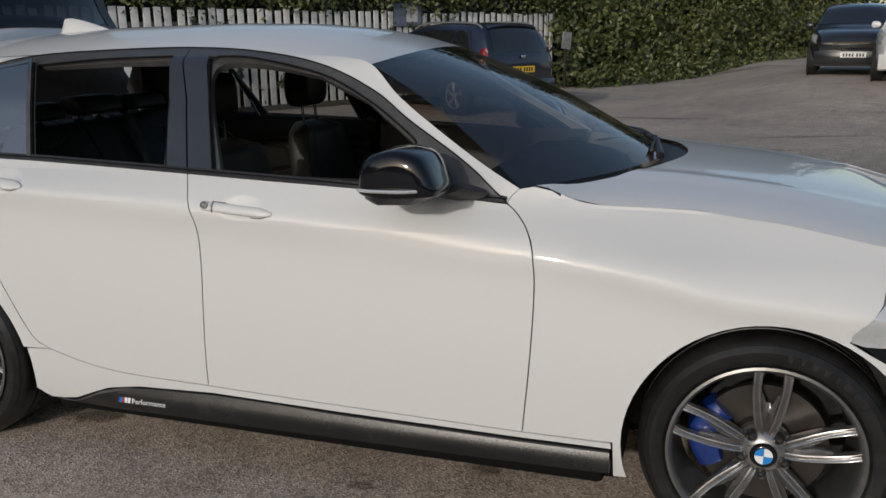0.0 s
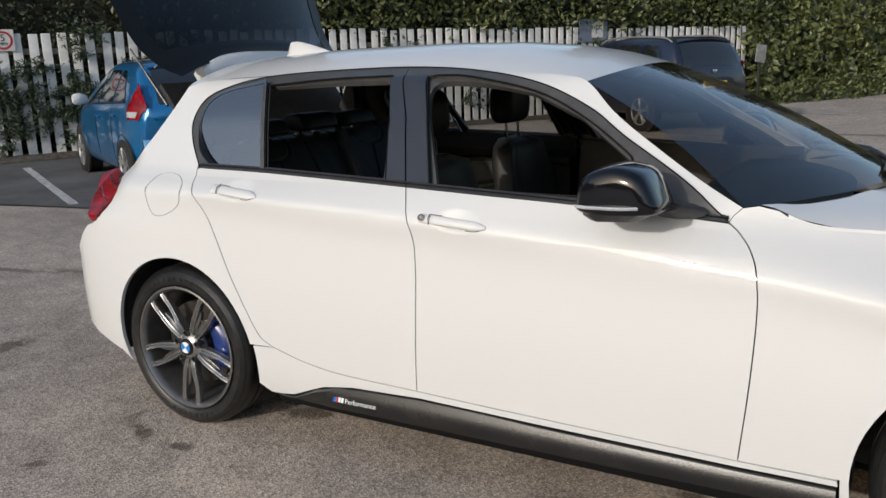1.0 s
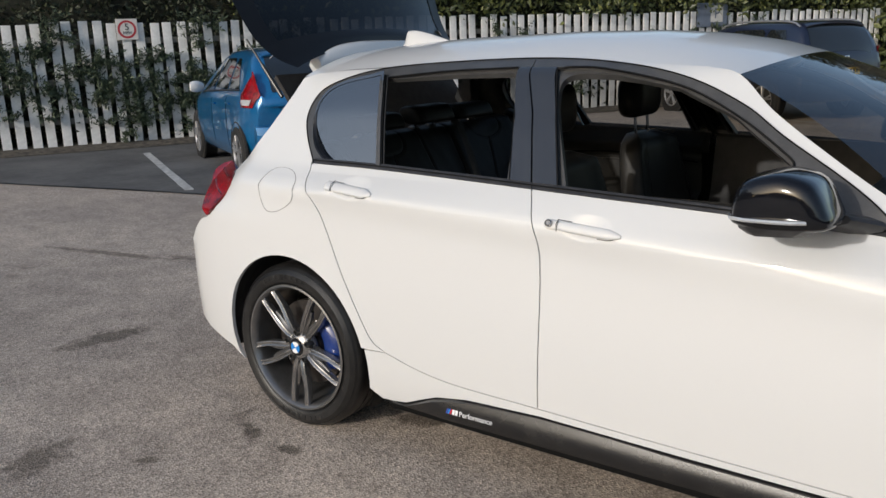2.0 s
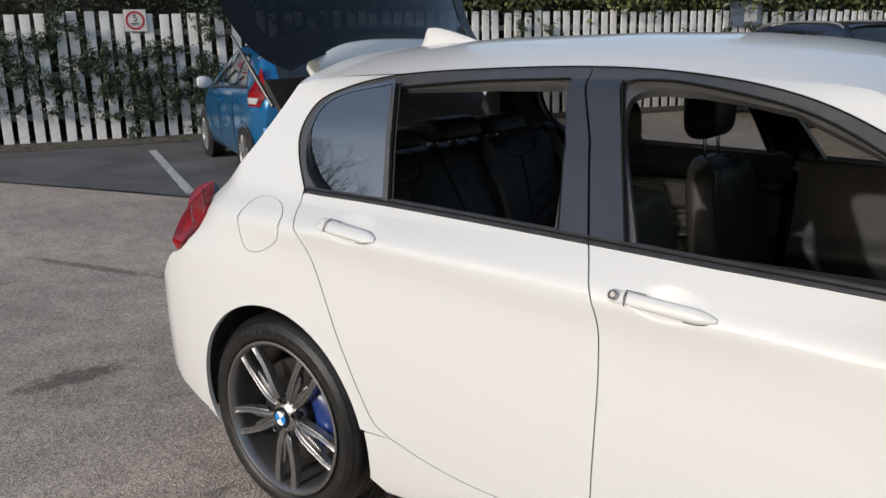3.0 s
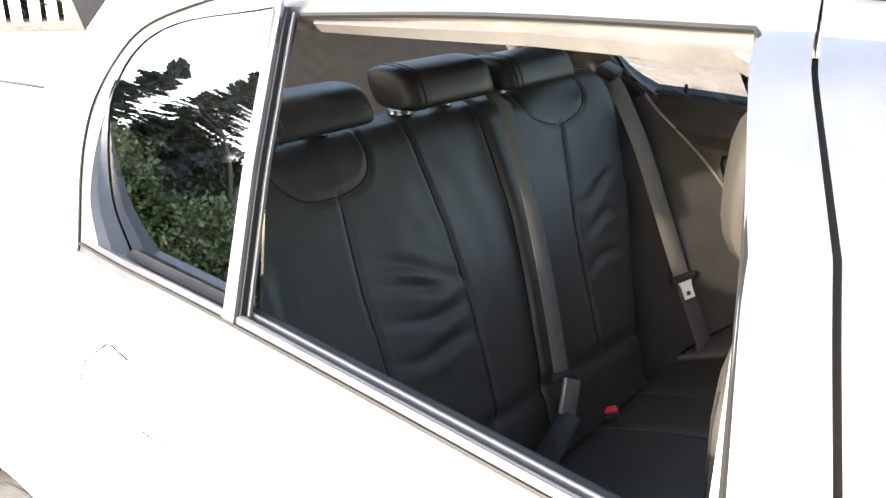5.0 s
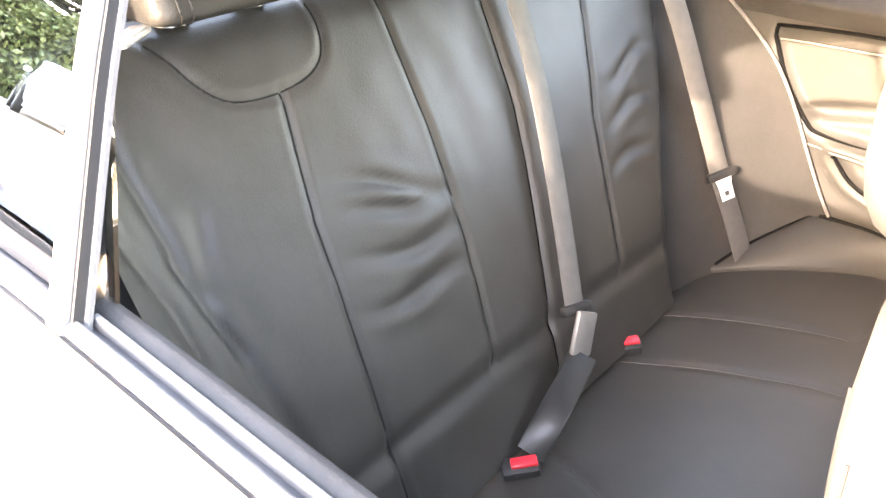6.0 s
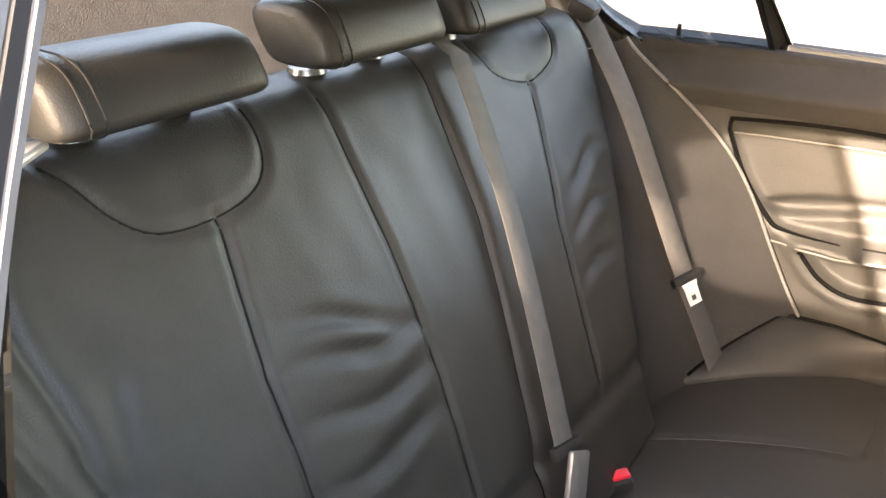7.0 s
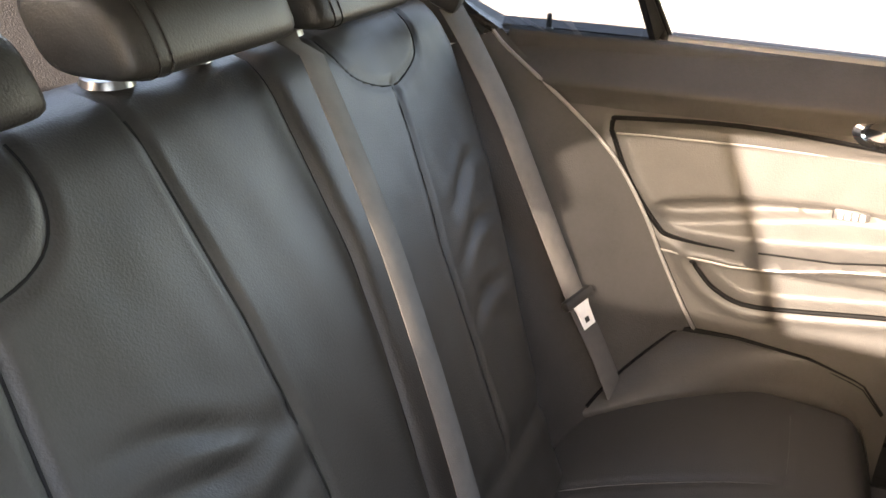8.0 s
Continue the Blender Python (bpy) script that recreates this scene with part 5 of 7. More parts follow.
def side_bolster(side):
    bm = bmesh.new()

    def f(u, v):
        i = u * (len(DOOR_EDGE) - 1)
        k = min(int(i), len(DOOR_EDGE) - 2)
        t = i - k
        dx, dz = (DOOR_EDGE[k][j] * (1 - t) + DOOR_EDGE[k + 1][j] * t for j in (0, 1))
        zz = max(.445, min(1.06, dz - .03))
        ye = float(np.interp(zz, [q[1] for q in EDGE_L[::-1]], [q[0] for q in EDGE_L[::-1]])) if side > 0 else .60
        a = back_point(side * ye, (zz - .44) / .625)
        a.y = abs(a.y) - .01
        a.x -= .015
        b = Vector((dx + .012, .705, dz))
        p = a.lerp(b, v)
        p += Vector((-.060, .0, -.02)) * math.sin(math.pi * v)
        p.y *= side
        return p

    grid(bm, f, 30, 12)
    bolster = part("side_bolster", bm, LEATHER_SIDE, car, "padded black bolster beside the backrest", sharp=80)
    joint = []
    for v in np.linspace(.12, .96, 16):
        for u in np.linspace(.3, 1, 140):
            p = f(u, v)
            fy = float(np.interp(p.x, [q[0] for q in FOLD_LINE], [q[1] for q in FOLD_LINE]))
            if p.x < .335 or abs(p.y) < fy:
                continue
            zc = cushion_point((p.x - .29) / .58, (fy + .655) / 1.31).z
            if p.z < shoulder_z(p.x, abs(p.y), fy, zc, float(np.interp(p.x, SHOULDER_TOP[0], SHOULDER_TOP[1]))):
                joint.append(p + Vector((.001, 0, .0015)))
                break
    # Black tube along the crease, in place of the shade that gathers there.
    if len(joint) > 3:
        bm = bmesh.new()
        tube(bm, joint, .0034, 6)
        part("joint", bm, PIPING_AND_SHADE, bolster, "dark line for the shade where bolster and cushion meet")
    # The far seal carries its highlight as grey colour; the near one is black.
    bm = bmesh.new()
    tube(bm, [(x + .004, side * (.6905 if z < .9 else .6905 - .10 * (z - .9)), z) for x, z in curve_points(DOOR_EDGE, 4)], .0032, 6)
    part("door_seal", bm, SEAL_HIGHLIGHT if side > 0 else SATIN_BLACK, car, "thin edging along the door shut, its highlight painted grey on the far side")


side_bolster(1)
side_bolster(-1)


# door linings: relief over (x, z)
INSERT_TOP = curve_points([(.343, .868), (.345, .884), (.365, .890), (.55, .899), (.76, .886), (1.0, .866)], 5)
INSERT_FOOT = [(1.0, .735), (.80, .712), (.72, .702)]
INSERT_BACK = curve_points([(.57, .690), (.47, .694), (.435, .715), (.38, .79), (.343, .868)], 5)[:-1]
INSERT_LINE = INSERT_TOP + INSERT_FOOT + INSERT_BACK
CUP_LINE = curve_points([(.425, .742), (.47, .762), (.58, .779), (.72, .785), (.80, .775), (.80, .762), (.71, .757), (.59, .737), (.47, .714), (.428, .726)], 4, True)
POCKET_LINE = curve_points([(.505, .660), (.52, .640), (.55, .612), (.60, .592), (.68, .596), (.80, .610), (.95, .625)], 4) + [(.95, .672)] + curve_points([(.81, .662), (.66, .662), (.53, .664)], 4)
BAND_LINE = [(.44, .668), (.57, .668), (.72, .692), (.85, .705), (.98, .712)]


def inside_by(x, z, poly):
    """The depth inside an outline; negative outside."""
    odd = False
    for (ax, az), (bx, bz) in zip(poly, poly[1:] + poly[:1]):
        if (az > z) != (bz > z) and x < ax + (z - az) / (bz - az) * (bx - ax):
            odd = not odd
    d = line_distance(x, z, poly + poly[:1])
    return d if odd else -d


def ease(t):
    t = max(0.0, min(1.0, t))
    return t * t * (3 - 2 * t)


def lining_relief(x, z):
    """How far the lining stands into the cabin from y = 0.715."""
    d = .014 + .014 * ease((z - .895) / .05) + .004 * math.sin(math.pi * ease((z - .90) / .08))
    s = inside_by(x, z, INSERT_LINE)
    d -= .012 * ease(s / .014)
    d += .006 * ease(s / .01) * ease((z - .860 - .02 * (x - .35)) / .006)
    if s < 0:
        d += .005 * math.exp(-((s + .012) / .010) ** 2)
    d -= .018 * ease(inside_by(x, z, CUP_LINE) / .018)
    p = inside_by(x, z, POCKET_LINE)
    d -= .020 * ease(p / .016)
    if p < 0:
        d += .010 * math.exp(-((p + .014) / .012) ** 2)
    d += .030 * math.exp(-(line_distance(x, z, BAND_LINE) / .013) ** 2) * ease((x - .42) / .25)
    return d


def door_lining(side, x_end, doors, name):
    out = DOOR_EDGE + [(x_end, .40), (x_end, 1.0)]
    bm = bmesh.new()
    bm.faces.new([bm.verts.new((x, 0, z)) for x, z in out])
    for lo, hi, no, k, step in ((.11, x_end, (1, 0, 0), 0, .009), (.40, 1.045, (0, 0, 1), 2, .006)):
        v = lo + step
        while v < hi - .2 * step:
            co = [0, 0, 0]
            co[k] = v
            bmesh.ops.bisect_plane(bm, geom=bm.verts[:] + bm.edges[:] + bm.faces[:], dist=1e-5, plane_co=co, plane_no=no)
            v += step
    for v in bm.verts:
        v.co.y = side * (.715 - lining_relief(v.co.x, v.co.z) + .045 * max(0, v.co.z - .94) / .06)
    upper = bm.copy()
    bmesh.ops.delete(upper, geom=[f for f in upper.faces if f.calc_center_median().z < .902], context="FACES")
    bmesh.ops.delete(bm, geom=[f for f in bm.faces if f.calc_center_median().z >= .902], context="FACES")
    low = part(name, bm, INSERT, doors, "moulded grey-brown door lining with armrest and pocket", sharp=80)
    part("door_top", upper, LEATHER_SIDE, low, "soft black upper door trim", sharp=80)
    return low


lin = door_lining(1, .98, LEFT["rear_door"], "door_lining")
# The line under the insert's top paints the light edge of a fold.
for line, rad, mat_, lab in ((INSERT_BACK + INSERT_TOP, .0044, PIPING_AND_SHADE, "dark joint round the door insert"), (INSERT_FOOT + INSERT_BACK[:1], .0016, PIPING_AND_SHADE, "fine joint under the door insert"),
                             (POCKET_LINE[:25], .0040, PIPING_AND_SHADE, "dark rim of the door pocket"),
                             ([(.352, .861), (.57, .866), (.80, .860), (.97, .850)], .0016, TRIM_LIGHT, "slim light line painted along the fold of the insert"), (BAND_LINE, .0022, TRIM_LIGHT, "slim bright armrest edge")):
    bm = bmesh.new()
    dense = [(ax + (bx - ax) * t, az + (bz - az) * t) for (ax, az), (bx, bz) in zip(line, line[1:]) for t in (0, .25, .5, .75)]
    run = [(x, .7165 - max(lining_relief(x, z + e) for e in (-.004, 0, .004)), z) for x, z in dense if x < .975]
    tube(bm, run, [rad * min(1, .3 + i / 40) for i in range(len(run))] if line[0] == INSERT_BACK[0] else rad, 6)
    part("trim_strip", bm, mat_, lin, lab)
bm = bmesh.new()
lathe(bm, [(.0005, .0), (.02, .002), (.026, .008), (.035, .004), (.04, -.01)], 24, "y", Matrix.Translation((.748, .694, .914)) @ Matrix.Diagonal((1.3, -1, .7, 1)))
part("door_pull", bm, CHROME, lin, "bright inner door handle")
bm = bmesh.new()
box(bm, (.735, .722, .770), (.055, .012, .020), bevel=.003)
sw = part("window_switch", bm, PLASTIC, lin, "window switch with pale marking")
for i in range(4):
    bm = bmesh.new()
    box(bm, (.718 + i * .011, .7145, .770), (.006, .002, .010))
    part("marking", bm, BADGE_WHITE, sw, smooth=False)
bm = bmesh.new()
lathe(bm, [(.0005, .022), (.004, .020), (.005, .0), (.009, -.004)], 12, "z", Matrix.Translation((.215, .735, 1.02)))
part("lock_pin", bm, PLASTIC, lin)
STRIP_GREY = material("grey_weatherstrip", (.05, .05, .05), .5, vary=.2, scale=30)
# upper shoulder of the linings and the inner waist strips on both sides
for side, doors in ((-1, RIGHT), (1, LEFT)):
    for x0, x1, key in ((.15, 1.0, "rear_door"), (1.03, 1.98, "front_door")):
        bm = bmesh.new()

        def ledge(u, v):
            x = x0 + (x1 - x0) * u
            zb = float(np.interp(x, [.095, .42, 1.009, 1.5, 1.99], [1.01, 1.006, .987, .968, .938]))
            yo = half_width(x, zb + .012) - .024
            prof = [(0, .002), (-.004, .006), (-.012, .007), (-.020, .002), (-.024, -.02), (-.026, -.08)]
            i = v * (len(prof) - 1)
            k = min(int(i), len(prof) - 2)
            t = i - k
            a = [prof[k][j] * (1 - t) + prof[k + 1][j] * t for j in (0, 1)]
            return (x, side * (yo + a[0]), zb + a[1])

        grid(bm, ledge, 24, 15)
        part("waist_ledge", bm, LEATHER_SIDE, doors[key], "soft black window ledge", sharp=80)

        def rail(profile):
            """A strip along the window slot: profile of (inward, up) from the belt line."""
            def f(u, v):
                x = max(x0, .41) + (x1 - max(x0, .41)) * u
                zb = float(np.interp(x, [.095, .42, 1.009, 1.5, 1.99], [1.01, 1.006, .987, .968, .938]))
                i = v * (len(profile) - 1)
                k = min(int(i), len(profile) - 2)
                a = [profile[k][j] + (profile[k + 1][j] - profile[k][j]) * (i - k) for j in (0, 1)]
                return (x, side * (half_width(x, zb + .012) - a[0]), zb + a[1])
            return f

        for nm, profile, mat_, lab in (("outer_weatherstrip", [(-.004, .012), (.000, .017), (.005, .0175), (.008, .014), (.009, .004)], STRIP_GREY, "grey outer rubber strip"),
                                       ("window_slot", [(.008, .008), (.010, -.004), (.012, -.030), (.014, -.004), (.015, .004)], UNDER, ""),
                                       ("inner_weatherstrip", [(.0145, -.002), (.015, .010), (.0165, .0145), (.020, .015), (.0225, .011), (.024, .0)], STRIP_GREY, "grey inner rubber strip")):
            bm = bmesh.new()
            grid(bm, rail(profile), 24, 12)
            part(nm, bm, mat_, doors[key], lab, sharp=60)
    # inner frames with rounded corners
    skin_panel("inner_frame", clean([(.29, 1.325), (.82, 1.338), (.945, .99), (.915, .99), (.853, 1.25)] + curve_points([(.853, 1.25), (.836, 1.296), (.795, 1.315)], 5)[1:] + [(.6, 1.312), (.31, 1.296)]), FRAME_BLACK, doors["rear_door"], side, gap=0, off=-.008, thick=.016)
    skin_panel("inner_frame", clean([(.945, 1.335), (1.12, 1.33), (1.37, 1.287), (1.55, 1.21), (1.70, 1.12), (1.74, 1.07), (1.71, 1.082), (1.535, 1.199), (1.36, 1.271), (1.15, 1.309)] + curve_points([(1.06, 1.314), (1.01, 1.307), (.986, 1.277), (1.0, 1.22)], 5) + [(1.12, .985), (1.085, .985)]), FRAME_BLACK, doors["front_door"], side, gap=0, off=-.010, thick=.02)
# plain linings for the remaining doors
for side, doors in ((-1, RIGHT), (1, LEFT)):
    for x0, x1, key in (((.45, 1.0, "rear_door") if side < 0 else None), (1.03, 2.0, "front_door")) if side < 0 else ((1.03, 2.0, "front_door"),):
        bm = bmesh.new()
        grid(bm, lambda u, v: (x0 + (x1 - x0) * u, side * (.73 - .05 * math.sin(math.pi * v) - .04 * math.exp(-((v - .55) / .08) ** 2)), .28 + .70 * v), 12, 24)
        part("door_lining", bm, PLASTIC, doors[key], "black moulded door lining")
# window glass on the far side
REAR_GLASS = glass_material("dark_door_glass", (.68, .68, .66), .18, ior=1.6)
for x0, x1, key, out in ((.4, .92, "rear_door", [(.305, 1.30), (.81, 1.325), (.925, 1.0), (.425, 1.012)]),
                         (.96, 1.73, "front_door", [(.955, 1.325), (1.12, 1.318), (1.365, 1.275), (1.545, 1.197), (1.715, 1.075), (1.73, .965), (1.09, .99)])):
    pane = skin_panel("door_glass", out, GLASS if key == "front_door" else REAR_GLASS, LEFT[key], 1, gap=-.003, off=-.006, thick=.004, cell=.06, label="raised door glass")


# front seats, dashboard, wheel, floor
def front_seat(y, label):
    st = new("front_seat")
    st.parent = car
    tagged(st, label)
    bm = bmesh.new()
    rings = []
    for t in np.linspace(0, 1, 22):
        z = .40 + .63 * t
        xb = .935 - .13 * t - .02 * math.sin(math.pi * t)
        w = .245 * (1 - .22 * max(0, (t - .55) / .45) ** 1.6) * (1 - .5 * max(0, (t - .93) / .07) ** 2)
        dp = .16 * (1 - .35 * t) * (1 - .6 * max(0, (t - .95) / .05) ** 2)
        ring = []
        for k in range(28):
            a = 2 * math.pi * k / 28
            c, s_ = math.cos(a), math.sin(a)
            px = abs(c) ** .7 * (1 if c > 0 else -1)
            py = abs(s_) ** .7 * (1 if s_ > 0 else -1)
            wing = .035 * max(0, abs(py) - .6) / .4 * (1 if px > 0 else 0)
            ring.append((xb + dp * (.5 + .5 * px) + wing, y + w * py, z))
        rings.append(ring)
    loft(bm, rings)
    bk = part("backrest", bm, LEATHER, st, "black leather backrest", sharp=80)
    for k in (16, 19, 23, 26):
        bm = bmesh.new()
        tube(bm, [Vector(r[k]) + Vector((-.0006, 0, 0)) for r in rings[1:-1]], .0016, 5)
        part("seam", bm, UNDER, bk, "dark sewn seam")
    bm = bmesh.new()
    rings = []
    for t in np.linspace(0, 1, 16):
        yy = y - .135 + .27 * t
        e = min(1, math.sin(math.pi * min(max(t, .03), .97)) * 2.2) ** .5
        rings.append([(.830 + .055 * e * abs(math.cos(a)) ** .7 * (1 if math.cos(a) > 0 else -1), yy, 1.180 + .085 * (.6 + .4 * e) * abs(math.sin(a)) ** .7 * (1 if math.sin(a) > 0 else -1)) for a in np.linspace(0, 2 * math.pi, 21)[:-1]])
    loft(bm, rings)
    hr = part("headrest", bm, LEATHER, st, "black leather headrest", sharp=80)
    for s in (-.06, .06):
        bm = bmesh.new()
        tube(bm, [(.845, y + s, 1.0), (.835, y + s, 1.14)], .006, 8)
        part("post", bm, CHROME, hr)
    bm = bmesh.new()
    grid(bm, lambda u, v: (.98 + .52 * u, y - .25 + .5 * v, .40 + .06 * math.sin(math.pi * min(1, u + .2)) + .05 * abs(2 * v - 1) ** 3 - .12 * max(0, (u - .9) / .1) ** 2), 16, 20)
    part("cushion", bm, LEATHER, st)
    bm = bmesh.new()
    box(bm, (1.25, y, .31), (.44, .42, .14), bevel=.03)
    part("seat_base", bm, PLASTIC, st)


front_seat(-.37, "black leather driver's seat with sunlit back")
front_seat(.37, "black leather front passenger seat")
bm = bmesh.new()


def dash(u, v):
    f = v * 2 - 1
    prof = [(2.24, .915), (2.10, .925), (1.92, .930), (1.80, .925), (1.745, .90), (1.73, .86), (1.745, .76), (1.78, .60), (1.85, .45)]
    i = u * (len(prof) - 1)
    k = min(int(i), len(prof) - 2)
    t = i - k
    x, z = (prof[k][j] * (1 - t) + prof[k + 1][j] * t for j in (0, 1))
    hood = .035 * math.exp(-((f * .72 + .37) / .16) ** 2) * math.exp(-((x - 1.80) / .09) ** 2)
    return (x - .22 * abs(f) ** 3 * max(0, (x - 1.95) / .33), f * .71, z + hood)


grid(bm, dash, 40, 40)
part("dashboard", bm, PLASTIC, car, "black moulded dashboard")
bm = bmesh.new()
box(bm, (1.42, 0, .50), (.75, .19, .22), bevel=.03)
part("centre_console", bm, PLASTIC, car)
bm = bmesh.new()
m = pose(1.60, -.37, .90, 0, -68, 0)
ring_pts = [m @ Vector((.185 * math.cos(a), .185 * math.sin(a), 0)) for a in np.linspace(0, 2 * math.pi, 41)]
tube(bm, ring_pts, .015, 8, caps=False)
sw = part("steering_wheel", bm, LEATHER, car, "black leather steering wheel")
bm = bmesh.new()
for a in (10, 170, 270):
    tube(bm, [m @ Vector((.03 * math.cos(radians(a)), .03 * math.sin(radians(a)), .01)), m @ Vector((.18 * math.cos(radians(a)), .18 * math.sin(radians(a)), 0))], .013, 8)
lathe(bm, [(.0005, .028), (.05, .026), (.07, .01), (.07, -.02)], 24, "z", m)
part("wheel_hub", bm, PLASTIC, sw)
bm = bmesh.new()
tube(bm, [m @ Vector((0, 0, -.01)), (1.80, -.37, .80)], .035, 10)
part("column", bm, PLASTIC, sw)
bm = bmesh.new()
grid(bm, lambda u, v: (.33 + 1.6 * u, -.72 + 1.44 * v, .27 + .10 * math.exp(-((v - .5) / .09) ** 2)), 12, 24)
part("cabin_carpet", bm, CARPET, car, "black cabin carpet")
bm = bmesh.new()
grid(bm, lambda u, v: (2.16 + .02 * u, -.68 + 1.36 * v, .25 + .64 * u), 3, 6)
part("bulkhead", bm, UNDER, car)
bm = bmesh.new()
box(bm, (1.50, 0, 1.325), (.05, .22, .06), bevel=.015)
part("rear_view_mirror", bm, GLOSS_BLACK, car)


# ---------------------------------------------------------------- car park: markings, darker tarmac, signs
DARK_TARMAC = material("dark_tarmac", (.105, .103, .10), .9, vary=.35, scale=1.2, second=(.14, .136, .13), bump=.6, bump_scale=140)
LINE_PAINT = material("worn_white_line_paint", (.55, .54, .51), .8, vary=.45, scale=9, second=(.64, .63, .60), bump=.3, bump_scale=120)
bm = bmesh.new()
out = [(-26, -2.2), (-14, .45), (-9, 1.5), (-7.0, 1.95), (-5.86, 2.22), (-4.8, 2.40), (-3.9, 2.6), (-3.5, 3.4), (-4.3, 5.2)] + [tuple(lot(a, .05).xy) for a in (8, 4, 0, -6, -14)]
f = bm.faces.new([bm.verts.new((x, y, .004)) for x, y in out])
tagged(part("bay_tarmac", bm, DARK_TARMAC, smooth=False), "darker tarmac of the parking bays along the fence", "tarmac", kind="structure")
bm = bmesh.new()
pts = [(-26, -2.2), (-14, .45), (-9, 1.5), (-7.0, 1.95), (-5.86, 2.22), (-4.8, 2.40), (-3.9, 2.6)]
for (x0, y0), (x1, y1) in zip(pts, pts[1:]):
    d = Vector((x1 - x0, y1 - y0, 0)).normalized()
    s = Vector((-d.y, d.x, 0)) * .03
    bm.faces.new([bm.verts.new(Vector((x, y, .007)) + q) for x, y, q in ((x0, y0, -s), (x1, y1, -s), (x1, y1, s), (x0, y0, s))])
tagged(part("tarmac_joint", bm, material("sealed_joint", (.03, .03, .03), .7, vary=.4, scale=6), smooth=False), "dark sealed joint between two tarmac surfaces", "joint", kind="structure")


def bay_line(a, o0, o1):
    bm = bmesh.new()
    n = 18
    r = random.Random(int(a * 10) + 60)
    w = [(.052 + r.uniform(-.006, .004), .052 + r.uniform(-.006, .004)) for _ in range(n + 1)]
    for i in range(n):
        p = [lot(a - w[i][0], o0 + (o1 - o0) * i / n, .009), lot(a - w[i + 1][0], o0 + (o1 - o0) * (i + 1) / n, .009), lot(a + w[i + 1][1], o0 + (o1 - o0) * (i + 1) / n, .009), lot(a + w[i][1], o0 + (o1 - o0) * i / n, .009)]
        bm.faces.new([bm.verts.new(q) for q in p])
    bmesh.ops.remove_doubles(bm, verts=bm.verts, dist=.001)
    tagged(part("bay_line", bm, LINE_PAINT, smooth=False), "worn white painted parking bay line", "road marking", "bay lines", "structure")


for a in (-3.7, 1.23, 6.2, 11.1, 16.0):
    bay_line(a, 1.3, 5.3)
bay_line(16.8, 3.2, 5.4)

FENCE_TURN = math.degrees(math.atan2(ALONG.y, ALONG.x))
SIGN_WHITE = material("sign_white", (.62, .60, .57), .5, vary=.15, scale=10)
SIGN_RED = material("sign_red", (.38, .03, .04), .5)
SIGN_BLACK = material("sign_black", (.02, .02, .02), .5)
SIGN_BLUE = material("sign_grey_blue", (.16, .19, .25), .5, vary=.2, scale=10)


def board(name, label, category, a, z, w, h, mat):
    p = lot(a, .03)
    sg = thing(name, label, category, (p.x, p.y, 0), FENCE_TURN)
    bm = bmesh.new()
    box(bm, (0, -.012, z), (w, .008, h), bevel=.003, seg=1)
    part("panel", bm, mat, sg, smooth=False)
    return sg


sg = board("speed_limit_sign", "square white speed limit sign with red ring on the fence", "sign", 1.28, 1.82, .32, .32, SIGN_WHITE)
bm = bmesh.new()
lathe(bm, [(.105, -.018), (.138, -.018), (.138, -.014), (.105, -.014), (.105, -.018)], 40, "y", Matrix.Translation((0, 0, 1.82)))
part("ring", bm, SIGN_RED, sg)
text_part("5", .145, SIGN_BLACK, sg, pose(0, -.018, 1.853, 90))
text_part("MPH", .063, SIGN_BLACK, sg, pose(0, -.018, 1.767, 90))
sg = board("parking_sign", "small grey parking sign with a white letter on the fence", "sign", 13.2, 1.86, .85, .50, SIGN_BLUE)
bm = bmesh.new()
box(bm, (.12, -.018, 1.88), (.34, .004, .34), bevel=.002, seg=1)
part("symbol_field", bm, SIGN_WHITE, sg, smooth=False)
text_part("P", .30, SIGN_BLUE, sg, pose(.12, -.022, 1.88, 90))


nb = thing("notice_board", "weathered white notice board on a post in the ivy", "sign", tuple(lot(18.1, .78, .02)), FENCE_TURN)
bm = bmesh.new()
box(bm, (0, -.03, 1.22), (.38, .02, .44), Euler((0, radians(7), 0)), .006, 1)
part("panel", bm, material("grimy_board", (.34, .34, .32), .7, vary=.5, scale=9), nb, smooth=False)
bm = bmesh.new()
box(bm, (0, 0, .72), (.07, .05, 1.44), bevel=.008, seg=1)
part("post", bm, LINER, nb, smooth=False)


# ---------------------------------------------------------------- other cars
TINT_DARK = material("dark_car_glass", (.012, .014, .015), .05, coat=1.0, spec=.6)
BLUE = material("metallic_blue_paint", (.002, .125, .32), .28, metal=.35, coat=1.0, vary=.1, scale=4, second=(.003, .145, .36))
NAVY = material("dark_blue_paint", (.008, .012, .03), .3, coat=1.0, vary=.15, scale=4)
GRAPHITE = material("graphite_paint", (.03, .032, .035), .3, metal=.4, coat=1.0, vary=.15, scale=4)
SILVER_WHITE = material("white_van_paint", (.66, .66, .66), .3, coat=1.0, vary=.05, scale=4)
RED = material("red_paint", (.28, .012, .018), .3, coat=1.0, vary=.1, scale=4)
PLATE_YELLOW = material("yellow_plate", (.75, .50, .03), .45, vary=.1, scale=20)
PLATE_WHITE = material("white_plate", (.72, .72, .70), .45, vary=.1, scale=20)
RUBBER_FAR = material("far_tyre", (.012, .012, .012), .7, vary=.3, scale=12)
ALLOY_FAR = material("silver_wheel", (.42, .42, .43), .35, metal=.7, vary=.15, scale=14)


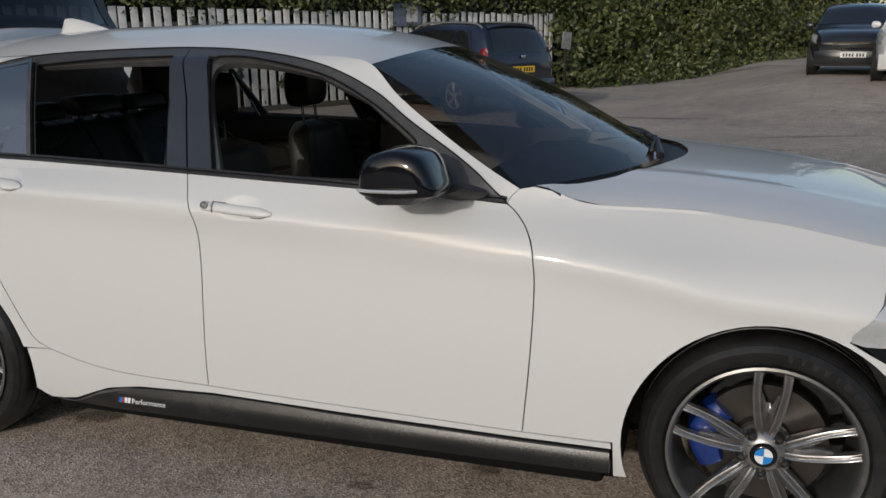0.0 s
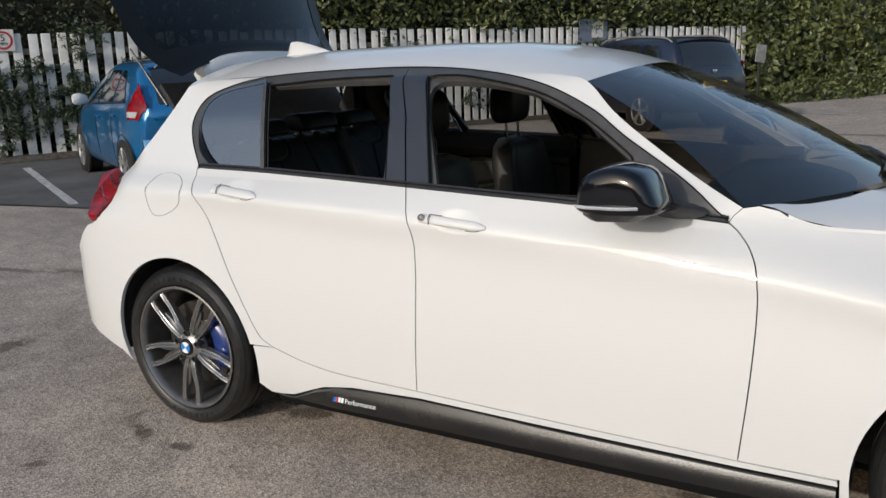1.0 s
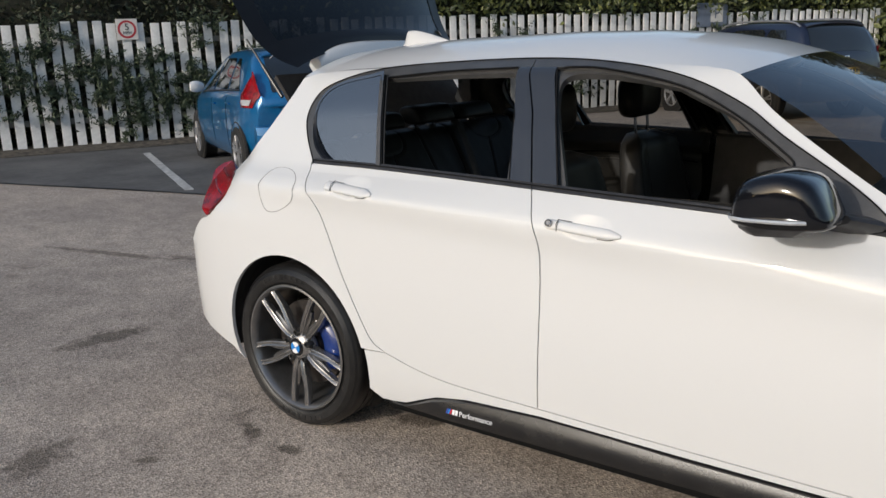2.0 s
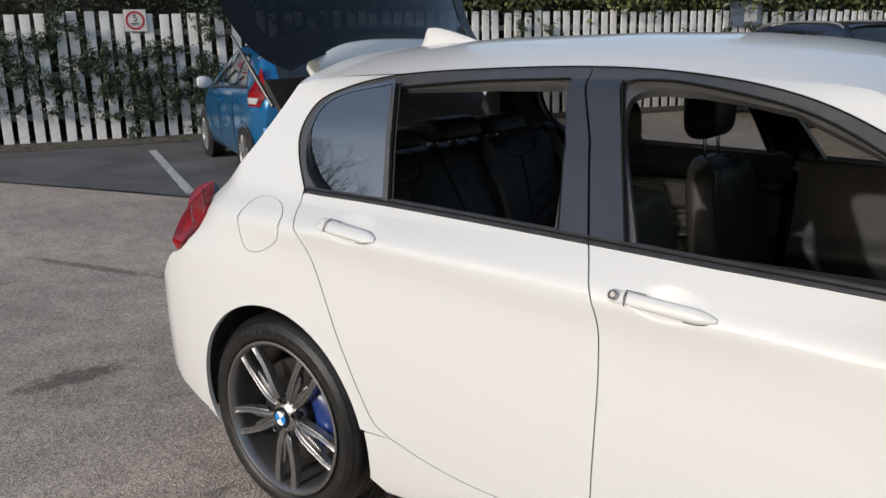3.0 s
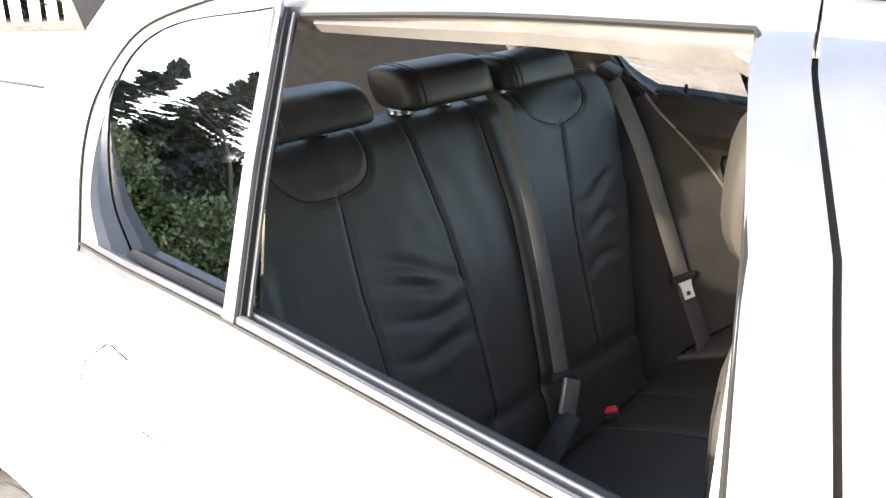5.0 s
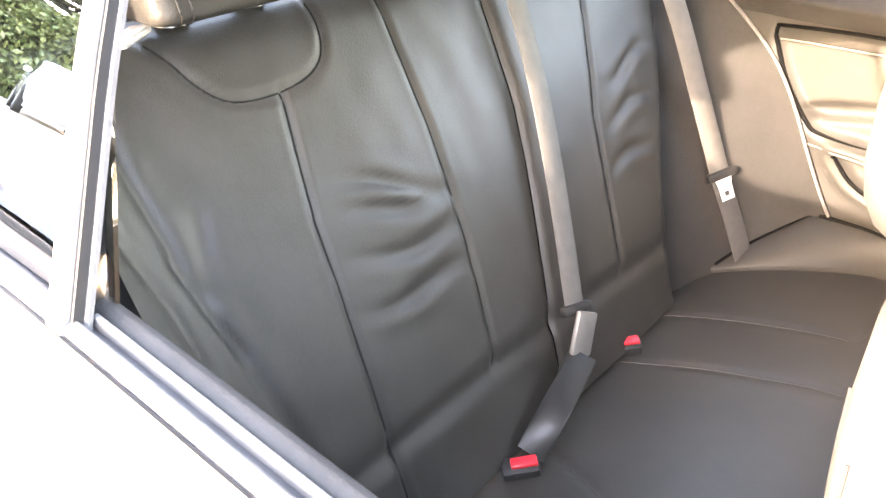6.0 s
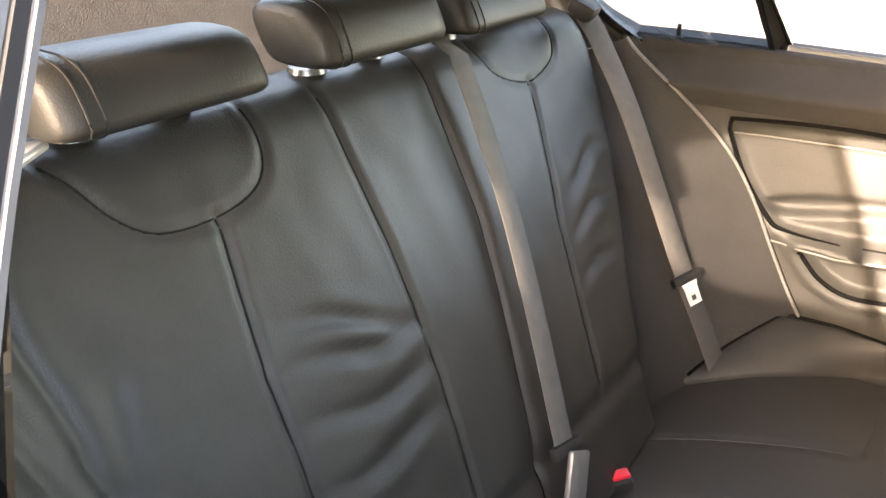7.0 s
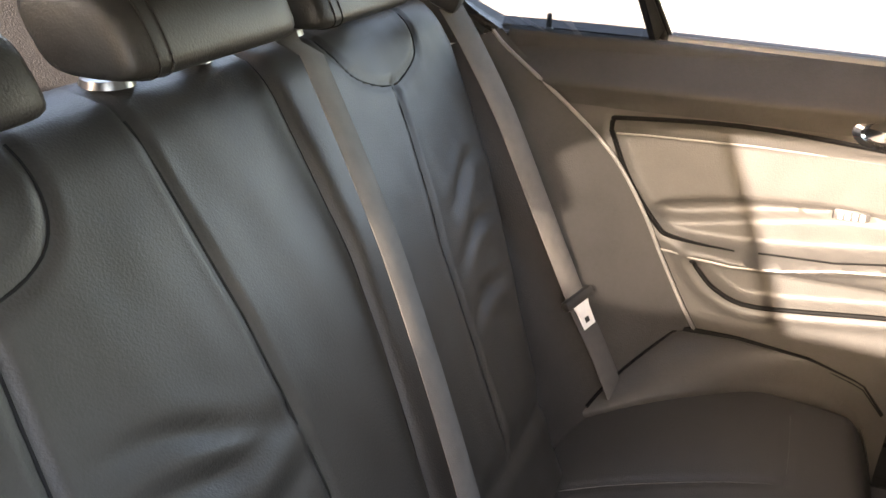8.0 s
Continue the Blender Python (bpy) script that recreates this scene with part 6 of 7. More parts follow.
def smooth_line(pairs, n=10):
    """Two arrays for np.interp from a few (x, value) pairs, rounded between them."""
    pts = curve_points(pairs, n)
    return [p[0] for p in pts], [p[1] for p in pts]


def parked_car(name, label, at, heading, paint, W, sill, belt, top, R, axles, doors, roof_lean=.22, tail_lamp=None, head_lamp=None,
               rear_glass=None, windscreen=None, plate_z=.62, front_plate_z=.42, rails=False, mirror_paint=None, tail_round=.16, group=""):
    """A road car as one lofted skin with its glass, lamps, wheels and fittings laid on it; x forward from its tail.
    sill, belt, top: (x, z) lines of the lower edge, the waist and the middle of the car; doors: x of the window's ends and the pillars."""
    cr = thing(name, label, "car", at, heading, group)
    w = W / 2
    L = top[-1][0]
    zs, zb, zt = (smooth_line(q) for q in (sill, belt, top))
    plan = smooth_line([(0, .86), (.12, .93), (.4, .985), (.9, 1.0), (L - 1.3, 1.0), (L - .7, .97), (L - .3, .90), (L - .08, .80), (L, .74)])

    def section(x):
        """The half ring of (y, z) at x, from the sill over the side and the roof to the middle."""
        ww = w * float(np.interp(x, *plan))
        s, b, t = (float(np.interp(x, *q)) for q in (zs, zb, zt))
        b = min(b, t - .012)
        up = t - b
        pts = [(ww * .88, s), (ww * .955, s + .05), (ww * .985, s + (b - s) * .25), (ww, s + (b - s) * .50), (ww * .995, s + (b - s) * .72), (ww * .985, s + (b - s) * .86), (ww * .955, b - .015), (ww * .935, b)]
        edge = ww * (.935 - roof_lean * min(1.0, up / .5)) - .01
        for g in (.2, .4, .6, .8, .93):
            pts.append((ww * .935 + (edge - ww * .935) * g ** 1.12, b + up * .90 * g))
        for f in (.94, .82, .62, .34, 0):
            pts.append((edge * f, t - up * .10 * f ** 3 if up > .12 else t - (t - b) * f ** 3))
        return pts

    def warp(x, y, z):
        k = (abs(y) / w) ** 3
        if x < .7:
            x += tail_round * k * (1 - x / .7)
        if x > L - .9:
            x -= .26 * k * (1 - (L - x) / .9)
        return Vector((x, y, z))

    def on_side(x, z, side, off=.004):
        """A point of the flank at a height."""
        pts = section(x)[:13]
        y = float(np.interp(z, [p[1] for p in pts], [p[0] for p in pts]))
        p = warp(x, side * y, z)
        return p + Vector((-.3 * off if x < .5 else 0, side * off, .25 * off))

    def on_top(x, f, off=.004):
        """A point of the upper skin at a share f of the half width."""
        pts = section(x)[12:]
        e = pts[0][0]
        y = abs(f) * e
        z = float(np.interp(y, [p[0] for p in pts][::-1], [p[1] for p in pts][::-1]))
        slope = (float(np.interp(x + .02, *zt)) - float(np.interp(x - .02, *zt))) / .04
        n = Vector((-slope, 0, 1)).normalized()
        return warp(x, math.copysign(y, f), z) + n * off

    xs = sorted(set([0, .015, .04, .08] + [i * L / 56 for i in range(1, 56)] + [L - .04, L - .015, L]))
    rings = []
    for x in xs:
        half = section(x)
        rings.append([warp(x, y, z) for y, z in half] + [warp(x, -y, z) for y, z in half[-2::-1]])
    bm = bmesh.new()
    loft(bm, rings)
    body = part("body", bm, paint, cr, sharp=50)

    def patch(nm, f, nu, nv, mat, parent, lab=""):
        bm = bmesh.new()
        grid(bm, f, nu, nv)
        return part(nm, bm, mat, parent, lab)

    def waist(x, g):
        """The height at a share g of the side glass."""
        b, t = float(np.interp(x, *zb)), float(np.interp(x, *zt))
        return b + (t - b) * .88 * g

    ends = doors
    for side in (-1, 1):
        for i in range(len(ends) - 1):
            (a0, a1), (b0, b1) = ends[i], ends[i + 1]
            gap = .035

            def pane(u, v, a0=a0, a1=a1, b0=b0, b1=b1, side=side):
                lo, hi = a0 + (a1 - a0) * v + gap, b0 + (b1 - b0) * v - gap
                x = lo + (hi - lo) * u
                g = .06 + .80 * v * (1 - .12 * max(0, abs(2 * u - 1) - .8) / .2)
                return on_side(x, waist(x, g), side, .006)

            patch("side_window", pane, 10, 8, TINT_DARK, body, "dark window glass")
        bm = bmesh.new()
        tube(bm, [on_side(x, waist(x, .03), side, .008) for x in np.linspace(ends[0][0], ends[-1][0], 14)], .010, 6)
        part("waist_strip", bm, SATIN_BLACK, body)
        for x0, x1 in ((ends[1][0], ends[1][0] - .03), (ends[2][0] if len(ends) > 2 else ends[1][0], (ends[2][0] if len(ends) > 2 else ends[1][0]) + .02)):
            bm = bmesh.new()
            tube(bm, [on_side(x0 + (x1 - x0) * t, .34 + (waist(x0, 0) - .34) * t, side, .001) for t in np.linspace(0, 1, 8)], .004, 5)
            part("door_joint", bm, UNDER, body)
            bm = bmesh.new()
            tube(bm, [on_side(x0 - .26 + .18 * t, waist(x0, 0) - .13, side, .012 + .012 * math.sin(math.pi * t)) for t in np.linspace(0, 1, 6)], .013, 6)
            part("door_handle", bm, paint, body)
        # mirror
        bm = bmesh.new()
        mx = ends[-1][0] - .22
        base = on_side(mx, waist(mx, .12), side, 0)
        rings = []
        for t, k in ((0, .35), (.2, .8), (.5, 1), (.8, .95), (.95, .75), (1.0, .4)):
            c = base + Vector((-.03 * t, side * (.03 + .19 * t), .05))
            rings.append([c + Vector((.055 * k * math.cos(a), 0, .075 * k * math.sin(a))) for a in np.linspace(0, 2 * math.pi, 15)[:-1]])
        loft(bm, rings)
        part("door_mirror", bm, mirror_paint or paint, cr, "door mirror housing")
        # lamps
        if tail_lamp:
            def red(u, v, side=side):
                z = tail_lamp["z"][0] + (tail_lamp["z"][1] - tail_lamp["z"][0]) * v
                x0, x1 = np.interp(v, tail_lamp["v"], tail_lamp["x0"]), np.interp(v, tail_lamp["v"], tail_lamp["x1"])
                return on_side(float(x0 + (x1 - x0) * u), z, side, .006 + .016 * math.sin(math.pi * min(.97, max(.03, u))) ** .6)

            tl = patch("tail_lamp", red, 10, 14, LAMP_RED, cr, "red and clear tail lamp")
            patch("reversing_lens", lambda u, v, side=side: red(.15 + .7 * u, .06 + .16 * v, side) + Vector((0, side * .004, 0)), 6, 4, LAMP_CLEAR, tl)
        if head_lamp:
            def lens(u, v, side=side):
                z = head_lamp["z"][0] + (head_lamp["z"][1] - head_lamp["z"][0]) * v - .05 * u
                x = L - head_lamp["x"][0] + (head_lamp["x"][0] - head_lamp["x"][1]) * u - .10 * v * u
                return on_side(x, z, side, .006 + .012 * math.sin(math.pi * min(.97, max(.03, v))) ** .6)

            patch("headlamp", lens, 10, 8, LAMP_CLEAR, cr, "clear headlamp")
        for x in axles:
            y = max(abs(on_side(x, z, 1, 0).y) for z in (R, R * 1.6))
            m = Matrix.Translation((x, side * y, R)) @ Matrix.Diagonal((1, -side, 1, 1))
            bm = bmesh.new()
            lathe(bm, [(.001, -.004), (R * 1.13, -.004), (R * 1.15, -.012), (R * 1.19, -.006), (R * 1.20, .02)], 36, "y", m)
            part("wheel_arch", bm, LINER, cr)
            bm = bmesh.new()
            lathe(bm, [(R * .66, .0), (R * .7, -.022), (R * .9, -.028), (R * .985, -.012), (R, .01), (R, .19), (R * .7, .2)], 32, "y", m)
            wh = part("wheel", bm, RUBBER_FAR, cr, "black tyre on a silver wheel")
            bm = bmesh.new()
            lathe(bm, [(R * .71, -.020), (R * .67, -.024), (R * .62, .004), (R * .2, .010), (R * .16, -.014), (.001, -.016)], 28, "y", m)
            for k in range(5):
                a = radians(72 * k + 20)
                for o in (-.13, .13):
                    tube(bm, [m @ Vector((R * .12 * math.cos(a), -.012, R * .12 * math.sin(a))), m @ Vector((R * .67 * math.cos(a + o), -.018, R * .67 * math.sin(a + o)))], R * .05, 6)
            part("rim", bm, ALLOY_FAR, wh, "silver spoked rim")
    if rear_glass:
        x0, x1, f = rear_glass
        patch("rear_window", lambda u, v: on_top(x0 + (x1 - x0) * u, (2 * v - 1) * f, .006), 10, 14, TINT_DARK, body, "dark rear window")
        bm = bmesh.new()
        rows = []
        for v in np.linspace(-1, 1, 13):
            e = on_top(x1 + .10, v * .86, .012)
            rows.append([e, e + Vector((-.09, 0, .004)), e + Vector((-.16, 0, -.022 - .02 * v * v)), e + Vector((-.15, 0, -.040 - .02 * v * v)), e + Vector((-.02, 0, -.03))])
        loft(bm, rows)
        part("roof_spoiler", bm, paint, body, sharp=50)
    if windscreen:
        x0, x1, f = windscreen
        patch("windscreen", lambda u, v: on_top(x0 + (x1 - x0) * u, (2 * v - 1) * f, .006), 10, 14, TINT_DARK, body, "dark windscreen")
    # bumpers, grille, plates
    bm = bmesh.new()
    rows = []
    for v in np.linspace(-1, 1, 17):
        y = v * w * .90
        x = tail_round * (abs(y) / w) ** 3
        rows.append([Vector((x + dx, y, z)) for dx, z in ((.06, .32), (-.03, .35), (-.065, .42), (-.07, .54), (-.045, .62), (.06, .64))])
    loft(bm, rows)
    part("rear_bumper", bm, paint, cr, sharp=50)
    bm = bmesh.new()
    rows = []
    for v in np.linspace(-1, 1, 17):
        y = v * w * .84
        x = L - .26 * (abs(y) / w) ** 3
        rows.append([Vector((x + dx, y, z)) for dx, z in ((-.06, .22), (.02, .25), (.05, .34), (.05, .46), (.03, .54), (-.06, .56))])
    loft(bm, rows)
    part("front_bumper", bm, paint, cr, sharp=50)
    bm = bmesh.new()
    for i in range(4):
        box(bm, (L + .012, 0, front_plate_z + .17 + i * .035), (.03, W * .46, .016), bevel=.005, seg=1)
    part("grille", bm, SATIN_BLACK, cr)
    bm = bmesh.new()
    box(bm, (-.078 if plate_z < .65 else -.03, 0, plate_z), (.012, .52, .11), bevel=.003, seg=1)
    pl = part("number_plate", bm, PLATE_YELLOW, cr, "yellow number plate with dark bars", smooth=False)
    for yy in (-.19, -.13, -.07, -.01, .08, .14, .20):
        bm = bmesh.new()
        box(bm, (-.085 if plate_z < .65 else -.037, yy, plate_z), (.004, .036, .07))
        part("plate_bar", bm, SIGN_BLACK, pl, smooth=False)
    bm = bmesh.new()
    box(bm, (L + .058, 0, front_plate_z), (.012, .52, .11), bevel=.003, seg=1)
    fp = part("front_plate", bm, PLATE_WHITE, cr, "white number plate with dark bars", smooth=False)
    for yy in (-.19, -.13, -.07, -.01, .08, .14, .20):
        bm = bmesh.new()
        box(bm, (L + .065, yy, front_plate_z), (.004, .036, .07))
        part("plate_bar", bm, SIGN_BLACK, fp, smooth=False)
    if rails:
        for side in (-1, 1):
            bm = bmesh.new()
            x0, x1 = rails
            pts = [on_top(x0 + (x1 - x0) * t, side * .93, .055 - .05 * abs(2 * t - 1) ** 8) for t in np.linspace(0, 1, 20)]
            tube(bm, pts, .017, 8)
            part("roof_rail", bm, ALLOY_FAR, cr, "silver roof rail")
        bm = bmesh.new()
        box(bm, (-.012, 0, plate_z + .22), (.02, .09, .05), bevel=.008)
        part("tail_badge", bm, CHROME, cr)
    return cr


HATCH = dict(sill=[(0, .40), (.3, .26), (1.0, .20), (2.9, .20), (3.6, .22), (3.97, .30)],
             belt=[(0, .90), (.3, .99), (.8, .985), (1.8, .95), (2.9, .90), (3.5, .78), (3.97, .58)],
             top=[(0, .84), (.03, .95), (.10, 1.03), (.22, 1.14), (.40, 1.28), (.58, 1.385), (.75, 1.425), (1.1, 1.455), (1.55, 1.465), (1.95, 1.43), (2.35, 1.26), (2.75, 1.06), (2.98, .965), (3.3, .91), (3.65, .82), (3.88, .70), (3.97, .56)],
             R=.30, axles=(.72, 3.21), doors=[(.62, .95), (1.22, 1.20), (2.02, 1.92), (2.78, 2.10)],
             tail_lamp=dict(z=(.82, 1.20), v=(0, .35, .7, 1), x0=(.06, .03, .10, .20), x1=(.34, .40, .34, .28)), tail_round=.26,
             head_lamp=dict(z=(.66, .84), x=(.62, .20)), rear_glass=(.09, .60, .80), windscreen=(2.02, 2.86, .93))
SUV = dict(sill=[(0, .46), (.3, .36), (1.0, .30), (3.2, .30), (3.9, .34), (4.32, .42)],
           belt=[(0, .98), (.2, 1.06), (.8, 1.06), (2.2, 1.04), (3.1, 1.02), (3.8, .95), (4.32, .74)],
           top=[(0, .80), (.02, .98), (.05, 1.10), (.13, 1.28), (.25, 1.48), (.42, 1.575), (.8, 1.61), (1.5, 1.63), (2.1, 1.61), (2.5, 1.52), (2.9, 1.27), (3.2, 1.10), (3.6, 1.04), (4.0, .97), (4.22, .86), (4.32, .72)],
           R=.345, axles=(.82, 3.49), doors=[(.35, .52), (1.05, 1.02), (2.05, 1.98), (2.98, 2.42)], roof_lean=.20,
           tail_lamp=dict(z=(.86, 1.17), v=(0, .5, 1), x0=(.05, .04, .06), x1=(.16, .20, .17)), head_lamp=dict(z=(.76, .93), x=(.50, .10)),
           rear_glass=(.055, .33, .84), windscreen=(2.52, 3.10, .93), plate_z=.80, front_plate_z=.46, tail_round=.10)
IN_DIR = math.degrees(math.atan2(-OUT.y, -OUT.x))
p = lot(2.74, 5.55)
parked_car("blue_hatchback", "bright metallic blue small hatchback parked nose to the fence", (p.x, p.y, 0), IN_DIR + .9, BLUE, 1.72, mirror_paint=SILVER_WHITE, **HATCH)
parked_car("dark_blue_estate_suv", "dark blue off-road estate with silver roof rails parked at the fence", (-.70, 11.87, 0), 145, NAVY, 1.82, rails=(.35, 2.35), **SUV)
parked_car("graphite_suv", "dark grey off-road car parked under the trees", (6.05, 22.0, .42), -98, GRAPHITE, 1.9, **SUV)
parked_car("white_suv", "white car parked beside the hedge", (7.3, 19.6, .40), -103, SILVER_WHITE, 1.8, **SUV)
parked_car("silver_people_carrier", "white people carrier parked in a row facing the hatchback", (-23.6, -13.4, .50), 24, SILVER_WHITE, 1.8, group="cars in the far row", **SUV)
parked_car("red_hatchback", "red hatchback parked in a row facing the hatchback", (-26.2, -17.0, .50), 26, RED, 1.75, group="cars in the far row", **HATCH)
parked_car("dark_hatchback", "dark grey hatchback parked in a row facing the hatchback", (-21.2, -15.6, .50), 26, GRAPHITE, 1.77, group="cars in the far row", **HATCH)


# ---------------------------------------------------------------- planting
def leaf_material(name, dark, light, gloss=.5):
    m = bpy.data.materials.new(name)
    m.use_nodes = True
    n, l = m.node_tree.nodes, m.node_tree.links
    b = n["Principled BSDF"]
    g, r = n.new("ShaderNodeNewGeometry"), n.new("ShaderNodeValToRGB")
    r.color_ramp.elements[0].color, r.color_ramp.elements[1].color = (*dark, 1), (*light, 1)
    l.new(g.outputs["Random Per Island"], r.inputs["Fac"])
    l.new(r.outputs["Color"], b.inputs["Base Color"])
    b.inputs["Roughness"].default_value = gloss
    return m


LEAF = leaf_material("ivy_leaf", (.022, .034, .009), (.12, .135, .042), .45)
LEAF_LIGHT = leaf_material("laurel_leaf", (.045, .065, .018), (.12, .14, .05), .4)
LEAF_DARK = leaf_material("conifer_leaf", (.008, .0135, .005), (.033, .043, .0165), .6)
SPRIG = leaf_material("fir_sprig", (.018, .032, .018), (.095, .125, .068), .55)
# Near-black green that paints the shade between leaves on the sheets behind them.
HEDGE_SHADE = material("hedge_shade", (.012, .014, .008), .95, vary=.5, scale=3, second=(.03, .03, .018))
BARK = material("grey_bark", (.07, .058, .045), .9, vary=.4, scale=8, second=(.10, .085, .068), bump=.5, bump_scale=40)


def leaves(name, label, mat, centres, size, seed, spread=.35, category="hedge", kind="stuff", parent=None, stretch=1.5):
    """Many small folded leaves round the given centres (N x 3 array)."""
    r = np.random.default_rng(seed)
    n = len(centres)
    c = centres + r.normal(0, spread, (n, 3)) * np.array((1, 1, .8))
    u = r.normal(0, 1, (n, 3))
    u /= np.linalg.norm(u, axis=1)[:, None]
    v = r.normal(0, 1, (n, 3))
    v -= (v * u).sum(1)[:, None] * u
    v /= np.linalg.norm(v, axis=1)[:, None]
    w = np.cross(u, v)
    s = size * r.uniform(.6, 1.35, (n, 1))
    tip, base = c + u * s * stretch * .5, c - u * s * stretch * .5
    l_, r_ = c + v * s * .42 + w * s * .12, c - v * s * .42 + w * s * .12
    verts = np.stack([base, r_, tip, l_], 1).reshape(-1, 3)
    faces = np.arange(n * 4).reshape(-1, 4)
    tri = np.concatenate([faces[:, [0, 1, 2]], faces[:, [0, 2, 3]]])
    me = bpy.data.meshes.new(name)
    me.from_pydata(verts.tolist(), [], tri.tolist())
    me.materials.append(mat)
    ob = new(name, me)
    if parent:
        ob.parent = parent
        return ob
    return tagged(ob, label, category, kind=kind)


def bank(a0, a1, o_front, height, n, seed, o_depth=1.0, lumps=.5, z0=0.0):
    """Centres on the front and top of an uneven hedge along the fence line."""
    r = np.random.default_rng(seed)
    a = r.uniform(a0, a1, n)
    t = r.uniform(0, 1, n)
    bulge = np.array([noise.noise(Vector((x * .55, y * 2.2, seed))) for x, y in zip(a, t)]) * lumps
    fine = np.array([noise.noise(Vector((x * 2.3, y * 6.5, seed + 5))) for x, y in zip(a, t)]) * lumps * .4
    h = height(a) if callable(height) else np.full(n, height)
    z = z0 + t * h
    o = o_front + bulge + fine - o_depth * t ** 2
    base = np.array(FENCE_A)
    return base + a[:, None] * np.array(ALONG) + o[:, None] * np.array(OUT) + np.stack([np.zeros(n), np.zeros(n), z], 1)


# A dark sheet behind the leaves, standing in for the shade inside the planting.
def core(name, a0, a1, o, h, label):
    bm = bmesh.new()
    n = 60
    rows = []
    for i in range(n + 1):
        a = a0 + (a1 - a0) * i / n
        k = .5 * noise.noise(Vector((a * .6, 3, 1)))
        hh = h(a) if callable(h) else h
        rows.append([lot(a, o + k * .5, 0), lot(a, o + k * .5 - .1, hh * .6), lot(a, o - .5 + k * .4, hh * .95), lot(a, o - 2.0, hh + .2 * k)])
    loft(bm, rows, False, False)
    tagged(part(name, bm, HEDGE_SHADE), label, "hedge", kind="stuff")


core("hedge_inside", -5.6, 18.6, -.65, 4.6, "dark sheet for the shade inside the tall hedge behind the fence")
leaves("tall_hedge", "tall dark evergreen hedge behind the fence", LEAF_DARK, bank(-5.6, 18.6, -.35, 4.9, 52000, 3, 1.0, .5, .1), .062, 3, .12)
leaves("hedge_top_leaves", "lighter ivy and shrubs hanging over the fence top", LEAF, bank(3.0, 19.5, -.05, 1.6, 9000, 8, .5, .35, 1.95), .085, 8, .12)


def bank_height(a):
    return 3.4 + .6 * np.sin(np.asarray(a) * .5)


core("bank_inside", 18.2, 42, -.3, lambda a: float(bank_height(a)) * .85, "dark sheet for the shade inside the overgrown bank")
leaves("ivy_bank", "overgrown bank of ivy and bramble beyond the fence", LEAF, bank(18.2, 42, .5, bank_height, 26000, 11, 1.6, .9), .13, 11, .16)
leaves("ivy_foot", "low ivy creeping onto the tarmac", LEAF, bank(18.2, 40, 1.2, .5, 5000, 14, .4, .5), .10, 14, .12)
leaves("dark_trees", "dark trees over the bank", LEAF_DARK, bank(16, 46, -1.6, 9.0, 16000, 17, 2.0, 1.6, 2.0), .22, 17, .4)
core("tree_shade", 16, 46, -2.6, 9.5, "dark sheet for the shade deep in the trees over the bank")

# fir sprigs growing through the slats
rs = np.random.default_rng(21)
cs = []
spots = []
for i in range(150):
    a = rs.uniform(-3.2, 4.6) if i < 95 else rs.uniform(4.6, 17)
    z = rs.choice([.55, .95, 1.2, 1.5], p=[.2, .3, .3, .2]) + rs.normal(0, .12)
    spots.append((a, z))
for i in range(50):
    spots.append((rs.uniform(.2, 4.2), rs.uniform(.15, 1.95)))
for a, z in spots:
    if abs(a - 1.28) < .42 and z > 1.35:
        continue
    for b in range(5):
        ang = rs.uniform(0, 2 * math.pi)
        ln = rs.uniform(.12, .32)
        for t in np.linspace(0, 1, 30):
            cs.append(lot(a + math.cos(ang) * ln * t, .06 + .10 * t, z + math.sin(ang) * ln * t * .8 + .05 * t))
leaves("fir_sprigs", "green fir sprigs growing through the fence slats", SPRIG, np.array([tuple(c) for c in cs]), .024, 23, .024, stretch=3.6)

# leaf litter along the fence foot
bm = bmesh.new()
rows = []
for i in range(81):
    a = -5.4 + 24.2 * i / 80
    k = .12 * noise.noise(Vector((a * 1.3, 0, 5)))
    rows.append([lot(a, .42 + k, .010), lot(a, .22, .06 + .3 * abs(k)), lot(a, -.3, .09)])
loft(bm, rows, False, False)
tagged(part("leaf_litter", bm, material("leaf_litter", (.075, .062, .048), .95, vary=.5, scale=14, second=(.13, .11, .085), bump=.8, bump_scale=60)), "strip of soil and leaf litter along the fence foot", "soil", kind="structure")


# far side of the car park: evergreen row and one bare tree
def bare_tree(at, height, seed):
    tr = thing("bare_tree", "leafless tree with fine branches behind the parked cars", "tree", at)
    r = random.Random(seed)
    bm = bmesh.new()

    def limb(p, d, length, rad, depth):
        q = p + d * length * .5 + Vector((r.uniform(-.06, .06), r.uniform(-.06, .06), 0)) * length
        e = p + d * length
        tube(bm, [p, q, e], [rad, rad * .8, rad * .62], 7 if depth < 2 else 4, caps=depth == 0)
        if depth < 6:
            for _ in range(3 if depth else 6):
                ax = Vector((r.gauss(0, 1), r.gauss(0, 1), r.gauss(0, .4))).normalized()
                nd = (d + ax * r.uniform(.45, .85) + Vector((0, 0, .12))).normalized()
                limb(q.lerp(e, r.uniform(.2, 1.0)), nd, length * r.uniform(.58, .8), rad * .55, depth + 1)

    limb(Vector((0, 0, 0)), Vector((0, 0, 1)), height * .34, .17, 0)
    part("trunk_and_limbs", bm, BARK, tr, sharp=80)


bare_tree((-28.7, -22.1, .5), 18.0, 5)


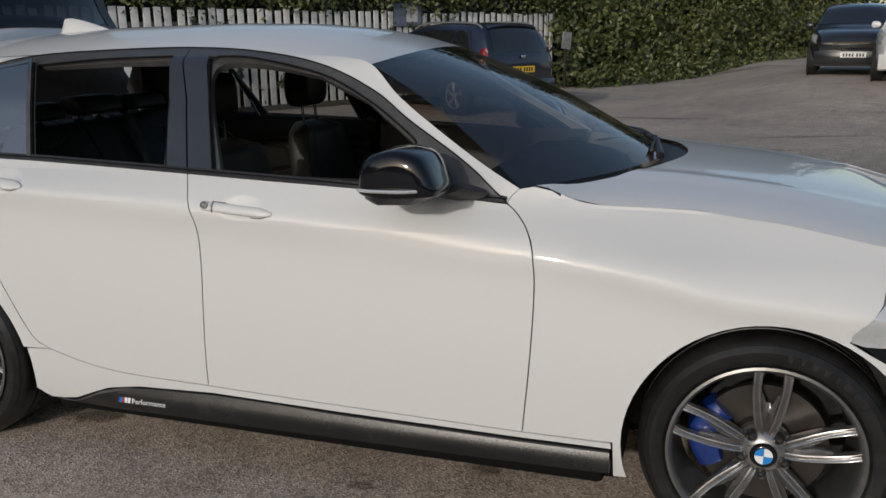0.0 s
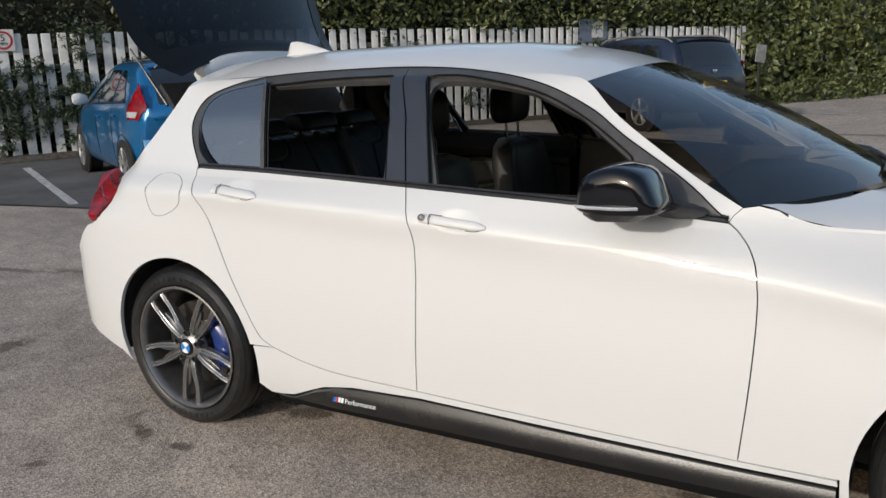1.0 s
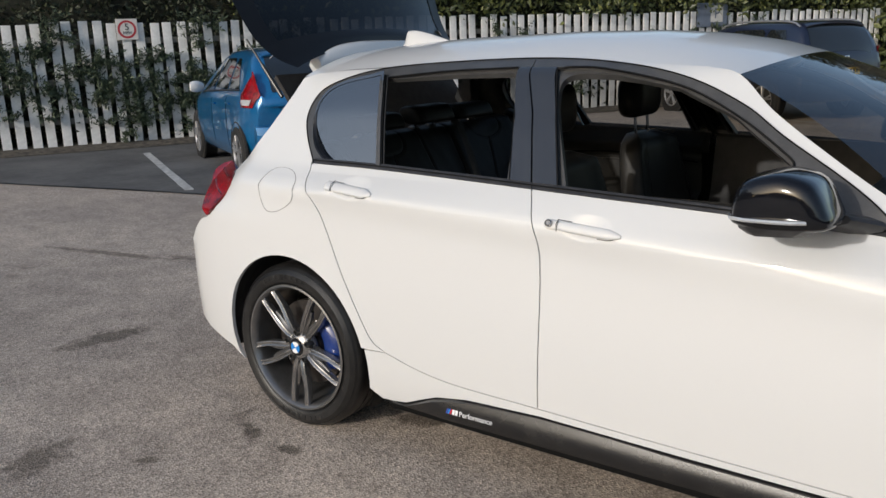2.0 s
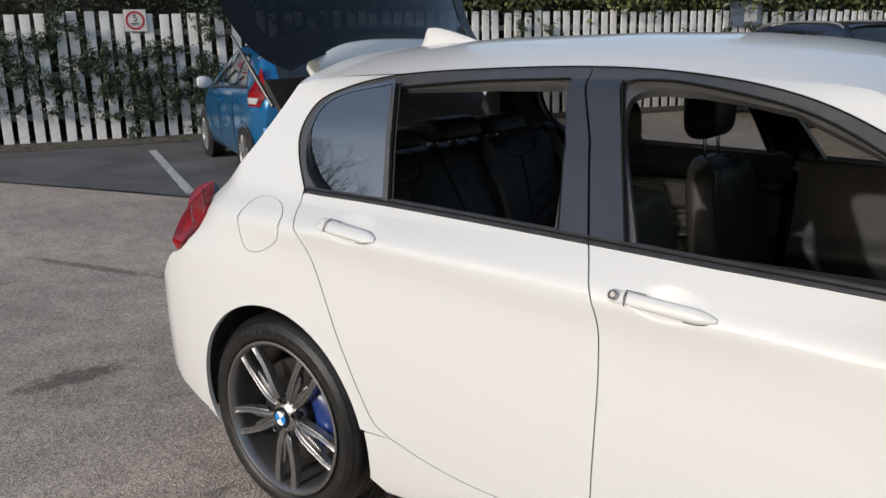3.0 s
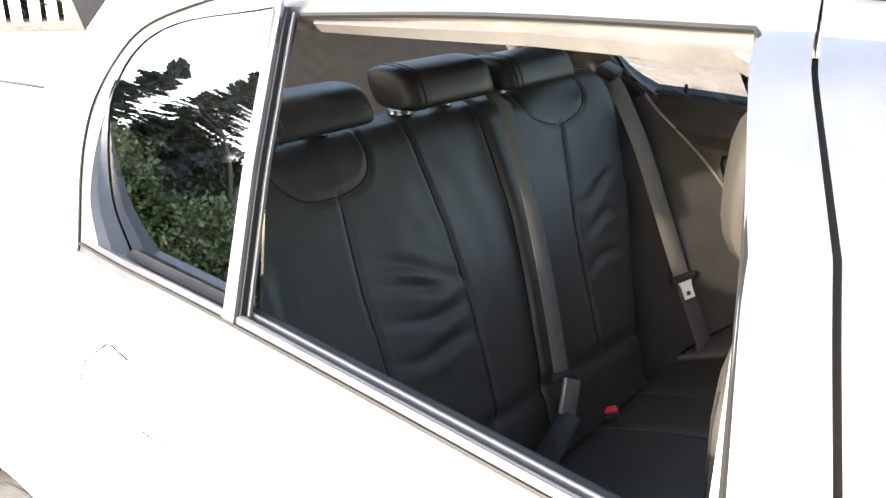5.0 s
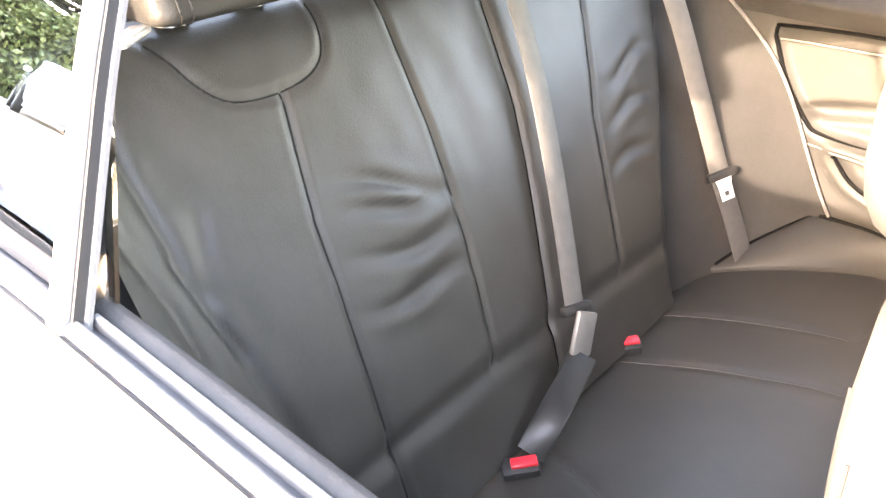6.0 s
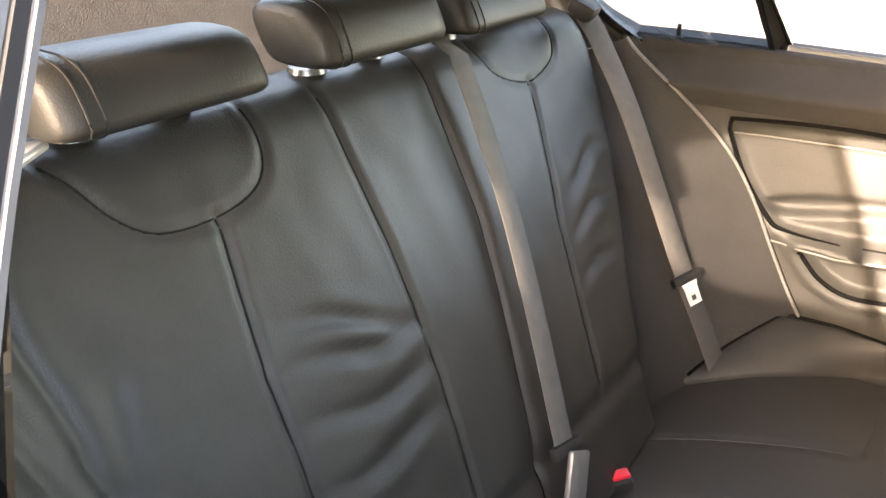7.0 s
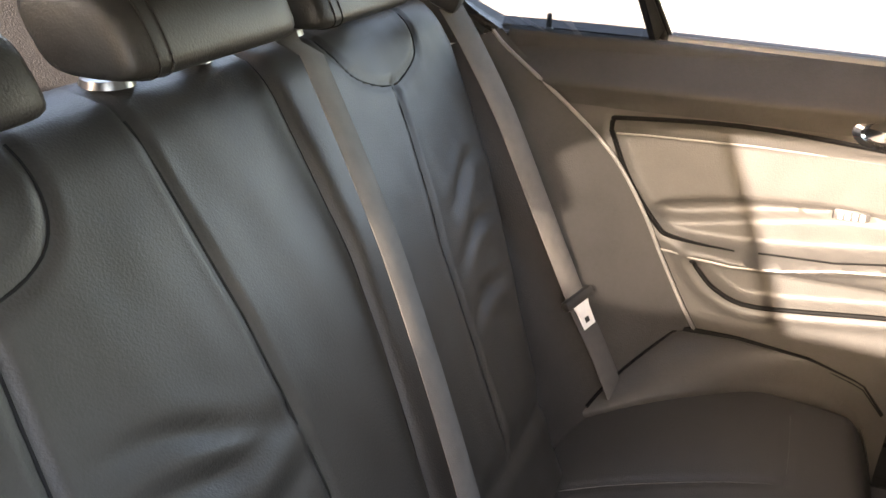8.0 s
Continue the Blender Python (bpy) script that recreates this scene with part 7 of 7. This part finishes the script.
def far_hedge(points, height, n, seed, mat, size, name, label):
    r = np.random.default_rng(seed)
    pts = np.array(points, float)
    seg = r.integers(0, len(pts) - 1, n)
    t = r.uniform(0, 1, n)
    p = pts[seg] + (pts[seg + 1] - pts[seg]) * t[:, None]
    z = r.uniform(0, 1, n)
    lump = np.array([noise.noise(Vector((a * .35, b * .35, c * 2))) for (a, b), c in zip(p, z)])
    c = np.stack([p[:, 0] + lump * 1.2, p[:, 1] + lump * 1.2, z * (height + lump * 1.5)], 1)
    leaves(name, label, mat, c, size, seed, .3)
    # Dark wall behind the leaves; its colour gives the row its inner shade.
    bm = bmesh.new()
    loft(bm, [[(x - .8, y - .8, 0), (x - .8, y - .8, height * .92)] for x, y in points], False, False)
    tagged(part(name + "_inside", bm, HEDGE_SHADE, smooth=False), "dark sheet for the shade inside the hedge row", "hedge", kind="stuff")


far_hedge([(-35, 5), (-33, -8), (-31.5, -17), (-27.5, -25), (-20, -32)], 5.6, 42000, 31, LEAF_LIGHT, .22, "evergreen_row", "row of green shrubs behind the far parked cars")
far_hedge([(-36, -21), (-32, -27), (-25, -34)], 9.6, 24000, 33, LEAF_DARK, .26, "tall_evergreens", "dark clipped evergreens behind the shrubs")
# Added out of view, tall enough to keep low sky light off the cabin.
far_hedge([(-19.5, -33), (-12, -34), (4, -32), (18, -26), (30, -16), (36, 4), (30, 22)], 5.5, 16000, 37, LEAF_DARK, .25, "sky_block_hedge", "unseen dark hedge added round the car park to block low sky light")


def conifer(at, height, reach, seed):
    """A dark spruce: a straight trunk and drooping fans of needles in rings that narrow to the tip."""
    tr = thing("conifer", "tall dark conifer with drooping branches behind the shrubs", "tree", at)
    bm = bmesh.new()
    tube(bm, [(0, 0, 0), (.1, .05, height * .5), (0, 0, height)], [.28, .17, .02], 8)
    part("trunk", bm, BARK, tr, sharp=80)
    r = np.random.default_rng(seed)
    pts = []
    for k in range(int(height * 17)):
        h = .08 + .92 * r.uniform(0, 1)
        a, far = r.uniform(0, 2 * math.pi), reach * (1 - h) ** .75 * r.uniform(.55, 1.1) + .25
        t = r.uniform(0, 1, 90) ** .8
        side = r.normal(0, .10, 90) * far * t
        pts.append(np.stack([math.cos(a) * far * t - math.sin(a) * side, math.sin(a) * far * t + math.cos(a) * side, height * h - .22 * far * t + .1 * far * t * t], 1))
    leaves("crown", "", LEAF_DARK, np.concatenate(pts), .26, seed, .06, "", "", tr)


for at, height, reach, seed in (((-34.4, -21.4, .4), 19.5, 4.4, 41), ((-36.5, -17.6, .4), 16.0, 4.0, 42), ((-38.5, -13.0, .4), 18.0, 4.2, 43), ((-38.8, -8.6, .4), 15.0, 3.8, 44)):
    conifer(at, height, reach, seed)
